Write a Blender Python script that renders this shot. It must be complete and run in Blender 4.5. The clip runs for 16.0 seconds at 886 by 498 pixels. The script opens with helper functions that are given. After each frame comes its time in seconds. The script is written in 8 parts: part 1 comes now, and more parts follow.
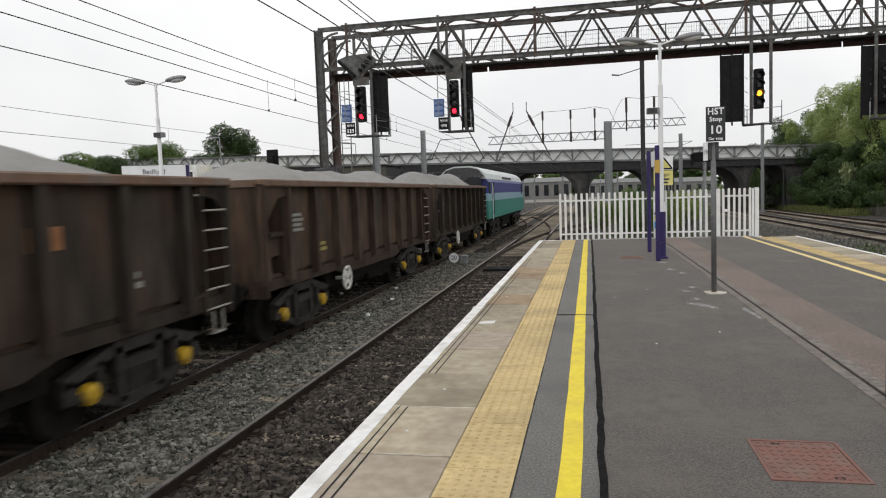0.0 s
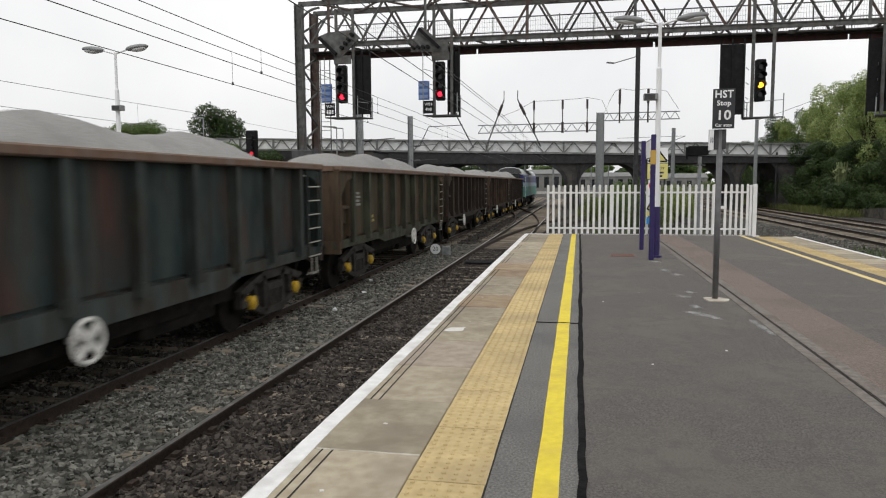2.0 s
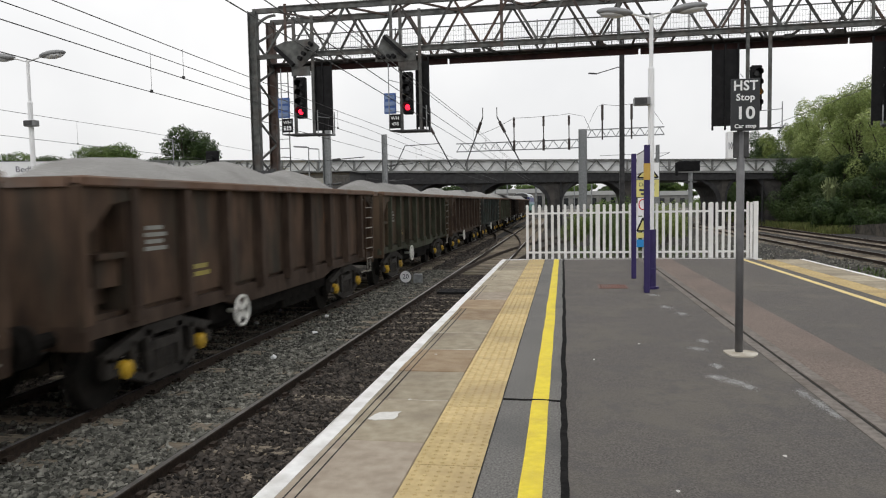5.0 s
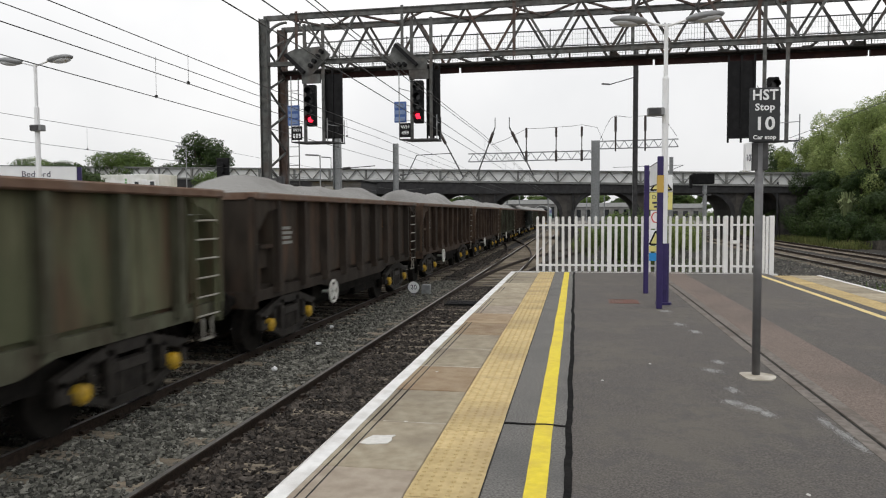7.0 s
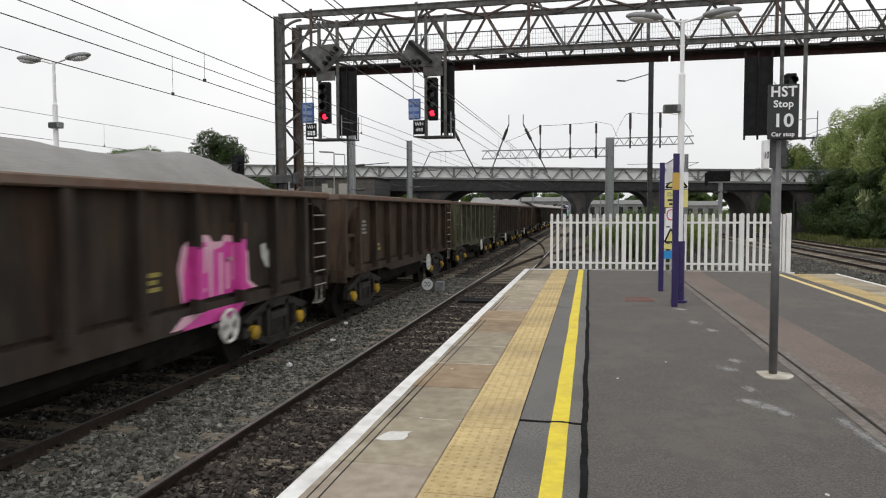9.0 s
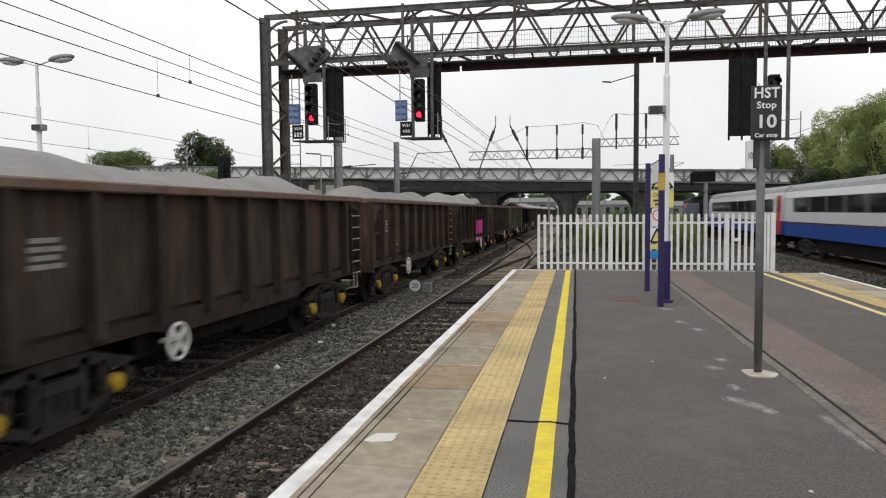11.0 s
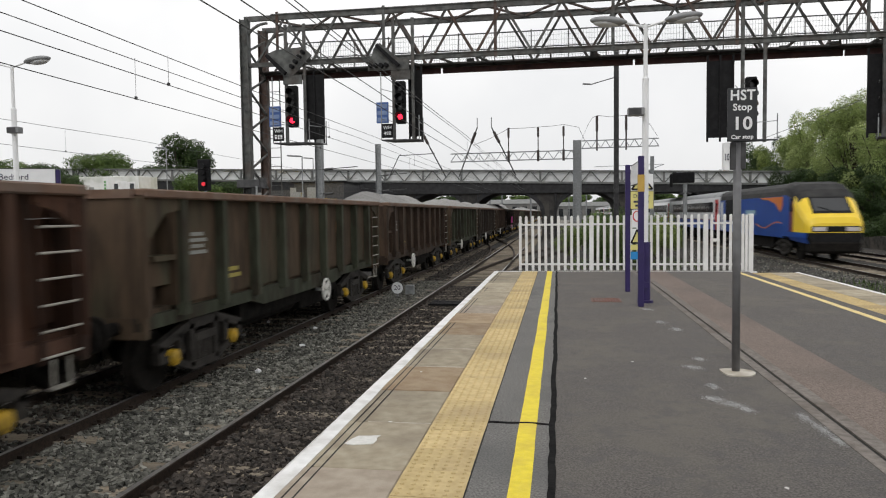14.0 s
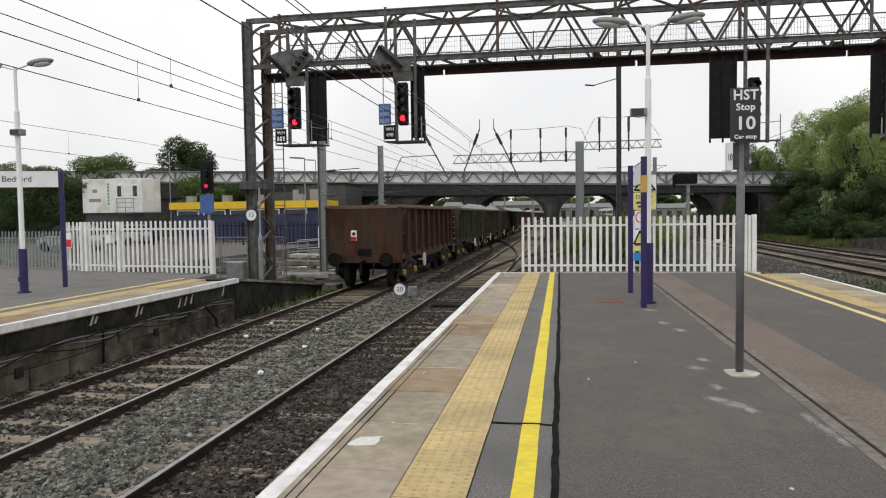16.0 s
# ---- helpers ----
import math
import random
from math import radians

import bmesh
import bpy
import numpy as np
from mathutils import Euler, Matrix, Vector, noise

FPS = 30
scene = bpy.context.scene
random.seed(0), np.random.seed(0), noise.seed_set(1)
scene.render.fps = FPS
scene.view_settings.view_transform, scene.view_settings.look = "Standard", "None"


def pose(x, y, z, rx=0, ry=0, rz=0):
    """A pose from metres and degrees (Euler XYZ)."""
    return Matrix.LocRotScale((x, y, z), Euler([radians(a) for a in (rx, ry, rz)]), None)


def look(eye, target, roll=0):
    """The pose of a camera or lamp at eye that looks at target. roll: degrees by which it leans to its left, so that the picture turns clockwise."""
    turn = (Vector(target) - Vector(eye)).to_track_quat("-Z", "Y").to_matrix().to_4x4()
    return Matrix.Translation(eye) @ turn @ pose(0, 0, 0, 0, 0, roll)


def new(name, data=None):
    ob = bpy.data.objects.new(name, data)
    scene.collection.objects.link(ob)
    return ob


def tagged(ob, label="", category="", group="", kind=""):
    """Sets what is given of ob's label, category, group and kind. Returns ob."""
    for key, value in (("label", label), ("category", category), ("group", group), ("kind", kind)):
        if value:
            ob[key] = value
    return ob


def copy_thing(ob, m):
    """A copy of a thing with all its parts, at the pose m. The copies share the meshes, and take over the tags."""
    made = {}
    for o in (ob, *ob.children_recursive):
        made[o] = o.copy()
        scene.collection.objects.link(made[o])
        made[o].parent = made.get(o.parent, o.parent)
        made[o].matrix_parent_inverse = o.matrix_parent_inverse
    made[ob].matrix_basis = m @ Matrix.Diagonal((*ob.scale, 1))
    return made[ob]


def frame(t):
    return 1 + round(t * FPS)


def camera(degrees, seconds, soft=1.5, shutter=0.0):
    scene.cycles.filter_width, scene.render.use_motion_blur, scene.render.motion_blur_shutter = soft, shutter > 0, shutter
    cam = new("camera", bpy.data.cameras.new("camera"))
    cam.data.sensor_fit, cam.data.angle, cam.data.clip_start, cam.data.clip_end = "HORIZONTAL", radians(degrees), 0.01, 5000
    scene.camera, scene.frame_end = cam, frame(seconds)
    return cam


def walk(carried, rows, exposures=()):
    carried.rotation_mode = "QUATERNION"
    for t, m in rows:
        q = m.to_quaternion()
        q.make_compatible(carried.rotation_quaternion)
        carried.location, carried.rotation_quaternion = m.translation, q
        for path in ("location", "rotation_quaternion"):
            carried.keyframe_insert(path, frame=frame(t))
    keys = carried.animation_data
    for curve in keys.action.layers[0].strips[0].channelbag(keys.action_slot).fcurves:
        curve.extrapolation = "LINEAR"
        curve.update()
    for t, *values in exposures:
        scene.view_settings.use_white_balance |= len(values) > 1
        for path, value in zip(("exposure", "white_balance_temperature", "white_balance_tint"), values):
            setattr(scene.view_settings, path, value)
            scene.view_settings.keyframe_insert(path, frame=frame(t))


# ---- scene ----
cam = camera(64.3, 16.0, soft=1.1, shutter=0.3)
PATH = [
    (0, (1.567, -4.233, 1.563), (1.158, -2.281, 1.408), -2.0),
    (0.5, (1.62, -4.046, 1.514), (1.218, -2.094, 1.346), -1.2),
    (1, (1.588, -3.73, 1.525), (1.2, -1.776, 1.342), -0.3),
    (1.5, (1.561, -3.407, 1.528), (1.183, -1.452, 1.339), -0.3),
    (2, (1.582, -2.981, 1.512), (1.204, -1.026, 1.326), -0.3),
    (2.5, (1.56, -2.589, 1.538), (1.196, -0.63, 1.361), -0.4),
    (3, (1.6, -2.11, 1.529), (1.246, -0.149, 1.366), -0.7),
    (3.5, (1.589, -1.7, 1.52), (1.243, 0.263, 1.36), -0.8),
    (4, (1.595, -1.307, 1.519), (1.265, 0.66, 1.366), -1.2),
    (6.5, (1.642, -0.462, 1.544), (1.282, 1.503, 1.443), -0.5),
    (7, (1.648, -0.454, 1.538), (1.279, 1.51, 1.437), -0.3),
    (7.5, (1.639, -0.462, 1.539), (1.258, 1.499, 1.434), -0.1),
    (8, (1.633, -0.451, 1.54), (1.24, 1.507, 1.433), -0.1),
    (8.5, (1.629, -0.458, 1.539), (1.229, 1.498, 1.429), -0.1),
    (9, (1.629, -0.464, 1.539), (1.224, 1.491, 1.43), -0.2),
    (11.5, (1.638, -0.476, 1.542), (1.281, 1.489, 1.436), -0.5),
    (12, (1.641, -0.477, 1.542), (1.297, 1.491, 1.436), -0.5),
    (12.5, (1.643, -0.472, 1.539), (1.309, 1.497, 1.435), -0.5),
    (13, (1.646, -0.474, 1.54), (1.318, 1.496, 1.435), -0.6),
    (13.5, (1.648, -0.479, 1.54), (1.325, 1.492, 1.436), -0.6),
    (14, (1.653, -0.481, 1.543), (1.331, 1.49, 1.442), -0.7),
    (14.5, (1.655, -0.475, 1.537), (1.332, 1.497, 1.44), -0.9),
    (15, (1.648, -0.47, 1.536), (1.324, 1.501, 1.439), -0.8),
    (15.5, (1.646, -0.478, 1.539), (1.319, 1.493, 1.441), -0.8),
    (16, (1.651, -0.469, 1.532), (1.322, 1.501, 1.436), -0.8),
]
walk(cam, [(t, look(eye, target, roll)) for t, eye, target, roll in PATH])

# ---- world, sun, exposure ----
scene.view_settings.exposure = 0.0
sky_world = bpy.data.worlds.new("overcast_sky")
scene.world = sky_world
sky_world.use_nodes = True
wn, wl = sky_world.node_tree.nodes, sky_world.node_tree.links
wn.clear()
w_out = wn.new("ShaderNodeOutputWorld")
w_bg = wn.new("ShaderNodeBackground")
w_sky = wn.new("ShaderNodeTexSky")
w_sky.sky_type, w_sky.sun_disc = "NISHITA", False
w_sky.sun_elevation, w_sky.sun_rotation = radians(50), radians(200)
w_hsv = wn.new("ShaderNodeHueSaturation")
w_hsv.inputs["Saturation"].default_value = 0.15
w_hsv.inputs["Value"].default_value = 0.09
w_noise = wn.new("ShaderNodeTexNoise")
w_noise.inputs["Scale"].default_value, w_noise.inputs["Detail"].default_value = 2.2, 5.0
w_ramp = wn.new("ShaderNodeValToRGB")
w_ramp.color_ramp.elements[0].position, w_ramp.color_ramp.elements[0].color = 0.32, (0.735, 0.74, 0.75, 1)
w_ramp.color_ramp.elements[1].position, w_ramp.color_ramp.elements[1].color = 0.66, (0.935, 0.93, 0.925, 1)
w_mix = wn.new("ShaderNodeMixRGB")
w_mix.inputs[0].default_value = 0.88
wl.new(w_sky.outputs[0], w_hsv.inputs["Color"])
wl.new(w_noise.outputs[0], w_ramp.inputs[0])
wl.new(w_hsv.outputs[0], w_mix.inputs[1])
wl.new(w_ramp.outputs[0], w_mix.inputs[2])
w_tc = wn.new("ShaderNodeTexCoord")
w_sep = wn.new("ShaderNodeSeparateXYZ")
w_low = wn.new("ShaderNodeMapRange")
w_low.inputs["From Min"].default_value, w_low.inputs["From Max"].default_value = 0.02, 0.26
w_low.inputs["To Min"].default_value, w_low.inputs["To Max"].default_value = 0.86, 1.03
w_dim = wn.new("ShaderNodeVectorMath")
w_dim.operation = "SCALE"
wl.new(w_tc.outputs["Generated"], w_sep.inputs[0])
wl.new(w_sep.outputs["Z"], w_low.inputs["Value"])
wl.new(w_mix.outputs[0], w_dim.inputs[0])
wl.new(w_low.outputs[0], w_dim.inputs["Scale"])
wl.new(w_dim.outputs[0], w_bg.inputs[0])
w_bg.inputs[1].default_value = 1.24
wl.new(w_bg.outputs[0], w_out.inputs[0])

sun_data = bpy.data.lights.new("sun", "SUN")
sun_data.energy, sun_data.angle, sun_data.color = 0.7, radians(30), (1.0, 0.97, 0.93)
sun = new("sun", sun_data)
sun.matrix_world = look((0, 0, 30), (6, 17, 0))


# ---- materials ----
def rgba(c):
    return (c[0], c[1], c[2], 1.0)


def mat(name, c1, c2=None, scale=4.0, rough=0.75, metal=0.0, bump=0.15, bscale=60.0, stain=None, sscale=0.7, samount=0.5,
        rnd=0.0, island=0.0, spec=0.4, stretch=(1, 1, 1), glow=0.0, streak=None):
    """Two scales of colour noise, a stain layer, fine relief, and a shift of tone from piece to piece."""
    m = bpy.data.materials.new(name)
    m.use_nodes = True
    n, l = m.node_tree.nodes, m.node_tree.links
    b = n["Principled BSDF"]
    c2 = c2 or tuple(x * 0.8 for x in c1)
    tc = n.new("ShaderNodeTexCoord")
    oi = n.new("ShaderNodeObjectInfo")
    mul = n.new("ShaderNodeMath")
    mul.operation = "MULTIPLY"
    mul.inputs[1].default_value = 37.0
    l.new(oi.outputs["Random"], mul.inputs[0])
    mp = n.new("ShaderNodeMapping")
    mp.inputs["Scale"].default_value = stretch
    l.new(tc.outputs["Object"], mp.inputs["Vector"])
    l.new(mul.outputs[0], mp.inputs["Location"])
    n1 = n.new("ShaderNodeTexNoise")
    n1.inputs["Scale"].default_value, n1.inputs["Detail"].default_value = scale, 6.0
    l.new(mp.outputs[0], n1.inputs["Vector"])
    r1 = n.new("ShaderNodeValToRGB")
    r1.color_ramp.elements[0].position, r1.color_ramp.elements[0].color = 0.35, rgba(c1)
    r1.color_ramp.elements[1].position, r1.color_ramp.elements[1].color = 0.65, rgba(c2)
    l.new(n1.outputs[0], r1.inputs[0])
    col = r1.outputs[0]
    if stain:
        n2 = n.new("ShaderNodeTexNoise")
        n2.inputs["Scale"].default_value, n2.inputs["Detail"].default_value = sscale, 8.0
        l.new(mp.outputs[0], n2.inputs["Vector"])
        r2 = n.new("ShaderNodeValToRGB")
        r2.color_ramp.elements[0].position, r2.color_ramp.elements[0].color = 0.48, (0, 0, 0, 1)
        r2.color_ramp.elements[1].position, r2.color_ramp.elements[1].color = 0.68, (samount, samount, samount, 1)
        l.new(n2.outputs[0], r2.inputs[0])
        mx = n.new("ShaderNodeMixRGB")
        l.new(r2.outputs[0], mx.inputs[0])
        l.new(col, mx.inputs[1])
        mx.inputs[2].default_value = rgba(stain)
        col = mx.outputs[0]
    if streak:
        mp2 = n.new("ShaderNodeMapping")
        mp2.inputs["Scale"].default_value = (5.0, 5.0, 0.55)
        l.new(tc.outputs["Object"], mp2.inputs["Vector"])
        l.new(mul.outputs[0], mp2.inputs["Location"])
        n4 = n.new("ShaderNodeTexNoise")
        n4.inputs["Scale"].default_value, n4.inputs["Detail"].default_value, n4.inputs["Roughness"].default_value = 1.3, 9.0, 0.65
        l.new(mp2.outputs[0], n4.inputs["Vector"])
        r4 = n.new("ShaderNodeValToRGB")
        r4.color_ramp.elements[0].position, r4.color_ramp.elements[0].color = 0.50, (0, 0, 0, 1)
        r4.color_ramp.elements[1].position, r4.color_ramp.elements[1].color = 0.64, (streak[3], streak[3], streak[3], 1)
        l.new(n4.outputs[0], r4.inputs[0])
        mx4 = n.new("ShaderNodeMixRGB")
        l.new(r4.outputs[0], mx4.inputs[0])
        l.new(col, mx4.inputs[1])
        mx4.inputs[2].default_value = rgba(streak)
        col = mx4.outputs[0]
    if rnd or island:
        hv = n.new("ShaderNodeHueSaturation")
        mr = n.new("ShaderNodeMapRange")
        k = rnd or island
        mr.inputs["To Min"].default_value, mr.inputs["To Max"].default_value = 1 - k, 1 + k
        if island:
            ge = n.new("ShaderNodeNewGeometry")
            l.new(ge.outputs["Random Per Island"], mr.inputs["Value"])
        else:
            l.new(oi.outputs["Random"], mr.inputs["Value"])
        l.new(mr.outputs[0], hv.inputs["Value"])
        l.new(col, hv.inputs["Color"])
        col = hv.outputs[0]
    l.new(col, b.inputs["Base Color"])
    b.inputs["Roughness"].default_value, b.inputs["Metallic"].default_value = rough, metal
    b.inputs["Specular IOR Level"].default_value = spec
    if glow:
        b.inputs["Emission Color"].default_value = rgba(c1)
        b.inputs["Emission Strength"].default_value = glow
    if bump:
        n3 = n.new("ShaderNodeTexNoise")
        n3.inputs["Scale"].default_value, n3.inputs["Detail"].default_value = bscale, 4.0
        l.new(mp.outputs[0], n3.inputs["Vector"])
        bp = n.new("ShaderNodeBump")
        bp.inputs["Strength"].default_value, bp.inputs["Distance"].default_value = bump, 0.02
        l.new(n3.outputs[0], bp.inputs["Height"])
        l.new(bp.outputs[0], b.inputs["Normal"])
    return m


M_ASPHALT = mat("asphalt", (0.084, 0.076, 0.070), (0.182, 0.167, 0.154), 75, 0.9, bump=0.9, bscale=160, stain=(0.165, 0.150, 0.128), sscale=1.3, samount=0.75, streak=(0.105, 0.100, 0.100, 0.55))
M_ASPHALT_STRIP = mat("asphalt_edge_strip", (0.124, 0.120, 0.113), (0.254, 0.247, 0.234), 70, 0.9, bump=0.9, bscale=150, stain=(0.12, 0.12, 0.118), sscale=1.4, samount=0.6)
M_ASPHALT_RED = mat("reddish_asphalt", (0.150, 0.115, 0.098), (0.275, 0.222, 0.190), 70, 0.9, bump=0.9, bscale=150, stain=(0.15, 0.122, 0.106), sscale=0.8, samount=0.6)
M_TAR = mat("bitumen_seal", (0.008, 0.008, 0.008), (0.018, 0.017, 0.017), 14, 0.9, bump=0.3, bscale=30, spec=0.05)
M_COPER = mat("buff_concrete", (0.285, 0.240, 0.170), (0.375, 0.330, 0.245), 9, 0.85, bump=0.3, bscale=150, stain=(0.21, 0.175, 0.13), sscale=1.6, samount=0.7, rnd=0.2)
M_COPER_RED = mat("rust_stained_concrete", (0.255, 0.180, 0.108), (0.325, 0.250, 0.165), 6, 0.85, bump=0.3, bscale=150, stain=(0.19, 0.12, 0.075), sscale=1.6, samount=0.7, rnd=0.12)
M_TACTILE = mat("yellow_tactile_concrete", (0.46, 0.35, 0.165), (0.56, 0.435, 0.22), 14, 0.8, bump=0.25, bscale=120, stain=(0.33, 0.25, 0.14), sscale=1.3, samount=0.6, rnd=0.1)
M_YELLOW_LINE = mat("yellow_line_paint", (0.68, 0.54, 0.025), (0.77, 0.62, 0.035), 20, 0.6, bump=0.35, bscale=110, stain=(0.55, 0.40, 0.06), sscale=3.0, samount=0.5)
M_WHITE_LINE = mat("white_edge_paint", (0.70, 0.70, 0.69), (0.80, 0.80, 0.79), 14, 0.65, bump=0.3, bscale=90, stain=(0.45, 0.43, 0.40), sscale=4.0, samount=0.55)
M_PALE_LINE = mat("pale_yellow_line_paint", (0.70, 0.55, 0.22), (0.78, 0.63, 0.28), 20, 0.65, bump=0.3, bscale=100, stain=(0.5, 0.42, 0.25), sscale=3.0, samount=0.5)
M_PATCH = mat("white_repair_mortar", (0.58, 0.57, 0.54), (0.68, 0.67, 0.64), 25, 0.85, bump=0.4, bscale=90)
M_MORTAR = mat("weathered_mortar", (0.33, 0.29, 0.23), (0.56, 0.53, 0.47), 6, 0.9, bump=0.4, bscale=90)
M_SCUFF = mat("pale_scuff", (0.30, 0.30, 0.297), (0.52, 0.52, 0.515), 12, 0.9, bump=0.4, bscale=120)
M_DRAIN = mat("drain_concrete", (0.125, 0.110, 0.098), (0.215, 0.190, 0.168), 16, 0.85, bump=0.45, bscale=90, stain=(0.10, 0.078, 0.064), sscale=1.6, samount=0.8)
M_DARK_GAP = mat("dark_slot", (0.012, 0.011, 0.010), (0.02, 0.018, 0.016), 10, 0.9)
M_MANHOLE = mat("red_painted_iron", (0.185, 0.080, 0.060), (0.145, 0.075, 0.06), 12, 0.7, bump=0.3, bscale=60, stain=(0.16, 0.12, 0.10), sscale=4, samount=0.6)
M_BALLAST_BED = mat("ballast_bed", (0.016, 0.015, 0.013), (0.040, 0.037, 0.034), 22, 0.95, bump=1.0, bscale=28, stain=(0.07, 0.055, 0.042), sscale=0.8, samount=0.7)
M_STONE = mat("ballast_stone", (0.066, 0.066, 0.056), (0.190, 0.186, 0.162), 8, 0.9, bump=0.3, bscale=60, island=0.75)
M_STONE_BROWN = mat("brown_ballast_stone", (0.030, 0.025, 0.021), (0.078, 0.066, 0.056), 8, 0.9, bump=0.3, bscale=60, island=0.8)
M_RAIL_SIDE = mat("rusty_rail_steel", (0.022, 0.015, 0.011), (0.048, 0.032, 0.023), 20, 0.8, 0.2, bump=0.3, bscale=80)
M_RAIL_TOP = mat("polished_rail_head", (0.24, 0.23, 0.22), (0.40, 0.385, 0.375), 8, 0.4, 0.8, bump=0.05)
M_SLEEPER = mat("weathered_timber_sleeper", (0.16, 0.13, 0.095), (0.27, 0.23, 0.175), 6, 0.9, bump=0.5, bscale=40, stain=(0.08, 0.07, 0.06), sscale=2.5, samount=0.7, rnd=0.3, stretch=(0.3, 3, 3))
M_WALL_DARK = mat("sooty_platform_brick", (0.028, 0.026, 0.023), (0.070, 0.064, 0.055), 5, 0.9, bump=0.5, bscale=25, stain=(0.14, 0.125, 0.10), sscale=1.1, samount=0.55, spec=0.2, rnd=0.3)
M_FACE_STONE = mat("stained_face_stone", (0.060, 0.053, 0.042), (0.150, 0.130, 0.100), 3, 0.9, bump=0.5, bscale=25, stain=(0.028, 0.026, 0.022), sscale=1.4, samount=0.85, spec=0.2, rnd=0.35)
M_COPER_PINK = mat("pinkish_concrete", (0.275, 0.228, 0.178), (0.36, 0.308, 0.245), 9, 0.85, bump=0.3, bscale=150, stain=(0.22, 0.17, 0.13), sscale=1.6, samount=0.7, rnd=0.12)
# Near-black holds tar plus shade below the coping and on the ramp.
M_TAR_SHADE = mat("tarred_shaded_masonry", (0.010, 0.010, 0.009), (0.030, 0.028, 0.025), 6, 0.85, bump=0.5, bscale=20, stain=(0.10, 0.09, 0.075), sscale=1.6, samount=0.35, spec=0.15)
M_BEAM = mat("dirty_concrete", (0.105, 0.098, 0.086), (0.23, 0.22, 0.20), 5, 0.9, bump=0.4, bscale=30, stain=(0.05, 0.05, 0.035), sscale=1.2, samount=0.7, rnd=0.3)
M_FENCE_WHITE = mat("white_painted_steel", (0.74, 0.74, 0.73), (0.82, 0.82, 0.81), 6, 0.5, bump=0.06, bscale=60, stain=(0.58, 0.57, 0.54), sscale=3, samount=0.5)
M_GALV = mat("galvanised_steel", (0.22, 0.23, 0.235), (0.32, 0.33, 0.335), 10, 0.5, 0.5, bump=0.08)
M_FENCE_GREY = mat("grey_green_fence_paint", (0.20, 0.24, 0.225), (0.29, 0.33, 0.31), 5, 0.6, 0.2, bump=0.06)
M_GANTRY = mat("weathered_gantry_steel", (0.060, 0.063, 0.061), (0.140, 0.144, 0.139), 5, 0.7, 0.1, bump=0.2, bscale=40, stain=(0.085, 0.055, 0.042), sscale=2.0, samount=0.45)
M_GANTRY_RUST = mat("rusty_gantry_steel", (0.065, 0.045, 0.038), (0.115, 0.075, 0.06), 6, 0.8, 0.2, bump=0.3, bscale=40, stain=(0.16, 0.15, 0.145), sscale=2.5, samount=0.7)
M_GANTRY_DARK = mat("dark_gantry_steel", (0.030, 0.030, 0.029), (0.075, 0.073, 0.070), 5, 0.7, 0.1, bump=0.2, bscale=40, stain=(0.07, 0.040, 0.030), sscale=2.0, samount=0.6)
M_GANTRY_RED = mat("rust_red_beam", (0.050, 0.022, 0.022), (0.085, 0.040, 0.036), 5, 0.8, bump=0.2, bscale=40, stain=(0.03, 0.02, 0.02), sscale=2.0, samount=0.6)
M_BLACK = mat("matt_black_paint", (0.007, 0.007, 0.008), (0.014, 0.014, 0.015), 8, 0.75, bump=0.1, spec=0.2)
M_BLACK_GREY = mat("dark_grey_steel", (0.05, 0.05, 0.052), (0.085, 0.085, 0.087), 8, 0.65, 0.2, bump=0.1)
M_BLUE_BOX = mat("blue_panel", (0.045, 0.10, 0.30), (0.08, 0.15, 0.38), 6, 0.5, bump=0.05)
M_BLUE_SLAT = mat("pale_blue_slat", (0.17, 0.24, 0.42), (0.22, 0.30, 0.48), 6, 0.5, bump=0.05)
M_RED_LIGHT = mat("red_signal_light", (1.0, 0.02, 0.05), (1.0, 0.02, 0.05), bump=0, glow=3.0)
M_AMBER_LIGHT = mat("amber_signal_light", (1.0, 0.42, 0.03), (1.0, 0.42, 0.03), bump=0, glow=3.0)
M_RED_DIM = mat("dim_red_signal_light", (0.75, 0.03, 0.05), (0.75, 0.03, 0.05), bump=0, glow=0.35)
M_LENS_DARK = mat("unlit_lens", (0.012, 0.012, 0.013), (0.016, 0.016, 0.018), 4, 0.15, bump=0)
M_WHITE_SIGN = mat("white_sign_enamel", (0.78, 0.79, 0.80), (0.84, 0.85, 0.86), 3, 0.4, bump=0.02)
M_PURPLE = mat("dark_purple_paint", (0.022, 0.014, 0.080), (0.032, 0.020, 0.105), 5, 0.45, bump=0.04)
M_INK = mat("dark_lettering", (0.03, 0.032, 0.06), (0.035, 0.035, 0.065), 5, 0.5, bump=0)
M_CHAR = mat("charcoal_sign", (0.022, 0.024, 0.027), (0.032, 0.034, 0.037), 5, 0.45, bump=0.03)
M_GREY_POLE = mat("grey_painted_pole", (0.120, 0.120, 0.125), (0.160, 0.160, 0.165), 8, 0.55, 0.2, bump=0.05)
M_YELLOW_SIGN = mat("yellow_warning_sign", (0.66, 0.60, 0.20), (0.72, 0.66, 0.25), 3, 0.45, bump=0.02)
M_OCHRE = mat("ochre_band", (0.50, 0.32, 0.07), (0.56, 0.37, 0.09), 4, 0.6, bump=0.03)
M_SKYBLUE = mat("blue_notice", (0.02, 0.22, 0.55), (0.03, 0.26, 0.6), 4, 0.45, bump=0.02)
M_RED_SIGN = mat("red_notice", (0.55, 0.02, 0.03), (0.62, 0.03, 0.04), 4, 0.45, bump=0.02)
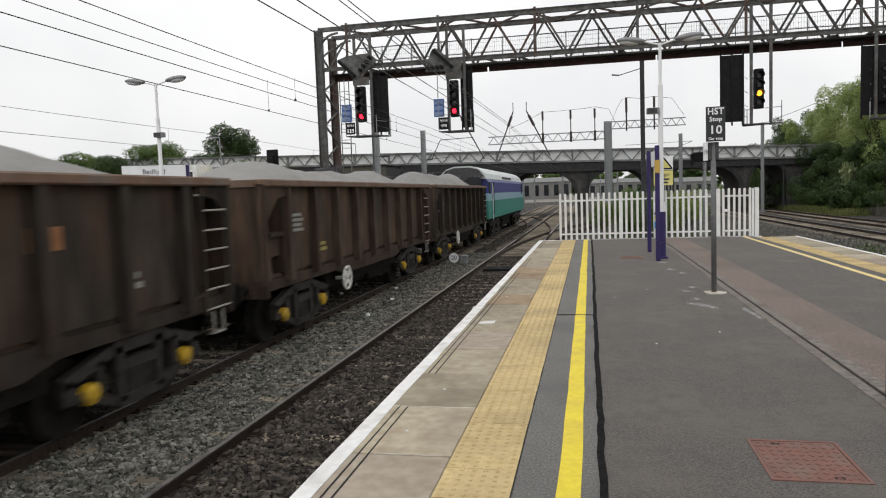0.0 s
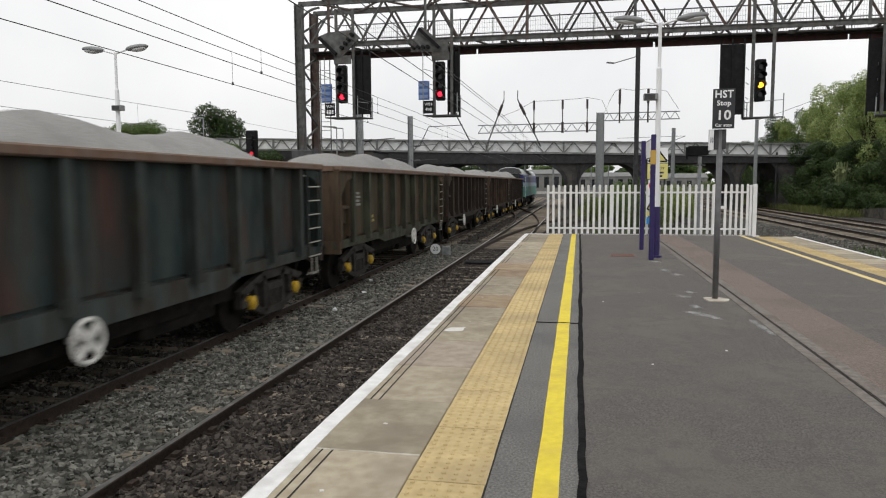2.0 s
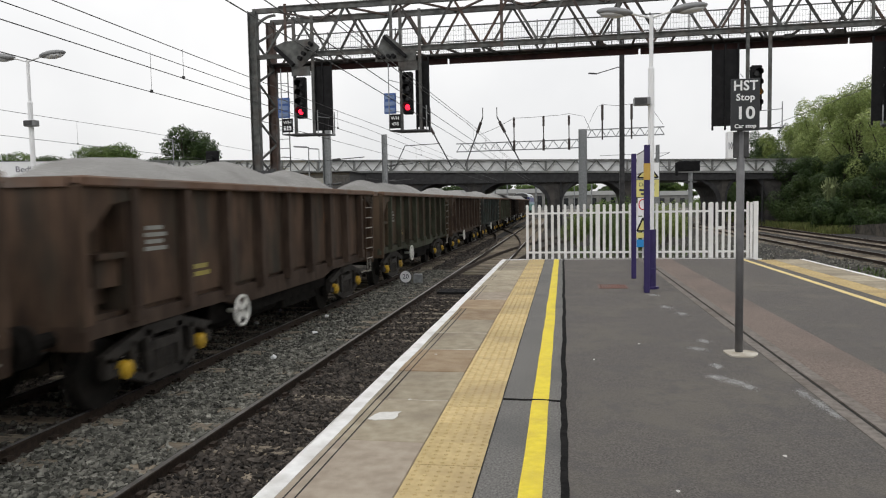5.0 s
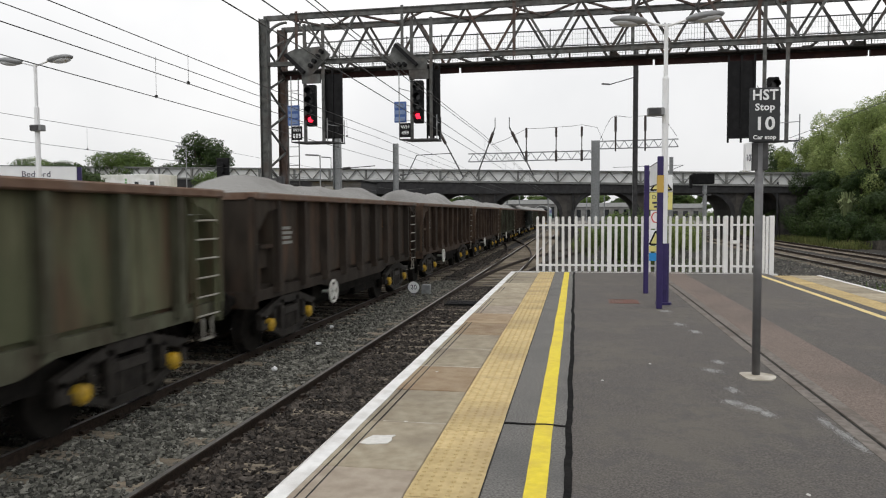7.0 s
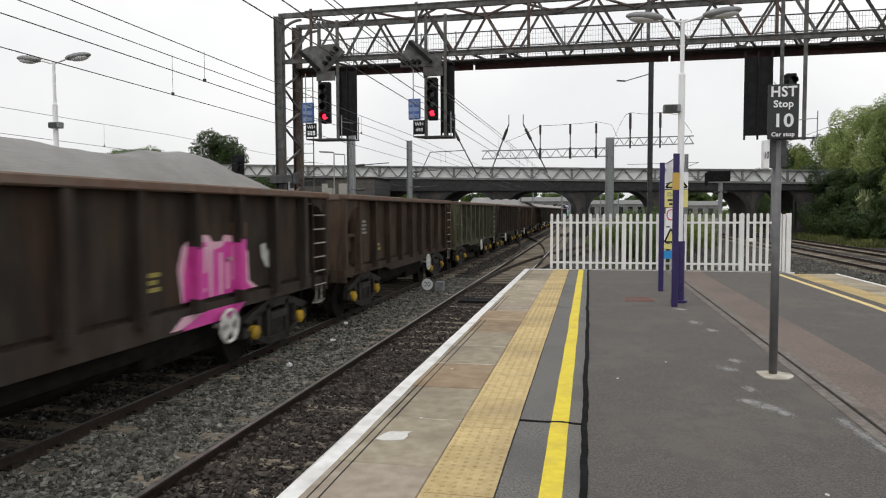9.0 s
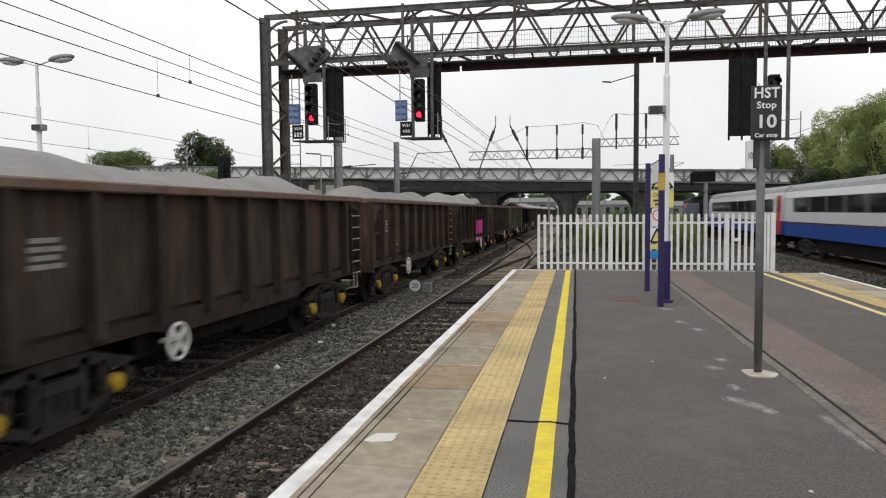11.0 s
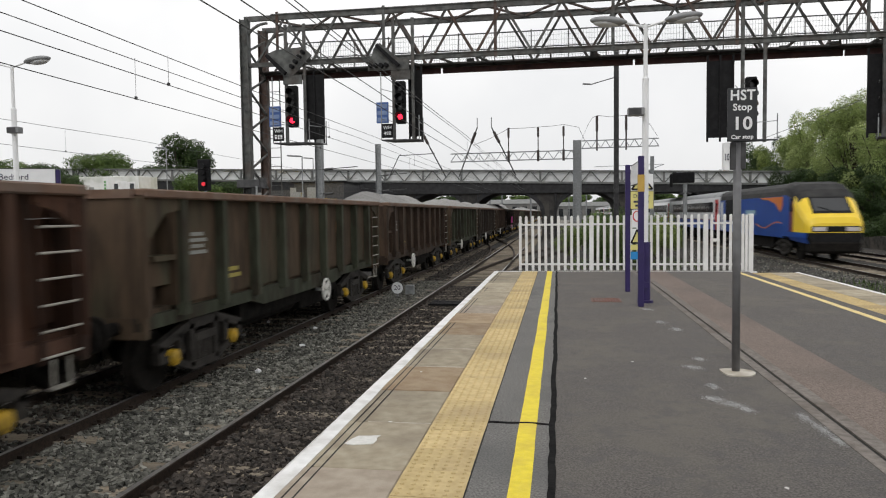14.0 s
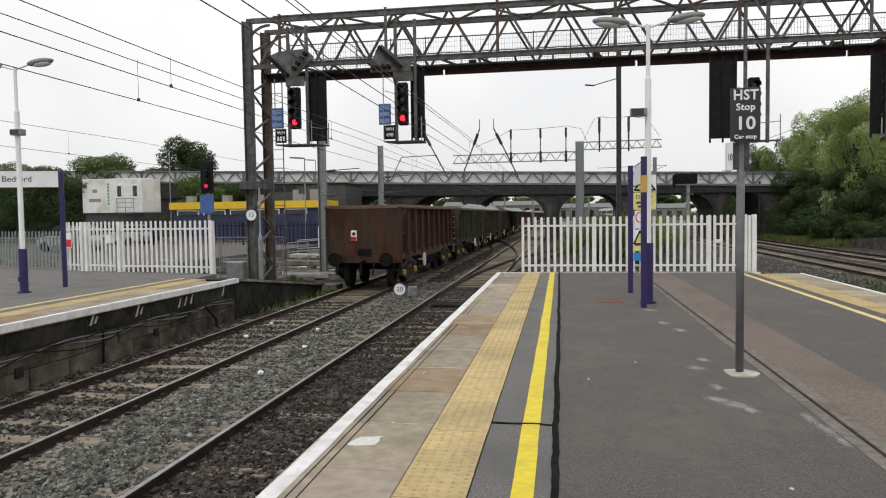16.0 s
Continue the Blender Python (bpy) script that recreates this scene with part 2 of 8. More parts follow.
M_LAMP_GREY = mat("lamp_housing", (0.20, 0.205, 0.21), (0.27, 0.275, 0.28), 5, 0.5, 0.2, bump=0.04)
M_LENS_PALE = mat("lamp_diffuser", (0.55, 0.56, 0.57), (0.62, 0.63, 0.64), 3, 0.25, bump=0)
M_WIRE = mat("catenary_wire", (0.06, 0.06, 0.062), (0.09, 0.09, 0.09), 5, 0.6, 0.4, bump=0)
M_INSUL = mat("brown_insulator", (0.03, 0.022, 0.02), (0.045, 0.03, 0.028), 5, 0.35, bump=0)
M_BRIDGE = mat("sooty_bridge_brick", (0.027, 0.026, 0.025), (0.054, 0.051, 0.048), 3, 0.9, bump=0.4, bscale=12, stain=(0.10, 0.088, 0.078), sscale=0.35, samount=0.6)
M_BRIDGE_STEEL = mat("dark_bridge_girder", (0.019, 0.019, 0.02), (0.036, 0.036, 0.038), 3, 0.7, 0.2, bump=0.1)
M_PARAPET = mat("grey_parapet_steel", (0.12, 0.125, 0.12), (0.19, 0.195, 0.19), 2, 0.6, 0.1, bump=0.05, stain=(0.22, 0.21, 0.19), sscale=0.8, samount=0.5)
M_CABIN = mat("white_cabin_panel", (0.72, 0.72, 0.69), (0.80, 0.80, 0.77), 2, 0.6, bump=0.05, stain=(0.42, 0.44, 0.36), sscale=0.8, samount=0.6)
M_SHED = mat("grey_shed_cladding", (0.13, 0.13, 0.128), (0.20, 0.20, 0.195), 0.6, 0.7, bump=0.05, stain=(0.17, 0.16, 0.14), sscale=0.3, samount=0.6)
M_PARAPET_PALE = mat("pale_parapet_sheet", (0.62, 0.63, 0.63), (0.72, 0.73, 0.73), 0.8, 0.6, bump=0.03, stain=(0.42, 0.42, 0.40), sscale=0.5, samount=0.5)
M_GROUND = mat("scrub_ground", (0.07, 0.075, 0.045), (0.12, 0.115, 0.075), 0.6, 0.95, bump=0.6, bscale=6, stain=(0.13, 0.12, 0.10), sscale=0.08, samount=0.7)
M_BARK = mat("bark", (0.045, 0.036, 0.028), (0.085, 0.07, 0.055), 6, 0.95, bump=0.6, bscale=20, stretch=(3, 3, 0.6))
M_LEAF = mat("leaf_green", (0.06, 0.105, 0.022), (0.11, 0.165, 0.036), 0.5, 0.6, bump=0, island=0.45)
M_LEAF_LIGHT = mat("willow_green", (0.125, 0.175, 0.040), (0.215, 0.265, 0.075), 0.4, 0.6, bump=0, island=0.4)
M_LEAF_WILLOW = mat("pale_willow_green", (0.195, 0.262, 0.076), (0.345, 0.405, 0.150), 0.5, 0.6, bump=0, island=0.4)
M_LEAF_DARK = mat("dark_leaf_green", (0.028, 0.055, 0.014), (0.055, 0.088, 0.022), 0.5, 0.6, bump=0, island=0.45)
M_GRASS = mat("rough_grass", (0.10, 0.13, 0.035), (0.17, 0.17, 0.06), 1, 0.8, bump=0, island=0.4)


def leafy(m, amount):
    """Let part of the light pass through thin leaves."""
    n, l = m.node_tree.nodes, m.node_tree.links
    b = n["Principled BSDF"]
    tr = n.new("ShaderNodeBsdfTranslucent")
    l.new(b.inputs["Base Color"].links[0].from_socket, tr.inputs["Color"])
    mx = n.new("ShaderNodeMixShader")
    mx.inputs[0].default_value = amount
    l.new(b.outputs[0], mx.inputs[1])
    l.new(tr.outputs[0], mx.inputs[2])
    l.new(mx.outputs[0], n["Material Output"].inputs["Surface"])


M_PAMPAS = mat("pale_arching_grass", (0.15, 0.19, 0.08), (0.25, 0.29, 0.14), 1, 0.8, bump=0, island=0.3)
for m_ in (M_LEAF, M_LEAF_LIGHT, M_LEAF_WILLOW, M_GRASS, M_PAMPAS):
    leafy(m_, 0.28)
leafy(M_LEAF_DARK, 0.3)
M_GLASS_DARK = mat("dark_window_glass", (0.012, 0.014, 0.016), (0.02, 0.022, 0.025), 2, 0.08, bump=0, spec=0.6)

# freight train
WEAR = dict(rough=0.82, bump=0.3, bscale=26, spec=0.2, rnd=0.2, stretch=(1.2, 1.2, 0.45))
M_WAG = [
    mat("brown_wagon_paint", (0.052, 0.034, 0.024), (0.100, 0.065, 0.044), 2.6, stain=(0.036, 0.034, 0.027), sscale=1.6, samount=0.9, streak=(0.026, 0.018, 0.014, 0.75), **WEAR),
    mat("rust_red_wagon_paint", (0.042, 0.020, 0.012), (0.070, 0.034, 0.021), 2.6, stain=(0.046, 0.034, 0.028), sscale=1.5, samount=0.9, streak=(0.034, 0.019, 0.014, 0.75), **WEAR),
    mat("green_wagon_paint", (0.080, 0.088, 0.050), (0.135, 0.136, 0.083), 2.4, stain=(0.085, 0.050, 0.032), sscale=1.2, samount=0.9, streak=(0.050, 0.038, 0.026, 0.75), **WEAR),
    mat("dark_grey_wagon_paint", (0.026, 0.021, 0.017), (0.056, 0.045, 0.035), 2.6, stain=(0.080, 0.047, 0.031), sscale=1.5, samount=0.85, streak=(0.020, 0.016, 0.013, 0.75), **WEAR),
    mat("teal_wagon_paint", (0.022, 0.037, 0.037), (0.052, 0.068, 0.062), 2.4, stain=(0.085, 0.040, 0.030), sscale=1.1, samount=0.9, streak=(0.022, 0.019, 0.016, 0.8), **WEAR),
]
M_WAG.append(mat("mottled_green_wagon_paint", (0.068, 0.047, 0.031), (0.110, 0.075, 0.049), 2.6, stain=(0.058, 0.062, 0.040), sscale=0.9, samount=0.9, streak=(0.030, 0.022, 0.016, 0.7), **WEAR))
# Rib and solebar tones paint in light on the relief; mottled pair is green paint.
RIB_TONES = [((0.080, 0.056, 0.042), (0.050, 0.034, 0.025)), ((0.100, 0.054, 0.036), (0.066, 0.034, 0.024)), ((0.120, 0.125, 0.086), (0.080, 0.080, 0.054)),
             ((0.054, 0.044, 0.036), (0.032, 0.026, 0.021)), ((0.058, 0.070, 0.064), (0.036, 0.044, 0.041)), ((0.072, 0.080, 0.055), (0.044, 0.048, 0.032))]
M_RIB = {m_.name: mat("rib_relief_paint", a, b, 4.0, stain=(0.042, 0.028, 0.020), sscale=2.2, samount=0.8, streak=(0.030, 0.022, 0.017, 0.6), **WEAR) for m_, (a, b) in zip(M_WAG, RIB_TONES)}
M_RIM = mat("worn_wagon_rim", (0.13, 0.075, 0.05), (0.18, 0.115, 0.08), 5, 0.75, 0.1, bump=0.2, stain=(0.16, 0.14, 0.125), sscale=2.0, samount=0.6)
M_UNDER = mat("grimy_underframe", (0.008, 0.0075, 0.007), (0.018, 0.016, 0.014), 6, 0.9, bump=0.3, bscale=40, spec=0.08)
M_BOGIE = mat("dusty_bogie_steel", (0.018, 0.016, 0.014), (0.042, 0.037, 0.032), 7, 0.75, bump=0.3, bscale=40, spec=0.3)
M_WHEEL = mat("wheel_steel", (0.012, 0.011, 0.010), (0.024, 0.021, 0.018), 8, 0.75, 0.0, bump=0.1, spec=0.2)
M_YELLOW = mat("yellow_axle_cap", (0.55, 0.34, 0.015), (0.42, 0.26, 0.02), 9, 0.6, bump=0.1, stain=(0.14, 0.10, 0.04), sscale=5, samount=0.6)
M_WHITE_WHEEL = mat("white_handwheel_paint", (0.62, 0.61, 0.57), (0.72, 0.71, 0.67), 9, 0.55, bump=0.05)
M_RUNG = mat("worn_pale_rung", (0.30, 0.28, 0.24), (0.42, 0.40, 0.36), 12, 0.6, 0.2, bump=0.05)
M_GRAVEL = mat("grey_aggregate", (0.22, 0.215, 0.205), (0.36, 0.355, 0.345), 45, 0.95, bump=0.9, bscale=55, stain=(0.19, 0.185, 0.175), sscale=1.3, samount=0.6)
M_PINK = mat("pink_spray_paint", (0.62, 0.045, 0.32), (0.72, 0.10, 0.42), 3, 0.6, bump=0.05)
M_PINK_PALE = mat("pale_pink_spray_paint", (0.72, 0.42, 0.52), (0.78, 0.50, 0.60), 3, 0.6, bump=0.05)
M_GRAF_RED = mat("red_spray_paint", (0.17, 0.028, 0.024), (0.22, 0.038, 0.030), 3, 0.6, bump=0.05)
M_GRAF_WHITE = mat("white_spray_paint", (0.50, 0.50, 0.48), (0.6, 0.6, 0.58), 5, 0.6, bump=0.05)
M_LABEL_ORANGE = mat("faded_orange_panel", (0.26, 0.10, 0.035), (0.32, 0.15, 0.06), 8, 0.7, bump=0.1)
M_LABEL_YELLOW = mat("faded_yellow_panel", (0.36, 0.30, 0.06), (0.28, 0.24, 0.08), 8, 0.7, bump=0.1)
M_LABEL_PALE = mat("faded_white_marks", (0.30, 0.31, 0.29), (0.22, 0.22, 0.20), 8, 0.7, bump=0.1)
M_LOCO_TEAL = mat("teal_loco_paint", (0.03, 0.22, 0.17), (0.04, 0.25, 0.20), 2, 0.45, bump=0.03, rnd=0.05)
M_LOCO_BLUE = mat("navy_loco_paint", (0.035, 0.045, 0.19), (0.05, 0.06, 0.23), 2, 0.45, bump=0.03)
M_LOCO_PALE = mat("pale_blue_loco_paint", (0.26, 0.40, 0.48), (0.30, 0.44, 0.52), 2, 0.45, bump=0.03)
M_LOCO_ROOF = mat("pale_loco_roof", (0.52, 0.55, 0.55), (0.60, 0.63, 0.63), 2, 0.6, bump=0.05)
# passenger train
M_HST_BLUE = mat("royal_blue_coach_paint", (0.012, 0.060, 0.30), (0.016, 0.072, 0.34), 1.2, 0.3, bump=0.01)
M_HST_WHITE = mat("silver_white_coach_paint", (0.58, 0.59, 0.60), (0.64, 0.65, 0.66), 1.0, 0.35, bump=0.01)
M_HST_ROOF = mat("grey_coach_roof", (0.20, 0.205, 0.21), (0.27, 0.275, 0.28), 1.5, 0.6, bump=0.05)
M_HST_ROOF_DARK = mat("sooty_power_car_roof", (0.020, 0.020, 0.021), (0.042, 0.041, 0.040), 2.0, 0.7, bump=0.08, spec=0.2)
M_HST_LAMP = mat("pale_headlamp_glass", (0.55, 0.50, 0.50), (0.66, 0.62, 0.62), 6, 0.2, bump=0)
M_HST_MAROON = mat("maroon_cab_door_paint", (0.11, 0.018, 0.035), (0.14, 0.024, 0.045), 2, 0.35, bump=0.01)
M_HST_RED = mat("red_door_paint", (0.48, 0.02, 0.025), (0.54, 0.03, 0.03), 2, 0.35, bump=0.01)
M_HST_BAND = mat("grey_glazing_band", (0.085, 0.085, 0.088), (0.12, 0.12, 0.122), 1.0, 0.22, bump=0, spec=0.5)
M_HST_ORANGE = mat("orange_stripe", (0.60, 0.16, 0.03), (0.65, 0.2, 0.04), 2, 0.4, bump=0.01)
M_HST_YELLOW = mat("yellow_nose_paint", (0.80, 0.56, 0.03), (0.84, 0.60, 0.04), 2, 0.35, bump=0.01)


# ---- mesh helpers ----
def box(bm, c, s, rot=None):
    """A box of size s centred at c, turned by rot."""
    m = Matrix.Translation(c) @ (rot or Matrix.Identity(4)) @ Matrix.Diagonal((s[0], s[1], s[2], 1))
    return bmesh.ops.create_cube(bm, size=1.0, matrix=m)


def box2(bm, a, b):
    """A box from corner a to corner b."""
    return box(bm, [(p + q) / 2 for p, q in zip(a, b)], [abs(q - p) for p, q in zip(a, b)])


def rod(bm, a, b, r, seg=8, r2=None):
    a, b = Vector(a), Vector(b)
    d = b - a
    q = d.to_track_quat("Z", "Y").to_matrix().to_4x4()
    m = Matrix.Translation((a + b) / 2) @ q
    return bmesh.ops.create_cone(bm, cap_ends=True, segments=seg, radius1=r, radius2=r if r2 is None else r2, depth=d.length, matrix=m)


def bar(bm, a, b, w, h):
    """A rectangular bar from a to b."""
    a, b = Vector(a), Vector(b)
    d = b - a
    q = d.to_track_quat("Z", "Y").to_matrix().to_4x4()
    return box(bm, (0, 0, 0), (1, 1, 1), (Matrix.Translation((a + b) / 2) @ q @ Matrix.Diagonal((w, h, d.length, 1))))


def prism(bm, pts, y0, y1):
    """An outline in x and z, drawn out from y0 to y1."""
    a = [bm.verts.new((x, y0, z)) for x, z in pts]
    b = [bm.verts.new((x, y1, z)) for x, z in pts]
    k = len(pts)
    bm.faces.new(a)
    bm.faces.new(list(reversed(b)))
    for i in range(k):
        bm.faces.new((a[i], b[i], b[(i + 1) % k], a[(i + 1) % k]))


def plate(bm, pts, x0, x1):
    """An outline in y and z, drawn out from x0 to x1."""
    a = [bm.verts.new((x0, y, z)) for y, z in pts]
    b = [bm.verts.new((x1, y, z)) for y, z in pts]
    k = len(pts)
    bm.faces.new(a)
    bm.faces.new(list(reversed(b)))
    for i in range(k):
        bm.faces.new((a[i], b[i], b[(i + 1) % k], a[(i + 1) % k]))


def slab(bm, pts, z0, z1):
    """An outline in x and y, drawn out from z0 to z1."""
    a = [bm.verts.new((x, y, z0)) for x, y in pts]
    b = [bm.verts.new((x, y, z1)) for x, y in pts]
    k = len(pts)
    bm.faces.new(a)
    bm.faces.new(list(reversed(b)))
    for i in range(k):
        bm.faces.new((a[i], b[i], b[(i + 1) % k], a[(i + 1) % k]))


def bevel(bm, w, seg=1):
    bmesh.ops.bevel(bm, geom=bm.edges[:], offset=w, segments=seg, affect="EDGES", profile=0.5)


def mesh_of(bm, name, material, smooth=False):
    bmesh.ops.recalc_face_normals(bm, faces=bm.faces[:])
    me = bpy.data.meshes.new(name)
    bm.to_mesh(me)
    bm.free()
    me.materials.append(material)
    if smooth:
        for p in me.polygons:
            p.use_smooth = True
    return me


def part(name, bm, material, parent, label="", m=None, smooth=False):
    """Links a bmesh, or a finished mesh, as one object under a thing or part."""
    me = bm if isinstance(bm, bpy.types.Mesh) else mesh_of(bm, name, material, smooth)
    ob = new(name, me)
    ob.parent = parent
    if m is not None:
        ob.matrix_basis = m
    return tagged(ob, label)


def thing(name, label, category, at=None, group="", kind=""):
    ob = new(name)
    ob.empty_display_size = 0.2
    ob.matrix_basis = at if at is not None else Matrix.Identity(4)
    return tagged(ob, label, category, group, kind)


def solid(name, bm, material, label, category, at=None, group="", kind="", smooth=False):
    ob = new(name, mesh_of(bm, name, material, smooth))
    if at is not None:
        ob.matrix_basis = at
    return tagged(ob, label, category, group, kind)


def lettering(body, size, material, spread=1.0, bold=0.0):
    """Raised letters as a mesh in x and y, centred."""
    cu = bpy.data.curves.new("lettering", "FONT")
    cu.body, cu.size, cu.extrude, cu.align_x, cu.align_y = body, size, 0.003, "CENTER", "CENTER"
    cu.space_character, cu.resolution_u, cu.offset = spread, 3, bold
    tmp = new("lettering", cu)
    me = bpy.data.meshes.new_from_object(tmp.evaluated_get(bpy.context.evaluated_depsgraph_get()))
    bpy.data.objects.remove(tmp)
    bpy.data.curves.remove(cu)
    me.materials.clear()
    me.materials.append(material)
    return me


FACE_SOUTH = pose(0, 0, 0, 90, 0, 0)


def B():
    return bmesh.new()


def tube(bm, pts, r, seg=5):
    """A round tube along a line of points, in one piece."""
    pts = [Vector(p) for p in pts]
    rings = []
    for i, p in enumerate(pts):
        d = (pts[min(i + 1, len(pts) - 1)] - pts[max(i - 1, 0)]).normalized()
        u = d.cross(Vector((0, 0, 1)) if abs(d.z) < 0.9 else Vector((1, 0, 0))).normalized()
        v = d.cross(u)
        rings.append([bm.verts.new(p + (u * math.cos(a) + v * math.sin(a)) * r) for a in [2 * math.pi * k / seg for k in range(seg)]])
    for a, b in zip(rings[:-1], rings[1:]):
        for k in range(seg):
            bm.faces.new((a[k], a[(k + 1) % seg], b[(k + 1) % seg], b[k]))
    bm.faces.new(rings[0])
    bm.faces.new(list(reversed(rings[-1])))


def arc_band(bm, pts_in, pts_out, y0, y1):
    """A curved band between two lines in x and z, from y0 to y1, in one piece."""
    rows = [[bm.verts.new((x, y, z)) for x, z in pts] for pts, y in ((pts_in, y0), (pts_out, y0), (pts_out, y1), (pts_in, y1))]
    for i in range(len(pts_in) - 1):
        for a, b in zip(rows, rows[1:] + rows[:1]):
            bm.faces.new((a[i], a[i + 1], b[i + 1], b[i]))
    bm.faces.new([q[0] for q in rows])
    bm.faces.new([q[-1] for q in rows])


def i_beam(bm, x, y, z0, z1, w, d, t=0.014, turned=False):
    """An upright I-section column, in one piece."""
    o = [(-w / 2, -d / 2), (-w / 2 + t, -d / 2), (-w / 2 + t, -t), (w / 2 - t, -t), (w / 2 - t, -d / 2), (w / 2, -d / 2), (w / 2, d / 2), (w / 2 - t, d / 2), (w / 2 - t, t), (-w / 2 + t, t), (-w / 2 + t, d / 2), (-w / 2, d / 2)]
    slab(bm, [(x + a, y + b) for a, b in o], z0, z1)


# ---- ground and tracks ----
RAIL_Z = -0.915
rng = np.random.default_rng(7)


def sheet(name, x0, x1, y0, y1, nx, ny, z, bumpy, material, label, category, seed=0):
    r = np.random.default_rng(seed)
    xs, ys = np.linspace(x0, x1, nx), np.linspace(y0, y1, ny)
    verts = [(x, y, z + (r.uniform(-bumpy, bumpy) if bumpy else 0)) for y in ys for x in xs]
    faces = [(j * nx + i, j * nx + i + 1, (j + 1) * nx + i + 1, (j + 1) * nx + i) for j in range(ny - 1) for i in range(nx - 1)]
    me = bpy.data.meshes.new(name)
    me.from_pydata(verts, [], faces)
    me.materials.append(material)
    for p in me.polygons:
        p.use_smooth = True
    return tagged(new(name, me), label, category, kind="structure")


sheet("ground", -2500, 2500, -2500, 2500, 3, 3, -1.22, 0, M_GROUND, "rough scrubby ground reaching the horizon", "ground")
sheet("ballast_bed", -6.35, 0.1, -40, 160, 27, 420, -1.075, 0.02, M_BALLAST_BED, "dark dirty ballast bed under the tracks", "ground", 1)
sheet("ballast_bed", -30, -6.36, 16.6, 160, 50, 300, -1.09, 0.03, M_BALLAST_BED, "brown overgrown ballast beside the sidings", "ground", 2)
sheet("ballast_bed", 0.1, 27, 18.7, 160, 80, 420, -1.08, 0.025, M_BALLAST_BED, "grey ballast bed between the lines", "ground", 3)
sheet("ballast_bed", 7.3, 27, -60, 18.7, 40, 160, -1.08, 0.025, M_BALLAST_BED, "grey ballast bed beside the platform", "ground", 4)


def stones(name, areas, material, label, seed, zb=-1.062):
    """Broken stones strewn over rectangles (x0, x1, y0, y1, number)."""
    r = np.random.default_rng(seed)
    bm = bmesh.new()
    bmesh.ops.create_cube(bm, size=1.35)
    bmesh.ops.triangulate(bm, faces=bm.faces[:])
    bm.verts.index_update()
    v0 = np.array([v.co[:] for v in bm.verts])
    f0 = np.array([[v.index for v in f.verts] for f in bm.faces])
    bm.free()
    n = sum(a[4] for a in areas)
    pos = np.concatenate([np.stack([r.uniform(a[0], a[1], a[4]), r.uniform(a[2], a[3], a[4]), np.full(a[4], 0.0)], 1) for a in areas])
    # sleeper ends lie bare among the stones
    ph = (pos[:, 1] + 11.7 + 0.33) % 0.66 - 0.33
    x = pos[:, 0]
    bare = np.where((x > -2.76) & (x < -2.24), 0.80, np.where((x > -2.24) & (x < -0.62), 0.22, np.where((x > -0.62) & (x < -0.1), 0.5, np.where((x > -6.18) & (x < -3.52), 0.45, 0.0))))
    keep = ~((np.abs(ph) < 0.125) & (r.random(n) < bare))
    pos = pos[keep]
    n = len(pos)
    size = r.uniform(0.014, 0.038, (n, 1, 1)) * np.stack([r.uniform(0.7, 1.5, n), r.uniform(0.7, 1.5, n), r.uniform(0.55, 1.0, n)], 1)[:, None, :]
    jit = r.uniform(0.55, 1.4, (n, len(v0), 3))
    v = v0[None] * jit * size
    a = r.uniform(0, 2 * np.pi, n)
    b = r.uniform(-1.2, 1.2, n)
    ca, sa, cb, sb = np.cos(a)[:, None], np.sin(a)[:, None], np.cos(b)[:, None], np.sin(b)[:, None]
    x, y, z = v[..., 0], v[..., 1] * cb - v[..., 2] * sb, v[..., 1] * sb + v[..., 2] * cb
    v = np.stack([x * ca - y * sa, x * sa + y * ca, z], 2)
    pos[:, 2] = zb + r.uniform(-0.012, 0.03, n)
    v = (v + pos[:, None, :]).reshape(-1, 3)
    f = (f0[None] + (np.arange(n) * len(v0))[:, None, None]).reshape(-1, 3)
    me = bpy.data.meshes.new(name)
    me.vertices.add(len(v))
    me.vertices.foreach_set("co", v.ravel())
    me.loops.add(f.size)
    me.loops.foreach_set("vertex_index", f.ravel().astype(np.int32))
    me.polygons.add(len(f))
    me.polygons.foreach_set("loop_start", np.arange(0, f.size, 3, dtype=np.int32))
    me.update(calc_edges=True)
    me.shade_flat()
    me.materials.append(material)
    return tagged(new(name, me), label, "ballast", kind="stuff")


stones("ballast_stones", [(-4.0, -2.3, -0.8, 12, 36000), (-4.0, -2.3, 12, 26, 15000), (-5.5, -4.15, 3.5, 18, 4500)], M_STONE, "loose grey ballast stones between the two tracks", 11)
stones("ballast_stones", [(-2.15, -0.1, -0.8, 12, 34000), (-2.15, -0.1, 12, 24, 14000), (-6.4, -5.65, 6.5, 20, 6000), (-5.5, -2.2, 26, 50, 7000), (-5.5, -4.15, 3, 20, 8000)], M_STONE_BROWN, "dark brown dirty ballast stones in the track bed", 12)
stones("ballast_stones", [(7.2, 13.4, 15, 30, 7000), (6.5, 13.8, 30, 50, 4500), (-1.2, 6.8, 18.8, 32, 3500)], M_STONE, "grey ballast stones beyond the platform end", 13)


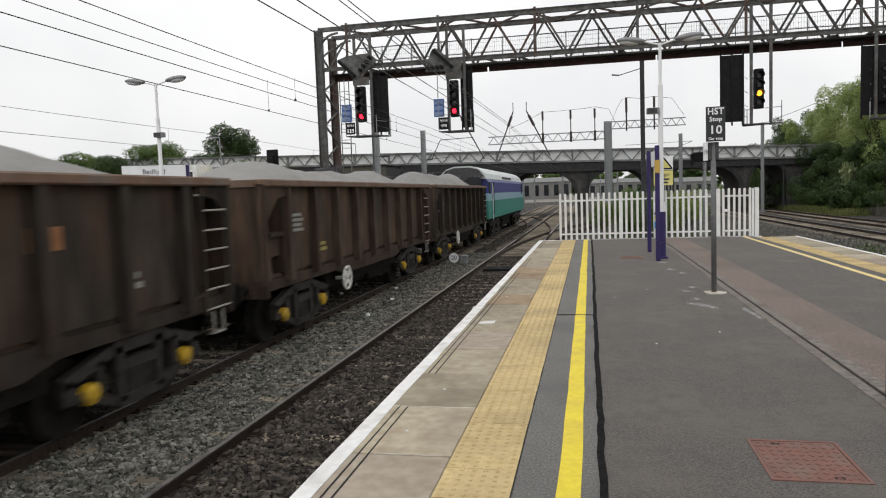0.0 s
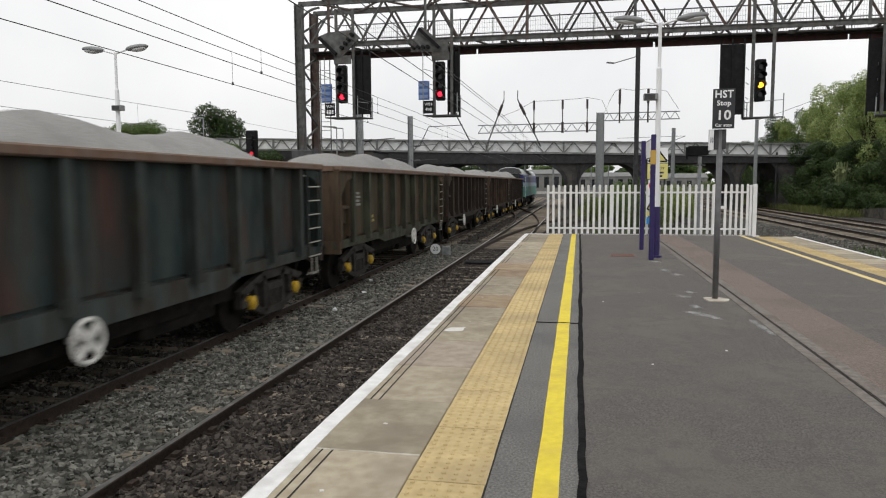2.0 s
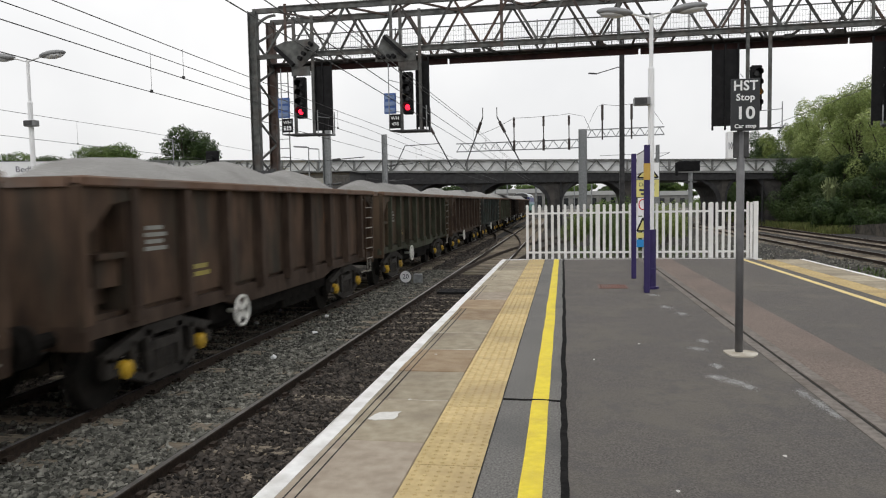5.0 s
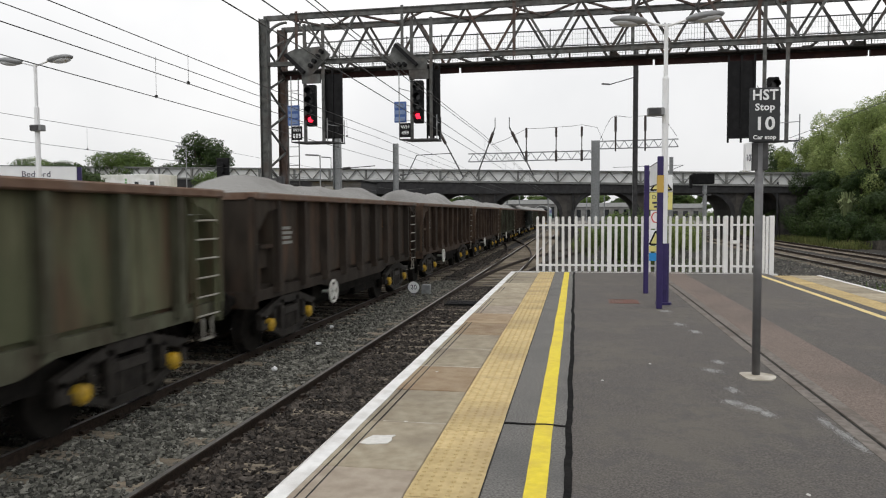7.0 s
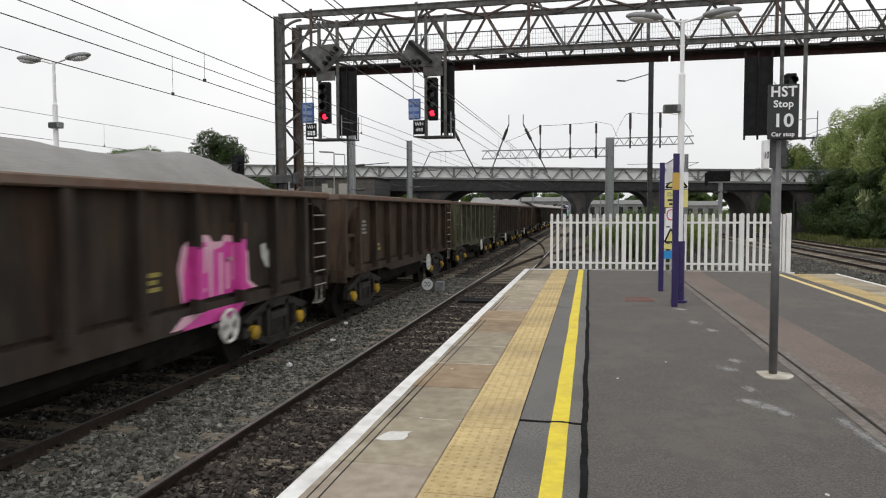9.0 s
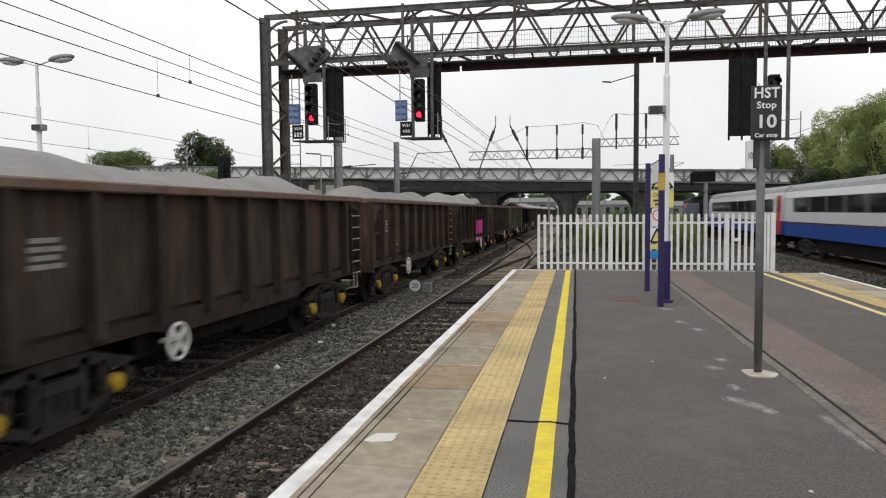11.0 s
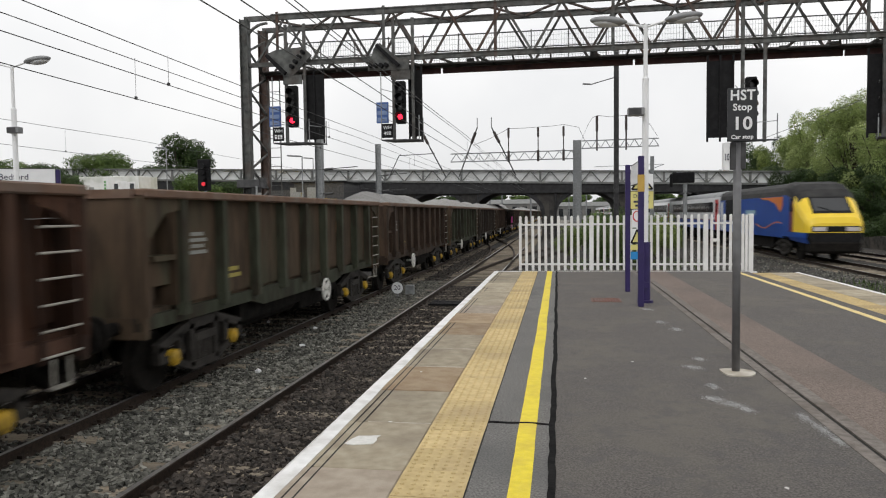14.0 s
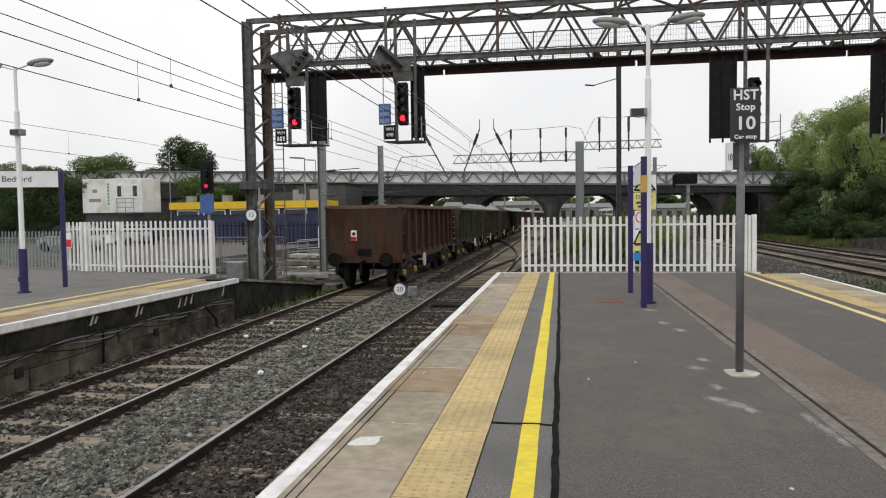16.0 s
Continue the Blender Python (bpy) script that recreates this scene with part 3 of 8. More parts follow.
def rail_mesh(name, y0, y1):
    bm = B()
    prism(bm, [(-0.07, -0.155), (0.07, -0.155), (0.07, -0.143), (0.012, -0.125), (0.010, -0.045), (0.034, -0.036), (0.036, -0.006), (0.028, 0),
               (-0.028, 0), (-0.036, -0.006), (-0.034, -0.036), (-0.010, -0.045), (-0.012, -0.125), (-0.07, -0.143)], y0, y1)
    me = mesh_of(bm, name, M_RAIL_SIDE)
    me.materials.append(M_RAIL_TOP)
    for p in me.polygons:
        if p.normal.z > 0.9 and p.center.z > -0.001:
            p.material_index = 1
    return me


bm = B()
box(bm, (0, 0, -0.075), (2.6, 0.25, 0.15))
bevel(bm, 0.012)
SLEEPER = mesh_of(bm, "sleeper", M_SLEEPER)
bm = B()
box2(bm, (-0.13, -0.09, 0), (0.13, 0.09, 0.025))
box2(bm, (-0.12, -0.05, 0.02), (-0.06, 0.05, 0.06))
box2(bm, (0.06, -0.05, 0.02), (0.12, 0.05, 0.06))
CHAIR = mesh_of(bm, "rail_chair", M_RAIL_SIDE)


def track(label, at, y0, y1, near=0.0, gauge=1.435, sink=-0.136):
    tr = thing("railway_track", label, "railway track", at, kind="structure")
    me = rail_mesh("rail", y0, y1)
    for s in (-1, 1):
        part("rail", me, None, tr, m=pose(s * (gauge / 2 + 0.035), 0, 0))
    r = random.Random(int(abs(at.translation.x) * 10))
    y = y0 + 0.3
    while y < y1:
        part("sleeper", SLEEPER, None, tr, m=pose(r.uniform(-0.04, 0.04), y, sink + r.uniform(-0.008, 0.008), 0, r.uniform(-0.6, 0.6), r.uniform(-0.8, 0.8)))
        if near and abs(y - near) < 12:
            for s in (-1, 1):
                part("rail_chair", CHAIR, None, tr, m=pose(s * (gauge / 2 + 0.035), y, -0.125))
        y += 0.66
    return tr


TRAIN_X = -4.85
track("platform track with one bright worn rail and timber sleepers", pose(-1.43, 0, RAIL_Z), -12, 110, near=12, sink=-0.124)
track("middle track with rusty rails that carries the freight train", pose(TRAIN_X, 0, RAIL_Z), -12, 120, near=14, sink=-0.116)
HST_YAW = -0.3
HST_AT = pose(14.10, 30.0, RAIL_Z, 0, 0, HST_YAW)
track("fast line with brown rails beside the scrub bank", HST_AT, -16, 105)
track("second fast line with brown rails beside the scrub bank", pose(17.75, 30.0, RAIL_Z, 0, 0, HST_YAW), -10, 105)


def bent_rail(track_ob, pts):
    """A rail along a curve, for the turnout."""
    bm = B()
    sides = [[bm.verts.new((x + dx, y, z)) for x, y in pts] for dx, z in ((-0.035, 0.0), (0.035, 0.0), (0.035, -0.15), (-0.035, -0.15))]
    for i in range(len(pts) - 1):
        for a, b in zip(sides, sides[1:] + sides[:1]):
            bm.faces.new((a[i], a[i + 1], b[i + 1], b[i]))
    part("rail", bm, M_RAIL_SIDE, track_ob)


turnout = thing("railway_turnout", "curved rusty crossover rails leaving the platform track", "railway turnout", pose(0, 0, RAIL_Z), kind="structure")
for off in (0.0, 1.5):
    bent_rail(turnout, [(-2.15 + off + 0.0042 * max(0, y - 21) ** 2, y) for y in np.linspace(21, 52, 24)])
for off in (0.0, 1.5):
    bent_rail(turnout, [(-2.15 + off - 0.0030 * max(0, y - 32) ** 2, y) for y in np.linspace(32, 66, 20)])

# ---- platforms ----
YN, YF = -16.0, 18.1
EDGE_R = 7.45
bm = B()
box2(bm, (0.06, YN, -1.2), (EDGE_R - 0.06, YF + 0.4, -0.10))
platform_body = solid("platform_island", bm, M_WALL_DARK, "island platform with sooty brick side walls", "platform", kind="structure")


def paving(name, pts, material, label, z1=0.0, z0=-0.098):
    bm = B()
    slab(bm, pts, z0, z1)
    return solid(name, bm, material, label, "pavement", kind="structure")


def rect(x0, x1, y0, y1):
    return [(x0, y0), (x1, y0), (x1, y1), (x0, y1)]


paving("pavement_strip", rect(1.142, 1.600, YN, YF), M_ASPHALT_STRIP, "lighter grey asphalt strip beside the tactile paving")
paving("pavement_main", rect(1.600, 3.52, YN, YF + 0.4), M_ASPHALT, "dark grey worn asphalt of the platform")
paving("pavement_red", rect(3.76, 4.34, YN, YF + 0.4), M_ASPHALT_RED, "reddish brown asphalt band beside the drain")
paving("pavement_far", rect(4.34, 6.31, YN, YF + 0.4), M_ASPHALT, "dark grey asphalt on the far side of the platform")
bm = B()
box2(bm, (3.52, YN, -0.098), (3.615, YF + 0.4, 0.004))
box2(bm, (3.650, YN, -0.098), (3.76, YF + 0.4, 0.004))
box2(bm, (3.615, YN, -0.098), (3.650, YF + 0.4, -0.03))
drain = solid("drain_channel", bm, M_DRAIN, "narrow concrete slot drain across the platform", "drain", kind="structure")
bm = B()
box2(bm, (3.6165, YN, -0.03), (3.6485, YF + 0.4, -0.008))
part("slot", bm, M_DARK_GAP, drain)


def ribbon(name, x0, x1, y0, y1, material, label, wob=0.0, z=0.004, seed=3, step=0.25, thick=0.006):
    """A thin painted or poured band with slightly uneven sides."""
    r = random.Random(seed)
    ys = np.arange(y0, y1 + step / 2, step)
    c = 0.0
    left, right = [], []
    for y in ys:
        c = 0.8 * c + r.uniform(-wob, wob)
        left.append((x0 + c + r.uniform(-wob, wob) * 0.3, y))
        right.append((x1 + c + r.uniform(-wob, wob) * 0.3, y))
    bm = B()
    a = [bm.verts.new((x, y, z)) for x, y in left]
    b = [bm.verts.new((x, y, z)) for x, y in right]
    a2 = [bm.verts.new((x, y, z - thick)) for x, y in left]
    b2 = [bm.verts.new((x, y, z - thick)) for x, y in right]
    for i in range(len(ys) - 1):
        bm.faces.new((a[i], b[i], b[i + 1], a[i + 1]))
        bm.faces.new((a2[i], a[i], a[i + 1], a2[i + 1]))
        bm.faces.new((b[i], b2[i], b2[i + 1], b[i + 1]))
    return solid(name, bm, material, label, "line", kind="structure")


ribbon("yellow_line", 1.375, 1.500, YN, YF, M_YELLOW_LINE, "bright yellow painted safety line on asphalt", 0.003, 0.004)
ribbon("bitumen_line", 1.594, 1.638, YN, YF, M_TAR, "wavy black bitumen seal along the asphalt joint", 0.006, 0.005, 5, 0.12)
ribbon("yellow_line_far", 5.98, 6.09, YN, YF - 0.2, M_PALE_LINE, "pale yellow painted safety line", 0.003, 0.004, 6)
bm = B()
slab(bm, [(1.142, 4.62), (1.30, 4.615), (1.45, 4.63), (1.60, 4.60), (1.60, 4.63), (1.45, 4.66), (1.30, 4.645), (1.142, 4.655)], -0.002, 0.006)
solid("bitumen_joint", bm, M_TAR, "short black bitumen joint across the strip", "joint", kind="structure")

# copers and tactile slabs, each its own piece
bm = B()
box2(bm, (0.0, 0.004, -0.13), (0.728, 0.948, 0.0))
bevel(bm, 0.006)
COPER_ME = mesh_of(bm, "coping_slab", M_COPER)
COPER_RED = COPER_ME.copy()
COPER_RED.materials[0] = M_COPER_RED
COPER_PINK = COPER_ME.copy()
COPER_PINK.materials[0] = M_COPER_PINK
bm = B()
box2(bm, (0.0, 0.003, -0.098), (0.402, 0.397, 0.0))
for i in range(6):
    for j in range(6):
        bmesh.ops.create_cone(bm, cap_ends=True, segments=6, radius1=0.0155, radius2=0.010, depth=0.009,
                              matrix=Matrix.Translation((0.034 + i * 0.0668, 0.034 + j * 0.0665, 0.0035)))
TACTILE_ME = mesh_of(bm, "tactile_slab", M_TACTILE)


def edging(name, label, side, x_edge, y0, y1, phase):
    e = thing(name, label, "platform edge", pose(x_edge, 0, 0), kind="structure")
    r = random.Random(int(x_edge * 7) + 3)
    red, pink = {5, 11, 22, 25, 26}, {8, 15, 19, 27}
    k, y = 0, y0 + phase
    while y + 0.952 <= y1 + 0.3:
        me = COPER_RED if k in red else COPER_PINK if k in pink else COPER_ME
        m = pose(0, y, r.uniform(-0.003, 0.003)) if side > 0 else pose(0, y + 0.952, r.uniform(-0.003, 0.003), 0, 0, 180)
        part("coping_slab", me, None, e, m=m)
        y += 0.952
        k += 1
    y = y0 + 0.01
    while y + 0.4 <= y1 + 0.2:
        m = pose(0.735, y, r.uniform(0.0, 0.003)) if side > 0 else pose(-0.735, y + 0.4, r.uniform(0.0, 0.003), 0, 0, 180)
        part("tactile_slab", TACTILE_ME, None, e, m=m)
        y += 0.4
    return e


edge_near = edging("platform_edge", "buff concrete coping slabs and yellow blister tactile paving", 1, 0.0, YN, YF - 0.25, 0.549)
edge_right = edging("platform_edge_far", "buff coping slabs and tactile paving of the far edge", -1, EDGE_R, YN, YF - 0.3, 0.4)
bm = B()
box2(bm, (6.31, YN, -0.098), (6.312 + 0.01, YF, -0.004))
part("filler", bm, M_DRAIN, edge_right, m=pose(-EDGE_R, 0, 0))
ribbon("white_line", 0.0, 0.11, YN, YF, M_WHITE_LINE, "white painted platform edge, slightly worn", 0.004, 0.005, 8, 0.2)
ribbon("white_line_far", EDGE_R - 0.09, EDGE_R, YN, YF - 0.3, M_WHITE_LINE, "white painted edge of the far platform side", 0.004, 0.005, 9, 0.2)
bm = B()
box2(bm, (0.0, YN, -0.10), (-0.004, YF, 0.003))
solid("white_edge_face", bm, M_WHITE_LINE, "white painted nosing of the platform edge", "line", kind="structure")
for gx, sd in ((0.150, 21), (0.212, 22)):
    ribbon("groove", gx, gx + 0.011, YN, YF, M_DARK_GAP, "thin dark groove cut along the coping slabs", 0.001, 0.002, sd, 0.5, 0.003)
bm = B()
slab(bm, [(1.135, YN), (1.146, YN), (1.146, YF), (1.135, YF)], -0.05, 0.001)
solid("dark_joint", bm, M_DARK_GAP, "dark joint beside the tactile paving", "joint", kind="structure")
bm = B()
box2(bm, (0.02, YF - 0.05, -0.11), (EDGE_R - 0.9, YF + 0.02, 0.004))
solid("platform_end_kerb", bm, M_WHITE_LINE, "white painted end of the platform edge", "kerb", kind="structure")

# pale mortar in some of the coping joints
rj = random.Random(14)
for k in (7, 10, 16, 17, 21, 23, 24, 27):
    y = YN + 0.549 + 0.952 * k
    bm = B()
    x0 = rj.choice((0.115, 0.115, 0.25))
    n = 9
    top_ = [(x0 + (0.726 - x0) * q / n, y + 0.003 + rj.uniform(0.002, 0.009)) for q in range(n + 1)]
    low_ = [(x0 + (0.726 - x0) * q / n, y - 0.003 - rj.uniform(0.002, 0.009)) for q in range(n, -1, -1)]
    slab(bm, top_ + low_, -0.01, 0.0025)
    solid("mortar_joint", bm, M_MORTAR, "pale mortar joint between coping slabs", "joint", group="mortar joints", kind="structure")

# patches and scuffs
bm = B()
slab(bm, [(0.23, 4.02), (0.29, 4.00), (0.36, 4.02), (0.42, 4.04), (0.43, 4.12), (0.415, 4.17), (0.43, 4.22), (0.36, 4.20), (0.28, 4.19), (0.25, 4.12)], 0.0, 0.006)
solid("repair_patch", bm, M_PATCH, "small white mortar repair on a coping slab", "patch", kind="structure")
rs = random.Random(5)
for x, y, rx, ry in ((2.91, 5.50, 0.10, 0.06), (3.02, 5.34, 0.10, 0.06), (3.09, 5.20, 0.06, 0.05), (2.99, 5.93, 0.06, 0.06), (2.95, 6.70, 0.11, 0.06), (3.10, 7.10, 0.06, 0.06), (3.05, 9.58, 0.08, 0.10), (3.17, 8.98, 0.08, 0.08), (3.45, 5.0, 0.05, 0.09), (3.47, 4.75, 0.05, 0.09), (3.49, 4.5, 0.04, 0.08), (3.03, 10.9, 0.10, 0.08)):
    bm = B()
    for q in range(int(7500 * (rx * ry) ** 0.5)):
        a, w = rs.uniform(0, 6.28), rs.gauss(0, 0.45)
        px, py = x + rx * w * math.cos(a) + rs.gauss(0, rx * 0.25), y - 0.45 * rx * w * math.cos(a) + ry * rs.gauss(0, 0.75)
        sz = rs.uniform(0.001, 0.0038)
        slab(bm, [(px + sz * rs.uniform(0.6, 1.6) * math.cos(b), py + sz * rs.uniform(0.4, 1.0) * math.sin(b)) for b in (0.2, 1.4, 2.7, 3.9, 5.2)], 0.0, 0.0016)
    solid("scuff_mark", bm, M_SCUFF, "pale scuffed mark on the asphalt", "mark", group="scuff marks on the platform", kind="structure")
for x, y in ((0.40, 1.2), (0.42, 4.55), (0.33, 6.2), (0.35, 0.2), (1.9, 6.1), (2.4, 6.9), (2.9, 3.6), (2.2, 3.0)):
    bm = B()
    slab(bm, [(x + 0.015 * math.cos(a) * rs.uniform(0.5, 1.2), y + 0.014 * math.sin(a) * rs.uniform(0.5, 1.2)) for a in np.linspace(0, 5.6, 9)], 0.0, 0.004)
    solid("chewing_gum_spot", bm, M_PATCH, "small pale spot trodden into the surface", "mark", group="pale spots on the platform", kind="structure")


def manhole(x0, x1, y0, y1, label):
    t = thing("manhole_cover", label, "manhole cover", pose((x0 + x1) / 2, (y0 + y1) / 2, 0))
    w, d = (x1 - x0) / 2, (y1 - y0) / 2
    bm = B()
    for a, b in (((-w, -d, 0), (w, -d + 0.02, 0.006)), ((-w, d - 0.02, 0), (w, d, 0.006)), ((-w, -d + 0.02, 0), (-w + 0.02, d - 0.02, 0.006)), ((w - 0.02, -d + 0.02, 0), (w, d - 0.02, 0.006))):
        box2(bm, a, b)
    part("frame", bm, M_MANHOLE, t)
    bm = B()
    box2(bm, (-w + 0.024, -d + 0.024, -0.01), (w - 0.024, d - 0.024, 0.003))
    n = 9
    for i in range(n):
        for j in range(n):
            box(bm, (-w + 0.05 + i * (2 * w - 0.1) / (n - 1), -d + 0.05 + j * (2 * d - 0.1) / (n - 1), 0.004), (0.03, 0.012, 0.004), Matrix.Rotation(radians(45 if (i + j) % 2 else -45), 4, "Z"))
    part("lid", bm, M_MANHOLE, t)
    for sx in (-0.4, 0.4):
        bm = B()
        box(bm, (sx * w, -d * 0.8 * (1 if sx > 0 else -1), 0.0035), (0.05, 0.025, 0.003))
        part("lifting_slot", bm, M_DARK_GAP, t)


manhole(2.48, 2.98, -0.36, 0.26, "square red iron manhole cover set in asphalt")
manhole(2.22, 2.72, 11.75, 12.3, "small red iron cover far along the platform")

# opposite platform
LE = -6.43
bm = B()
box2(bm, (-40, YN, -1.2), (LE - 0.12, 16.3, -0.10))
solid("platform_opposite", bm, M_WALL_DARK, "opposite platform with a stained sooty brick face", "platform", kind="structure")
bm = B()
slab(bm, [(-40, YN), (LE - 1.15, YN), (LE - 1.15, 16.3), (-7.7, 17.6), (-13.4, 18.9), (-40, 25)], -0.12, -0.002)
solid("pavement_opposite", bm, M_ASPHALT_STRIP, "grey asphalt of the opposite platform", "pavement", kind="structure")
edge_opp = edging("platform_edge_opposite", "tan tactile paving and coping slabs of the opposite platform", -1, LE, YN, 16.1, 0.1)
ribbon("white_line_opposite", LE - 0.10, LE, YN, 16.3, M_WHITE_LINE, "white painted edge of the opposite platform", 0.003, 0.006, 12)
bm = B()
box2(bm, (LE, YN, -0.11), (LE + 0.004, 16.3, 0.004))
solid("white_edge_face_opposite", bm, M_WHITE_LINE, "white painted nosing of the opposite edge", "line", kind="structure")
ribbon("yellow_line_opposite", LE - 1.55, LE - 1.45, YN, 16.3, M_PALE_LINE, "pale yellow safety line of the opposite platform", 0.003, 0.004, 13)
# ramp down from its end
# The ramp's shadowed face is put into its near-black colour.
bm = B()
plate(bm, [(16.3, -0.03), (22.9, -0.80), (22.9, -1.15), (16.3, -1.15)], -7.6, LE - 0.10)
solid("platform_ramp", bm, M_TAR_SHADE, "dark sloping end of the opposite platform", "ramp", kind="structure")
bm = B()
plate(bm, [(16.32, 0.0), (22.95, -0.77), (22.95, -0.84), (16.32, -0.07)], LE - 0.45, LE - 0.01)
solid("ramp_edge", bm, M_BEAM, "weathered concrete edge slab of the platform ramp", "kerb", kind="structure")
# tarred band coloured with coping shade, courses of stones, scrapes and cables on the opposite face
wallp = thing("platform_face", "sooty masonry face under a tarred, shade-dark overhanging band", "wall", pose(LE - 0.12, 0, 0), kind="structure")
r4 = random.Random(4)
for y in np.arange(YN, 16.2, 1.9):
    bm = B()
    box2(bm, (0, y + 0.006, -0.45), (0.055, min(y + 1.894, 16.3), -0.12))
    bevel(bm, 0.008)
    part("tarred_panel", bm, M_TAR_SHADE, wallp)
BLOCKS = []
for v in range(4):
    bm = B()
    box2(bm, (0, 0.006, 0.004), (0.018 + 0.007 * v, 0.894, 0.316))
    bevel(bm, 0.012)
    BLOCKS.append(mesh_of(bm, "stone_block", M_FACE_STONE))
for c in range(2):
    y = 2.0 + 0.45 * (c % 2)
    while y < 15.4:
        part("stone_block", r4.choice(BLOCKS), None, wallp, m=pose(0, y, -1.10 + 0.32 * c, r4.uniform(-0.4, 0.4)))
        y += 0.9
for y, z, h in ((10.6, -0.32, 0.17), (10.72, -0.30, 0.12), (11.95, -0.36, 0.22), (12.1, -0.33, 0.14), (13.5, -0.38, 0.2), (13.75, -0.37, 0.18), (14.0, -0.36, 0.2), (15.5, -0.36, 0.24)):
    bm = B()
    plate(bm, [(y, z), (y + 0.07, z), (y + 0.10 + 0.3 * h, z + h), (y + 0.05 + 0.3 * h, z + h)], 0.0555, 0.0575)
    part("scrape", bm, M_MORTAR, wallp, "pale scrape through the tar")
for y in (8.9, 12.6):
    bm = B()
    box2(bm, (0.02, y, -0.86), (0.048, y + 0.16, -0.70))
    part("drain_hole", bm, M_DARK_GAP, wallp)
bm = B()
rod(bm, (0.07, 10.95, -0.46), (0.07, 10.95, -1.08), 0.02, 8)
part("conduit", bm, M_BLACK, wallp)
bm = B()
rod(bm, (0.10, 14.6, -0.50), (0.16, 15.0, -0.86), 0.03, 8)
rod(bm, (0.16, 15.0, -0.86), (0.16, 15.0, -1.06), 0.03, 8)
part("pipe", bm, M_BLACK, wallp)


def cable(name, pts, r, material, label, category="cable"):
    cu = bpy.data.curves.new(name, "CURVE")
    cu.dimensions, cu.bevel_depth, cu.bevel_resolution = "3D", r, 1
    sp = cu.splines.new("POLY")
    sp.points.add(len(pts) - 1)
    for p, q in zip(sp.points, pts):
        p.co = (*q, 1)
    cu.materials.append(material)
    return tagged(new(name, cu), label, category)


for k, (dz, sag, ph) in enumerate(((0.0, 0.05, 0.0), (-0.02, 0.09, 0.4), (-0.05, 0.13, 0.9), (0.02, 0.03, 1.6))):
    ys = np.arange(2, 16.2, 0.2)
    cable("lineside_cable", [(LE - 0.045 + 0.014 * k, y, -0.47 + dz - sag * abs(math.sin((y + ph) * 1.25)) - 0.02 * math.sin(y * 2.3 + k)) for y in ys], 0.011, M_GALV if k < 2 else M_BLACK, "grey cable slung along the platform face" if k < 2 else "black cable slung along the platform face")


# ---- fences, posts and signs on the platforms ----
def pale_mesh(h, w, material):
    bm = B()
    prism(bm, [(-w / 2, 0), (w / 2, 0), (w / 2, h - 0.03), (w * 0.28, h), (-w * 0.28, h), (-w / 2, h - 0.03)], -0.006, 0.006)
    box2(bm, (-w * 0.22, -0.02, 0), (w * 0.22, -0.006, h - 0.02))
    return mesh_of(bm, "pale", material)


def palisade(label, a, b, h, pitch, w, material, posts=(0, 1), gate=None, group="", z=0.02, name="palisade_fence"):
    """A steel palisade fence from a to b."""
    a, b = Vector((a[0], a[1], 0)), Vector((b[0], b[1], 0))
    d = b - a
    L = d.length
    f = thing(name, label, "fence" if not gate else "gate", Matrix.Translation((a.x, a.y, z)) @ Matrix.Rotation(math.atan2(d.y, d.x), 4, "Z"), group)
    me = pale_mesh(h, w, material)
    n = int(L / pitch)
    r = random.Random(int(L * 100))
    for i in range(n + 1):
        part("pale", me, None, f, m=pose(i * L / n, r.uniform(-0.003, 0.003), 0.03 + r.uniform(-0.006, 0.006), 0, r.uniform(-0.3, 0.3), 0))
    for zr in (0.20, h - 0.20):
        bm = B()
        box2(bm, (-0.02, 0.008, zr - 0.025), (L + 0.02, 0.045, zr + 0.025))
        part("rail", bm, material, f)
    for q in posts:
        bm = B()
        box2(bm, (q * L - 0.05, 0.046, -0.05), (q * L + 0.05, 0.11, h + 0.0))
        box2(bm, (q * L - 0.055, -0.03, 0.0), (q * L + 0.055, 0.046, h + 0.02))
        bevel(bm, 0.006)
        part("post", bm, material, f)
    return f


FY = 18.36
palisade("white steel palisade fence across the platform end", (0.66, FY), (5.38, FY), 1.45, 0.166, 0.072, M_FENCE_WHITE, (0.394, 1), z=-0.04)
gate_r = palisade("white steel palisade gate beside the fence", (5.53, FY), (6.28, FY), 1.45, 0.15, 0.070, M_FENCE_WHITE, (), True, z=-0.04, name="palisade_gate")
bm = B()
box2(bm, (0.02, -0.05, 0.78), (0.18, 0.03, 0.86))
part("lock_box", bm, M_FENCE_WHITE, gate_r)
bm = B()
box2(bm, (-0.055, -0.04, -0.02), (0.055, 0.06, 1.47))
bevel(bm, 0.006)
solid("gate_post", bm, M_FENCE_WHITE, "white steel post beside the palisade gate", "post", pose(6.47, FY, -0.03))
bm = B()
box2(bm, (-0.03, -0.03, -0.02), (0.03, 0.03, 1.45))
solid("gate_post", bm, M_FENCE_WHITE, "slim white steel post of the gate", "post", pose(6.36, FY, -0.03))

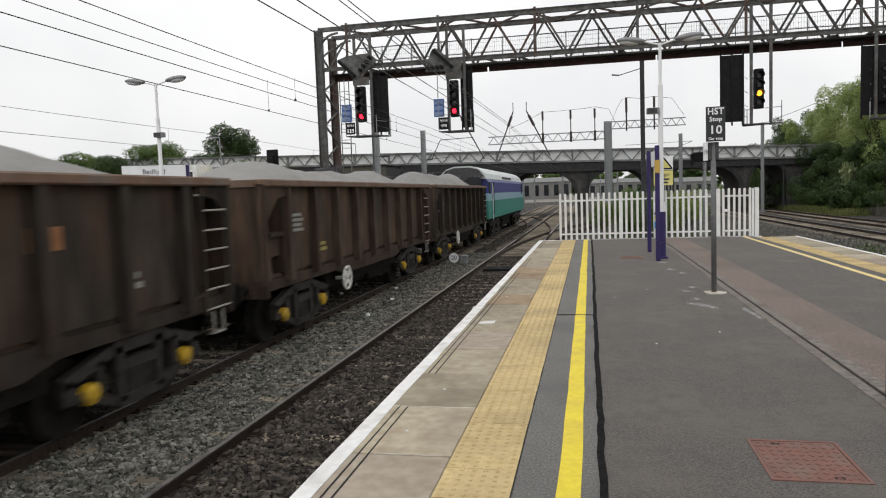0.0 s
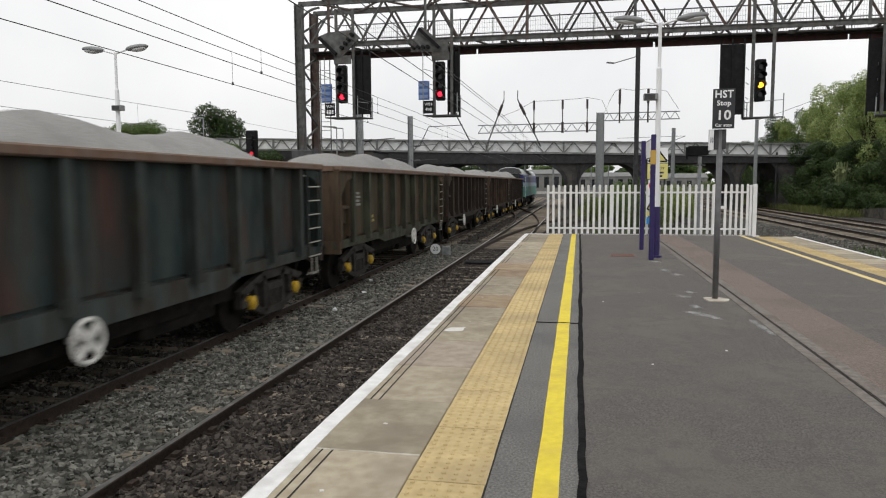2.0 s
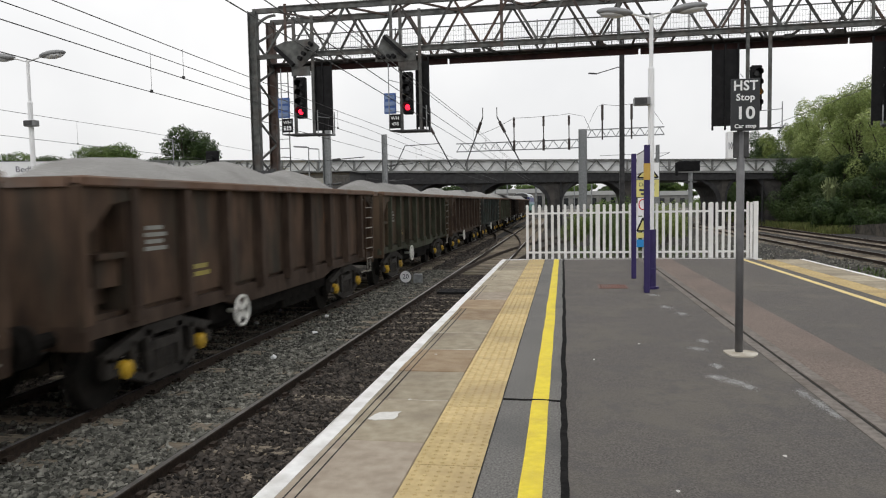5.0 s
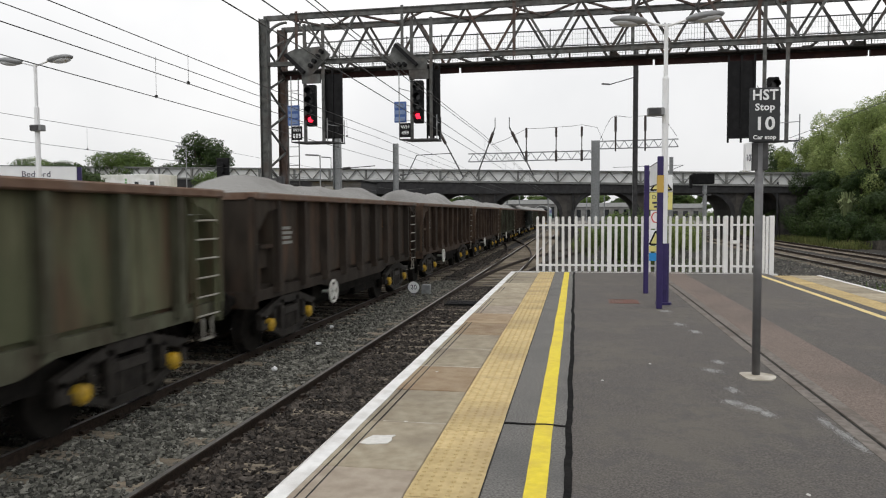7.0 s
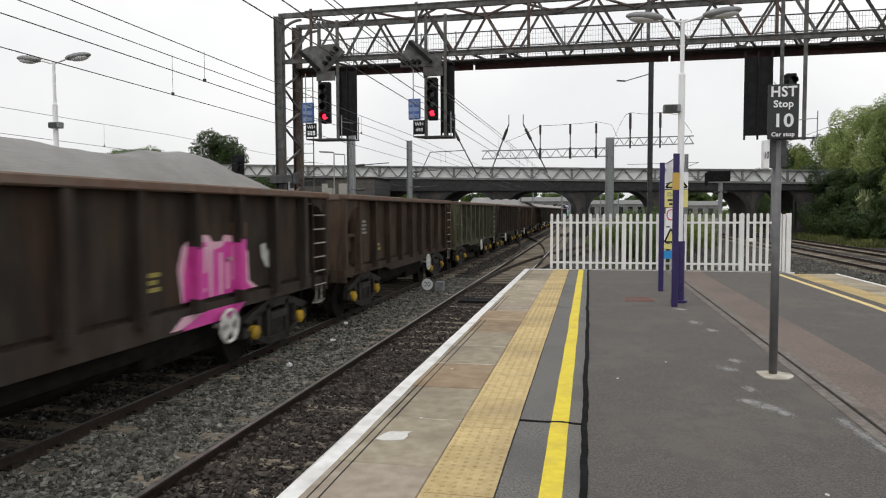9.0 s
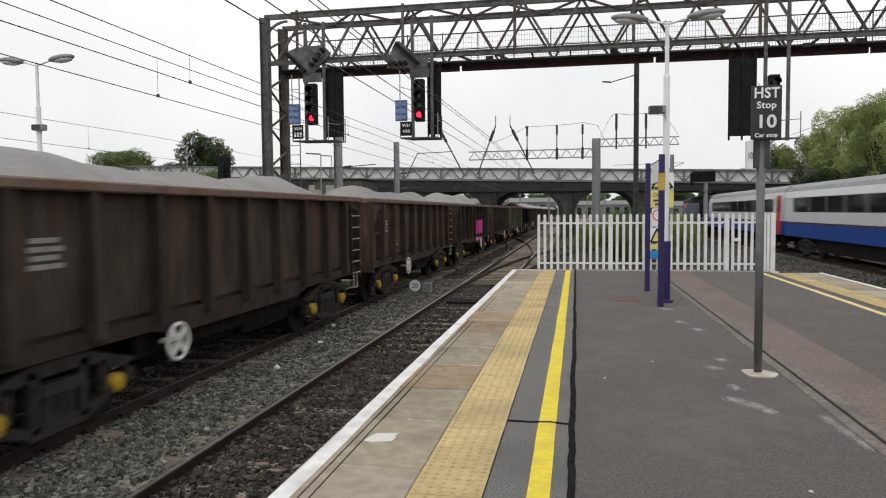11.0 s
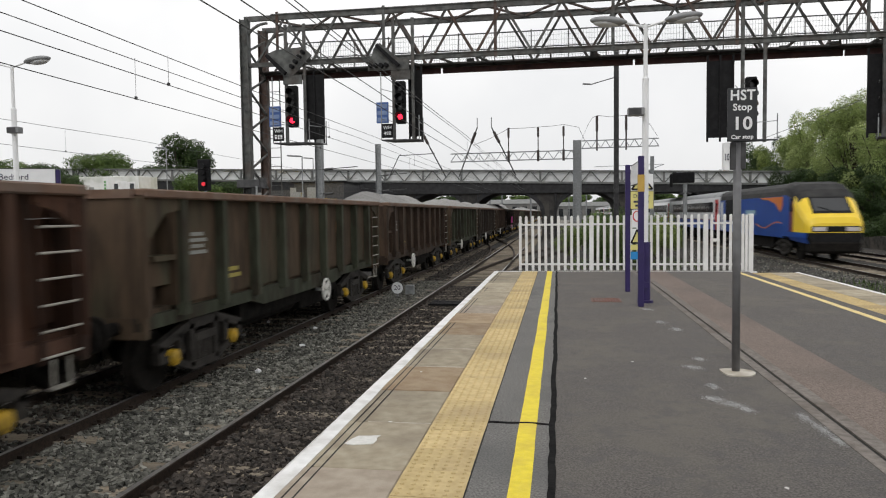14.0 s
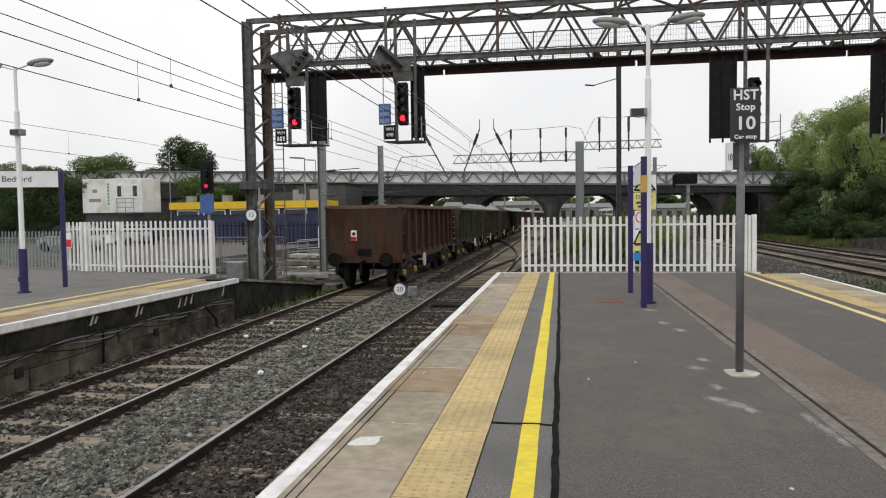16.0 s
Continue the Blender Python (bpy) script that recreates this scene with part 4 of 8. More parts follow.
palisade("white steel palisade fence on the opposite platform", (-11.10, 18.30), (-7.90, 17.72), 1.47, 0.165, 0.075, M_FENCE_WHITE, (0, 1), z=-0.02)
lg = palisade("white palisade gate on the opposite platform", (-12.42, 18.66), (-11.30, 18.36), 1.47, 0.165, 0.075, M_FENCE_WHITE, (0.0,), True, z=-0.02, name="palisade_gate")
bm = B()
box2(bm, (0.85, -0.05, 0.86), (1.10, 0.03, 1.10))
part("lock_box", bm, M_FENCE_WHITE, lg)
lf = palisade("short white palisade fence with a red notice", (-13.32, 18.94), (-12.60, 18.70), 1.47, 0.165, 0.075, M_FENCE_WHITE, (0, 1), z=-0.02)
bm = B()
box2(bm, (0.06, -0.045, 0.72), (0.34, -0.035, 1.18))
npl = part("notice_plate", bm, M_WHITE_SIGN, lf)
bm = B()
box2(bm, (0.07, -0.050, 0.74), (0.33, -0.046, 0.97))
part("red_panel", bm, M_RED_SIGN, npl)
palisade("grey steel palisade fence beside the car park", (-24.0, 22.0), (-13.2, 19.2), 1.15, 0.16, 0.07, M_FENCE_GREY, (0, 0.5, 1))
palisade("grey steel palisade fence beside the car park", (-34.0, 30.0), (-24.0, 22.0), 1.15, 0.18, 0.08, M_FENCE_GREY, (0, 0.5, 1))

# HST stop board
stop = thing("stop_board", "charcoal train stop board on a grey pole with white lettering", "sign", pose(3.32, 6.53, 0))
bm = B()
slab(bm, [(0.15 * math.cos(a) * (1 + 0.12 * math.sin(3 * a + 1)), 0.19 * math.sin(a) * (1 + 0.15 * math.cos(2 * a)) - 0.06) for a in np.linspace(0, 6.0, 22)], 0.0, 0.012)
part("base_patch", bm, M_MORTAR, stop, "pale mortar collar")
bm = B()
rod(bm, (0, 0, 0.0), (0, 0, 2.17), 0.037, 16)
part("pole", bm, M_GREY_POLE, stop, smooth=True)
bm = B()
box2(bm, (-0.075, -0.03, 1.92), (0.07, 0.05, 2.17))
bevel(bm, 0.006)
part("bracket", bm, M_BLACK_GREY, stop)
bm = B()
box2(bm, (-0.135, -0.07, 1.91), (-0.085, 0.03, 2.17))
bevel(bm, 0.004)
sp_ = part("side_plate", bm, M_WHITE_SIGN, stop, "white side plate with a number")
part("number", lettering("10", 0.09, M_INK), None, sp_, m=pose(-0.112, -0.073, 2.03, 90, 0, 0) @ Matrix.Diagonal((0.5, 1, 1, 1)))
bm = B()
box2(bm, (-0.112, -0.085, 2.175), (0.150, -0.070, 2.665))
bevel(bm, 0.004)
bd = part("board", bm, M_CHAR, stop)
for body, size, z, sc in (("HST", 0.130, 2.595, 0.92), ("Stop", 0.088, 2.487, 1.0), ("10", 0.165, 2.335, 1.05), ("Car stop", 0.052, 2.215, 1.0)):
    part("lettering", lettering(body, size, M_WHITE_SIGN, 1.06, size * 0.022), None, bd, m=pose(0.019, -0.0865, z, 90, 0, 0) @ Matrix.Diagonal((sc, 1, 1, 1)))


def lamp_post(label, x, y, h, purple, sx=-0.16, sz=0.69):
    t = thing("lamp_post", label, "lamp post", pose(x, y, 0), "platform lamp posts")
    bm = B()
    rod(bm, (0, 0, 0), (0, 0, purple), 0.085, 16)
    rod(bm, (0, 0, 0), (0, 0, 0.04), 0.13, 16)
    part("base", bm, M_PURPLE, t, "dark purple base", smooth=False)
    bm = B()
    rod(bm, (0, 0, purple), (0, 0, h * 0.81), 0.052, 16)
    rod(bm, (0, 0, h * 0.81), (0, 0, h), 0.034, 12)
    rod(bm, (0, 0, h * 0.81 - 0.02), (0, 0, h * 0.81 + 0.02), 0.056, 16, 0.036)
    part("column", bm, M_WHITE_SIGN, t, "white column")
    for s in (-1, 1):
        bm = B()
        rod(bm, (0, 0, h - 0.04), (s * 0.36, 0, h + 0.06), 0.02, 8)
        part("arm", bm, M_WHITE_SIGN, t)
        bm = B()
        bmesh.ops.create_uvsphere(bm, u_segments=18, v_segments=10, radius=1.0, matrix=Matrix.Translation((s * 0.60, 0, h + 0.09)) @ Matrix.Rotation(radians(-6 * s), 4, "Y") @ Matrix.Diagonal((0.31, 0.13, 0.075, 1)))
        hd = part("lamp_head", bm, M_LAMP_GREY, t, "grey lantern head", smooth=True)
        bm = B()
        bmesh.ops.create_uvsphere(bm, u_segments=16, v_segments=8, radius=1.0, matrix=Matrix.Translation((s * 0.64, 0, h + 0.055)) @ Matrix.Rotation(radians(-6 * s), 4, "Y") @ Matrix.Diagonal((0.22, 0.11, 0.062, 1)))
        part("diffuser", bm, M_LENS_PALE, hd, smooth=True)
    bm = B()
    box(bm, (sx, -0.05, h * sz), (0.27, 0.16, 0.13))
    bevel(bm, 0.012)
    spk = part("loudspeaker", bm, M_LAMP_GREY, t, "grey loudspeaker box with a dark front")
    bm = B()
    box(bm, (sx - 0.02, -0.134, h * sz), (0.20, 0.012, 0.10))
    part("grille", bm, M_BLACK_GREY, spk)
    bm = B()
    box(bm, (0, -0.075, 0.30), (0.10, 0.06, 0.10))
    part("hasp", bm, M_PURPLE, t)
    return t


lamp_post("white platform lamp post with two lantern heads and purple base", 3.10, 11.75, 4.62, 1.02)
lamp_post("white lamp post with two lantern heads on the opposite platform", -9.65, 12.85, 4.75, 0.94, 0.05, 0.715)


def running_sign(label, x, y, rz, L, z0, z1, posts, text, hpost):
    t = thing("station_sign", label, "sign", pose(x, y, 0, 0, 0, rz), "station name signs")
    for px in posts:
        bm = B()
        box2(bm, (px - 0.045, -0.045, 0), (px + 0.045, 0.045, hpost))
        bevel(bm, 0.008)
        part("post", bm, M_PURPLE, t)
    bm = B()
    box2(bm, (-L / 2, -0.060, z0), (L / 2, -0.046, z1))
    bevel(bm, 0.004)
    pn = part("panel", bm, M_WHITE_SIGN, t)
    part("lettering", lettering(text, 0.19, M_INK), None, pn, m=pose(0, -0.062, (z0 + z1) / 2, 90, 0, 0))
    for zz in (z0 - 0.008, z1 + 0.004):
        bm = B()
        box2(bm, (-L / 2, -0.065, zz - 0.006), (L / 2, -0.043, zz + 0.010))
        part("trim", bm, M_BLACK_GREY, pn)
    return t


sgn = running_sign("white station name sign between dark purple posts", 2.967, 12.28, 90, 1.9, 2.02, 2.38, (-1.09, 1.09), "Bedford", 2.42)
bm = B()
box2(bm, (-1.14, -0.049, 1.85), (-1.04, 0.049, 2.12))
part("band", bm, M_OCHRE, sgn)
running_sign("white station name sign on the opposite platform", -10.46, 13.75, 22, 1.7, 2.29, 2.66, (0.9,), "Bedford", 2.65)

# post of a further sign, beside the drain
post = thing("sign_post", "dark purple square steel post beside the drain", "post", pose(3.635, 1.14, 0.004))
bm = B()
box2(bm, (-0.045, -0.045, 0), (0.045, 0.045, 2.42))
bevel(bm, 0.008)
part("shaft", bm, M_PURPLE, post)
bm = B()
box2(bm, (-0.048, -0.048, 2.42), (0.048, 0.048, 2.435))
part("cap", bm, M_PURPLE, post)

# warning notices on the fence
wp = thing("warning_notices", "stack of yellow and white warning notices on a post", "sign", pose(3.765, 18.15, 0))
bm = B()
rod(bm, (0, 0.05, -0.05), (0, 0.05, 2.5), 0.04, 10)
part("post", bm, M_GALV, wp)


def tri(zc, w, h, x=0.0):
    bm = B()
    for p, q in (((x - w, zc - h), (x, zc + h)), ((x, zc + h), (x + w, zc - h)), ((x - w, zc - h), (x + w, zc - h))):
        bar(bm, (p[0], -0.016, p[1]), (q[0], -0.016, q[1]), 0.01, 0.04)
    return bm


for z0, z1, x0, x1, m_, lb in ((2.06, 2.48, -0.27, 0.29, M_WHITE_SIGN, "white notice with a yellow triangle"), (1.60, 2.04, -0.27, 0.29, M_YELLOW_SIGN, "yellow warning notice"), (1.12, 1.58, -0.24, 0.02, M_WHITE_SIGN, "white prohibition notice"), (0.70, 1.09, -0.27, 0.05, M_WHITE_SIGN, "white notice with a yellow triangle"), (0.54, 0.68, -0.27, 0.05, M_YELLOW_SIGN, "yellow notice"), (0.30, 0.50, -0.27, 0.05, M_SKYBLUE, "blue notice")):
    bm = B()
    box2(bm, (x0, -0.01, z0), (x1, 0.008, z1))
    bevel(bm, 0.003)
    nt = part("notice", bm, m_, wp, lb)
    zc, xc = (z0 + z1) / 2, (x0 + x1) / 2
    if z0 in (2.06, 0.70):
        w = (x1 - x0) * 0.46
        bm = B()
        prism(bm, [(xc - w, zc - 0.17), (xc + w, zc - 0.17), (xc, zc + 0.17)], -0.0145, -0.0105)
        part("yellow_triangle", bm, M_YELLOW_SIGN, nt)
        part("triangle", tri(zc, w, 0.17, xc), M_BLACK, nt)
    if z0 == 1.60:
        part("lettering", lettering("Danger", 0.14, M_INK), None, nt, m=pose(0.0, -0.0125, 1.92, 90, 0, 0))
        bm = B()
        for zz, ww in ((1.78, 0.2), (1.68, 0.16)):
            box2(bm, (-ww, -0.018, zz - 0.025), (ww * 0.9, -0.012, zz + 0.025))
        part("text_bars", bm, M_INK, nt)
    if z0 == 1.12:
        bm = B()
        for k in range(20):
            a, b = 2 * math.pi * k / 20, 2 * math.pi * (k + 1) / 20
            bar(bm, (xc + 0.1 * math.cos(a), -0.016, zc + 0.06 + 0.13 * math.sin(a)), (xc + 0.1 * math.cos(b), -0.016, zc + 0.06 + 0.13 * math.sin(b)), 0.01, 0.025)
        part("ring", bm, M_RED_SIGN, nt)


def speed_sign(label, x, y, z, body, stub, r=0.20):
    t = thing("speed_sign", label, "sign", pose(x, y, z), "round speed signs")
    bm = B()
    bmesh.ops.create_cone(bm, cap_ends=True, segments=28, radius1=r, radius2=r, depth=0.02, matrix=Matrix.Rotation(radians(90), 4, "X"))
    dk = part("disc", bm, M_WHITE_SIGN, t)
    part("lettering", lettering(body, r * 1.05, M_INK), None, dk, m=pose(0, -0.012, 0, 90, 0, 0))
    bm = B()
    for k in range(28):
        a, b = 2 * math.pi * k / 28, 2 * math.pi * (k + 1) / 28
        bar(bm, (r * 0.97 * math.cos(a), -0.008, r * 0.97 * math.sin(a)), (r * 0.97 * math.cos(b), -0.008, r * 0.97 * math.sin(b)), 0.016, 0.02)
    part("rim", bm, M_BLACK_GREY, dk)
    bm = B()
    box2(bm, (-0.03, 0.012, -stub), (0.03, 0.05, 0.1))
    part("stake", bm, M_GALV, t)


speed_sign("round white speed sign between the tracks", -3.30, 20.9, -0.76, "20", 0.33)
bm = B()
box2(bm, (-0.14, -0.1, 0), (0.14, 0.1, 0.34))
bevel(bm, 0.02)
solid("lineside_box", bm, M_GALV, "small grey lineside box behind the speed sign", "box", pose(-3.05, 21.6, -1.08))
bm = B()
for k in range(9):
    box2(bm, (-0.5, k * 0.09, 0), (0.5, k * 0.09 + 0.05, 0.05))
solid("track_grating", bm, M_BLACK, "dark slatted grating between the rails", "grating", pose(-1.4, 18.6, -1.0))


# ---- signal gantry ----
GX0, GX1, GYF, GYB, GZ0, GZ1 = -8.08, 22.0, 20.80, 22.20, 6.28, 7.72
gantry = thing("signal_gantry", "weathered grey steel lattice signal gantry spanning the tracks", "gantry", pose(GX0, GYF, -1.1))


def gpart(name, bm, material, label=""):
    return part(name, bm, material, gantry, label, m=pose(-GX0, -GYF, 1.1))


for gy in (GYF, GYB):
    for gz, hh in ((GZ1, 0.15), (GZ0, 0.13)):
        bm = B()
        box2(bm, (GX0, gy - 0.05, gz - hh / 2), (GX1, gy + 0.05, gz + hh / 2))
        box2(bm, (GX0 + 0.9, gy - 0.08, gz + hh / 2), (GX1, gy + 0.08, gz + hh / 2 + 0.03))
        gpart("chord", bm, M_GANTRY)
    bay, k, x = 1.706, 0, -5.89
    while x < GX1 - 0.5:
        for d0, d1, up in ((0, bay / 2, True), (bay / 2, bay, False)):
            za, zb = (GZ0, GZ1) if up else (GZ1, GZ0)
            bm = B()
            bar(bm, (x + d0, gy, za), (x + d1, gy, zb), 0.055, 0.07)
            gpart("brace", bm, (M_GANTRY, M_GANTRY_DARK, M_GANTRY_DARK, M_GANTRY_RUST)[(k + (gy == GYB) + (not up)) % 4])
        k += 1
        x += bay
    # tapered haunch at the leg
    bm = B()
    angs = [radians(90 + 10 * a) for a in range(10)]
    arc_band(bm, [(GX0 + 0.75 + 0.69 * math.cos(a), 6.95 + 0.59 * math.sin(a)) for a in angs], [(GX0 + 0.75 + 0.745 * math.cos(a), 6.95 + 0.645 * math.sin(a)) for a in angs], gy - 0.045, gy + 0.045)
    gpart("haunch", bm, M_GANTRY)
    bm = B()
    bar(bm, (GX0 + 0.35, gy, GZ0), (-6.74, gy, GZ1), 0.05, 0.06)
    bar(bm, (-6.74, gy, GZ1), (-5.89, gy, GZ0), 0.05, 0.06)
    gpart("brace", bm, M_GANTRY)
for k in range(14):
    bm = B()
    x = GX0 + 0.6 + k * 2.32
    if x > GX1:
        break
    bar(bm, (x, GYF, GZ1), (x + 1.16, GYB, GZ1), 0.05, 0.06)
    bar(bm, (x + 1.16, GYB, GZ1), (x + 2.32, GYF, GZ1), 0.05, 0.06)
    gpart("cross_brace", bm, M_GANTRY_RUST)
bm = B()
box2(bm, (GX0, GYB - 0.42, GZ0 - 0.03), (GX1, GYB - 0.06, GZ0 + 0.0))
gpart("walkway", bm, M_GANTRY_DARK, "dark narrow walkway boards")
rw = random.Random(6)
for k in range(5):
    bm = B()
    xa = GX0 + 0.1 + k * 6.0
    box2(bm, (xa, GYB - 0.07, GZ0 - 0.24 + rw.uniform(-0.01, 0.01)), (xa + 5.93, GYB + 0.03, GZ0 - 0.068))
    gpart("cable_tray", bm, M_GANTRY_RED, "rust-red cable tray under the rear chord")
for k in range(26):
    x = GX0 + 0.5 + k * 1.13
    bm = B()
    bar(bm, (x, GYF, GZ0 - 0.02), (x + rw.choice((0.0, 0.0, 0.55, -0.55)), GYB, GZ0 - 0.03), 0.05, 0.06)
    if rw.random() < 0.55:
        box(bm, (x + rw.uniform(-0.2, 0.2), GYF + rw.uniform(0.2, 1.0), GZ0 - 0.07), (rw.uniform(0.1, 0.3), 0.12, rw.uniform(0.06, 0.14)))
    gpart("cross_member", bm, M_GANTRY_DARK)
for k in range(9):
    x = GX0 + 1.1 + k * 3.41
    bm = B()
    box2(bm, (x - 0.045, GYF - 0.07, GZ0 - 0.1), (x + 0.045, GYF - 0.052, GZ1 + 0.16))
    gpart("stanchion", bm, M_GANTRY if k % 2 else M_GANTRY_RUST)
for gx in (GX0, GX1):
    for gy in (GYF, GYB):
        bm = B()
        i_beam(bm, gx, gy, -1.1, GZ1, 0.27, 0.24, 0.02)
        gpart("leg", bm, M_GANTRY_RUST if gy == GYB else M_GANTRY, "rust-streaked leg")
    z, s = -0.7, 1
    while z < GZ1 - 0.6:
        bm = B()
        a, b = (GYF, GYB) if s > 0 else (GYB, GYF)
        bar(bm, (gx + 0.1, a, z), (gx + 0.1, b, z + 0.62), 0.05, 0.06)
        gpart("lattice_bar", bm, M_GANTRY)
        z += 0.62
        s = -s
bm = B()
for zz in (GZ0 + 0.5, GZ0 + 1.0):
    rod(bm, (GX0 + 0.8, GYB + 0.14, zz), (GX1, GYB + 0.14, zz), 0.018, 6)
for k in range(26):
    x = GX0 + 0.8 + k * 1.16
    rod(bm, (x, GYB + 0.14, GZ0), (x, GYB + 0.14, GZ0 + 1.05), 0.018, 6)
gpart("handrail", bm, M_GANTRY)
bm = B()
x = GX0 + 1.2
while x < GX1:
    box(bm, (x, GYB + 0.16, GZ0 + 0.52), (0.007, 0.007, 1.02))
    x += 0.085
for zz in np.arange(GZ0 + 0.06, GZ0 + 1.05, 0.16):
    box2(bm, (GX0 + 1.2, GYB + 0.156, zz), (GX1, GYB + 0.164, zz + 0.006))
tagged(gpart("mesh_guard", bm, M_GALV, "pale wire mesh guard"), kind="stuff")


def signal(label, x, y, ztop, zred, lit, board_x0, board_x1, feather, blue, plate):
    """A four-aspect colour light hung below the gantry in its service cage."""
    t = thing("signal", label, "railway signal", pose(x, y, zred), "signals hung from the gantry")
    top = ztop - zred
    for hx in (-0.22, 0.38):
        bm = B()
        box2(bm, (hx - 0.045, 0.02, -0.75), (hx + 0.045, 0.09, top + 1.5))
        part("hanger", bm, M_GANTRY, t)
    bm = B()
    box2(bm, (board_x0, 0.16, -0.58), (board_x1, 0.20, top - 0.05))
    for q in (0.0, 0.5, 1.0):
        xx = board_x0 + q * (board_x1 - board_x0)
        box2(bm, (xx - 0.025, 0.12, -0.7), (xx + 0.025, 0.16, top + 0.1))
    part("screen", bm, M_BLACK, t, "tall black screen")
    head = B()
    box2(head, (-0.15, -0.06, -0.2), (0.15, 0.14, 1.08))
    bevel(head, 0.03)
    hd = part("signal_head", head, M_BLACK, t)
    for k in range(4):
        zc = 0.0 + k * 0.285
        bm = B()
        angs = [radians(-20 + q * 22) for q in range(11)]
        arc_band(bm, [(0.109 * math.cos(a), zc + 0.109 * math.sin(a)) for a in angs], [(0.121 * math.cos(a), zc + 0.121 * math.sin(a)) for a in angs], -0.32, -0.06)
        part("hood", bm, M_BLACK, hd)
        bm = B()
        bmesh.ops.create_cone(bm, cap_ends=True, segments=16, radius1=0.085, radius2=0.085, depth=0.03, matrix=Matrix.Translation((0, -0.075, zc)) @ Matrix.Rotation(radians(90), 4, "X"))
        on = lit and k == (0 if lit is M_RED_LIGHT else 1)
        part("lens", bm, lit if on else M_LENS_DARK, hd, "lit lens" if on else "")
    bm = B()
    slab(bm, [(-0.52, -0.35), (0.62, -0.30), (board_x1 + 0.02, 0.35), (-0.30, 0.30)], -0.74, -0.70)
    part("cage_floor", bm, M_BLACK_GREY, t)
    rails = [((-0.5, -0.33, zz), (-0.28, 0.28, zz), 0.015) for zz in (-0.45, -0.1, 0.35, 0.8)]
    rails += [((p[0], p[1], -0.72), (p[0], p[1], 0.0 if p[0] > 0 else 1.3 if blue else -0.2), 0.025) for p in ((-0.52, -0.35), (-0.30, 0.30), (0.62, -0.30), (board_x1, 0.33))]
    rails.append(((0.62, -0.30, -0.2), (board_x1, 0.33, -0.2), 0.02))
    for a, b, w in rails:
        bm = B()
        bar(bm, a, b, w, w)
        part("cage_rail", bm, M_GALV, t)
    if feather:
        bm = B()
        if feather < 0:
            out = [(-0.84, 2.06), (-0.49, 2.19), (0.38, 2.24), (0.65, 1.98), (0.07, 1.40), (-0.26, 1.36)]
            arm, lamps = ((-0.78, 2.02), (-0.18, 1.44)), [(0.40 - 0.12 * q, 2.06 - 0.14 * q) for q in range(4)]
        else:
            out = [(-1.0, 1.42), (-0.96, 1.62), (-0.79, 2.10), (-0.62, 2.24), (0.0, 1.74), (0.28, 1.74), (0.28, 1.40)]
            arm, lamps = ((-0.70, 2.16), (-0.02, 1.52)), [(-0.88 + 0.16 * q, 1.55) for q in range(4)]
        prism(bm, out, -0.06, 0.0)
        box2(bm, (-0.28, -0.05, 1.12), (0.32, 0.02, 1.40))
        jn = part("junction_indicator", bm, M_GANTRY, t, "dark grey plate with rows of small lamps")
        bm = B()
        bar(bm, (arm[0][0], -0.12, arm[0][1]), (arm[1][0], -0.12, arm[1][1]), 0.13, 0.11)
        part("lamp_bar", bm, M_BLACK, jn)
        for lx, lz in lamps:
            bm = B()
            rod(bm, (lx, -0.06, lz), (lx, -0.22, lz), 0.065, 10)
            part("indicator_lamp", bm, M_BLACK, jn)
    if blue:
        bm = B()
        box2(bm, (-0.72, -0.16, -0.18), (-0.36, -0.08, 0.44))
        bb = part("blue_box", bm, M_BLUE_BOX, t)
        for k in range(3):
            bm = B()
            box2(bm, (-0.69, -0.175, -0.14 + k * 0.20), (-0.39, -0.162, -0.02 + k * 0.20))
            part("panel", bm, M_BLUE_SLAT, bb)
    if plate:
        bm = B()
        box2(bm, (-0.50, -0.40, -0.66), (-0.16, -0.38, -0.24))
        ip = part("identity_plate", bm, M_BLACK, t)
        if not plate[1]:
            for k in range(3):
                bm = B()
                box2(bm, (-0.45 + k * 0.09, -0.404, -0.60), (-0.39 + k * 0.09, -0.4005, -0.47))
                part("number_bar", bm, M_WHITE_SIGN, ip)
        for body, zz in [(b_, z_) for b_, z_ in ((plate[0], -0.36), (plate[1], -0.53)) if b_]:
            part("lettering", lettering(body, 0.15, M_WHITE_SIGN), None, ip, m=pose(-0.33, -0.402, zz, 90, 0, 0))
    return t


signal("black signal showing red with junction indicator and blue box", -6.47, 20.62, 5.95, 4.48, M_RED_LIGHT, 0.35, 0.95, -1.0, True, ("WH", ""))
signal("black signal showing red beside the first, with blue box", -3.04, 20.62, 5.95, 4.48, M_RED_LIGHT, 0.24, 0.62, 0.95, True, ("WH", "498"))
signal("black signal showing amber above the platform fence", 7.05, 20.75, 5.85, 4.20, M_AMBER_LIGHT, -1.15, -0.45, 0, False, None)
signal("black signal cage hanging over the fast lines", 10.75, 20.75, 5.85, 4.20, None, -0.60, 0.25, 0, False, None)
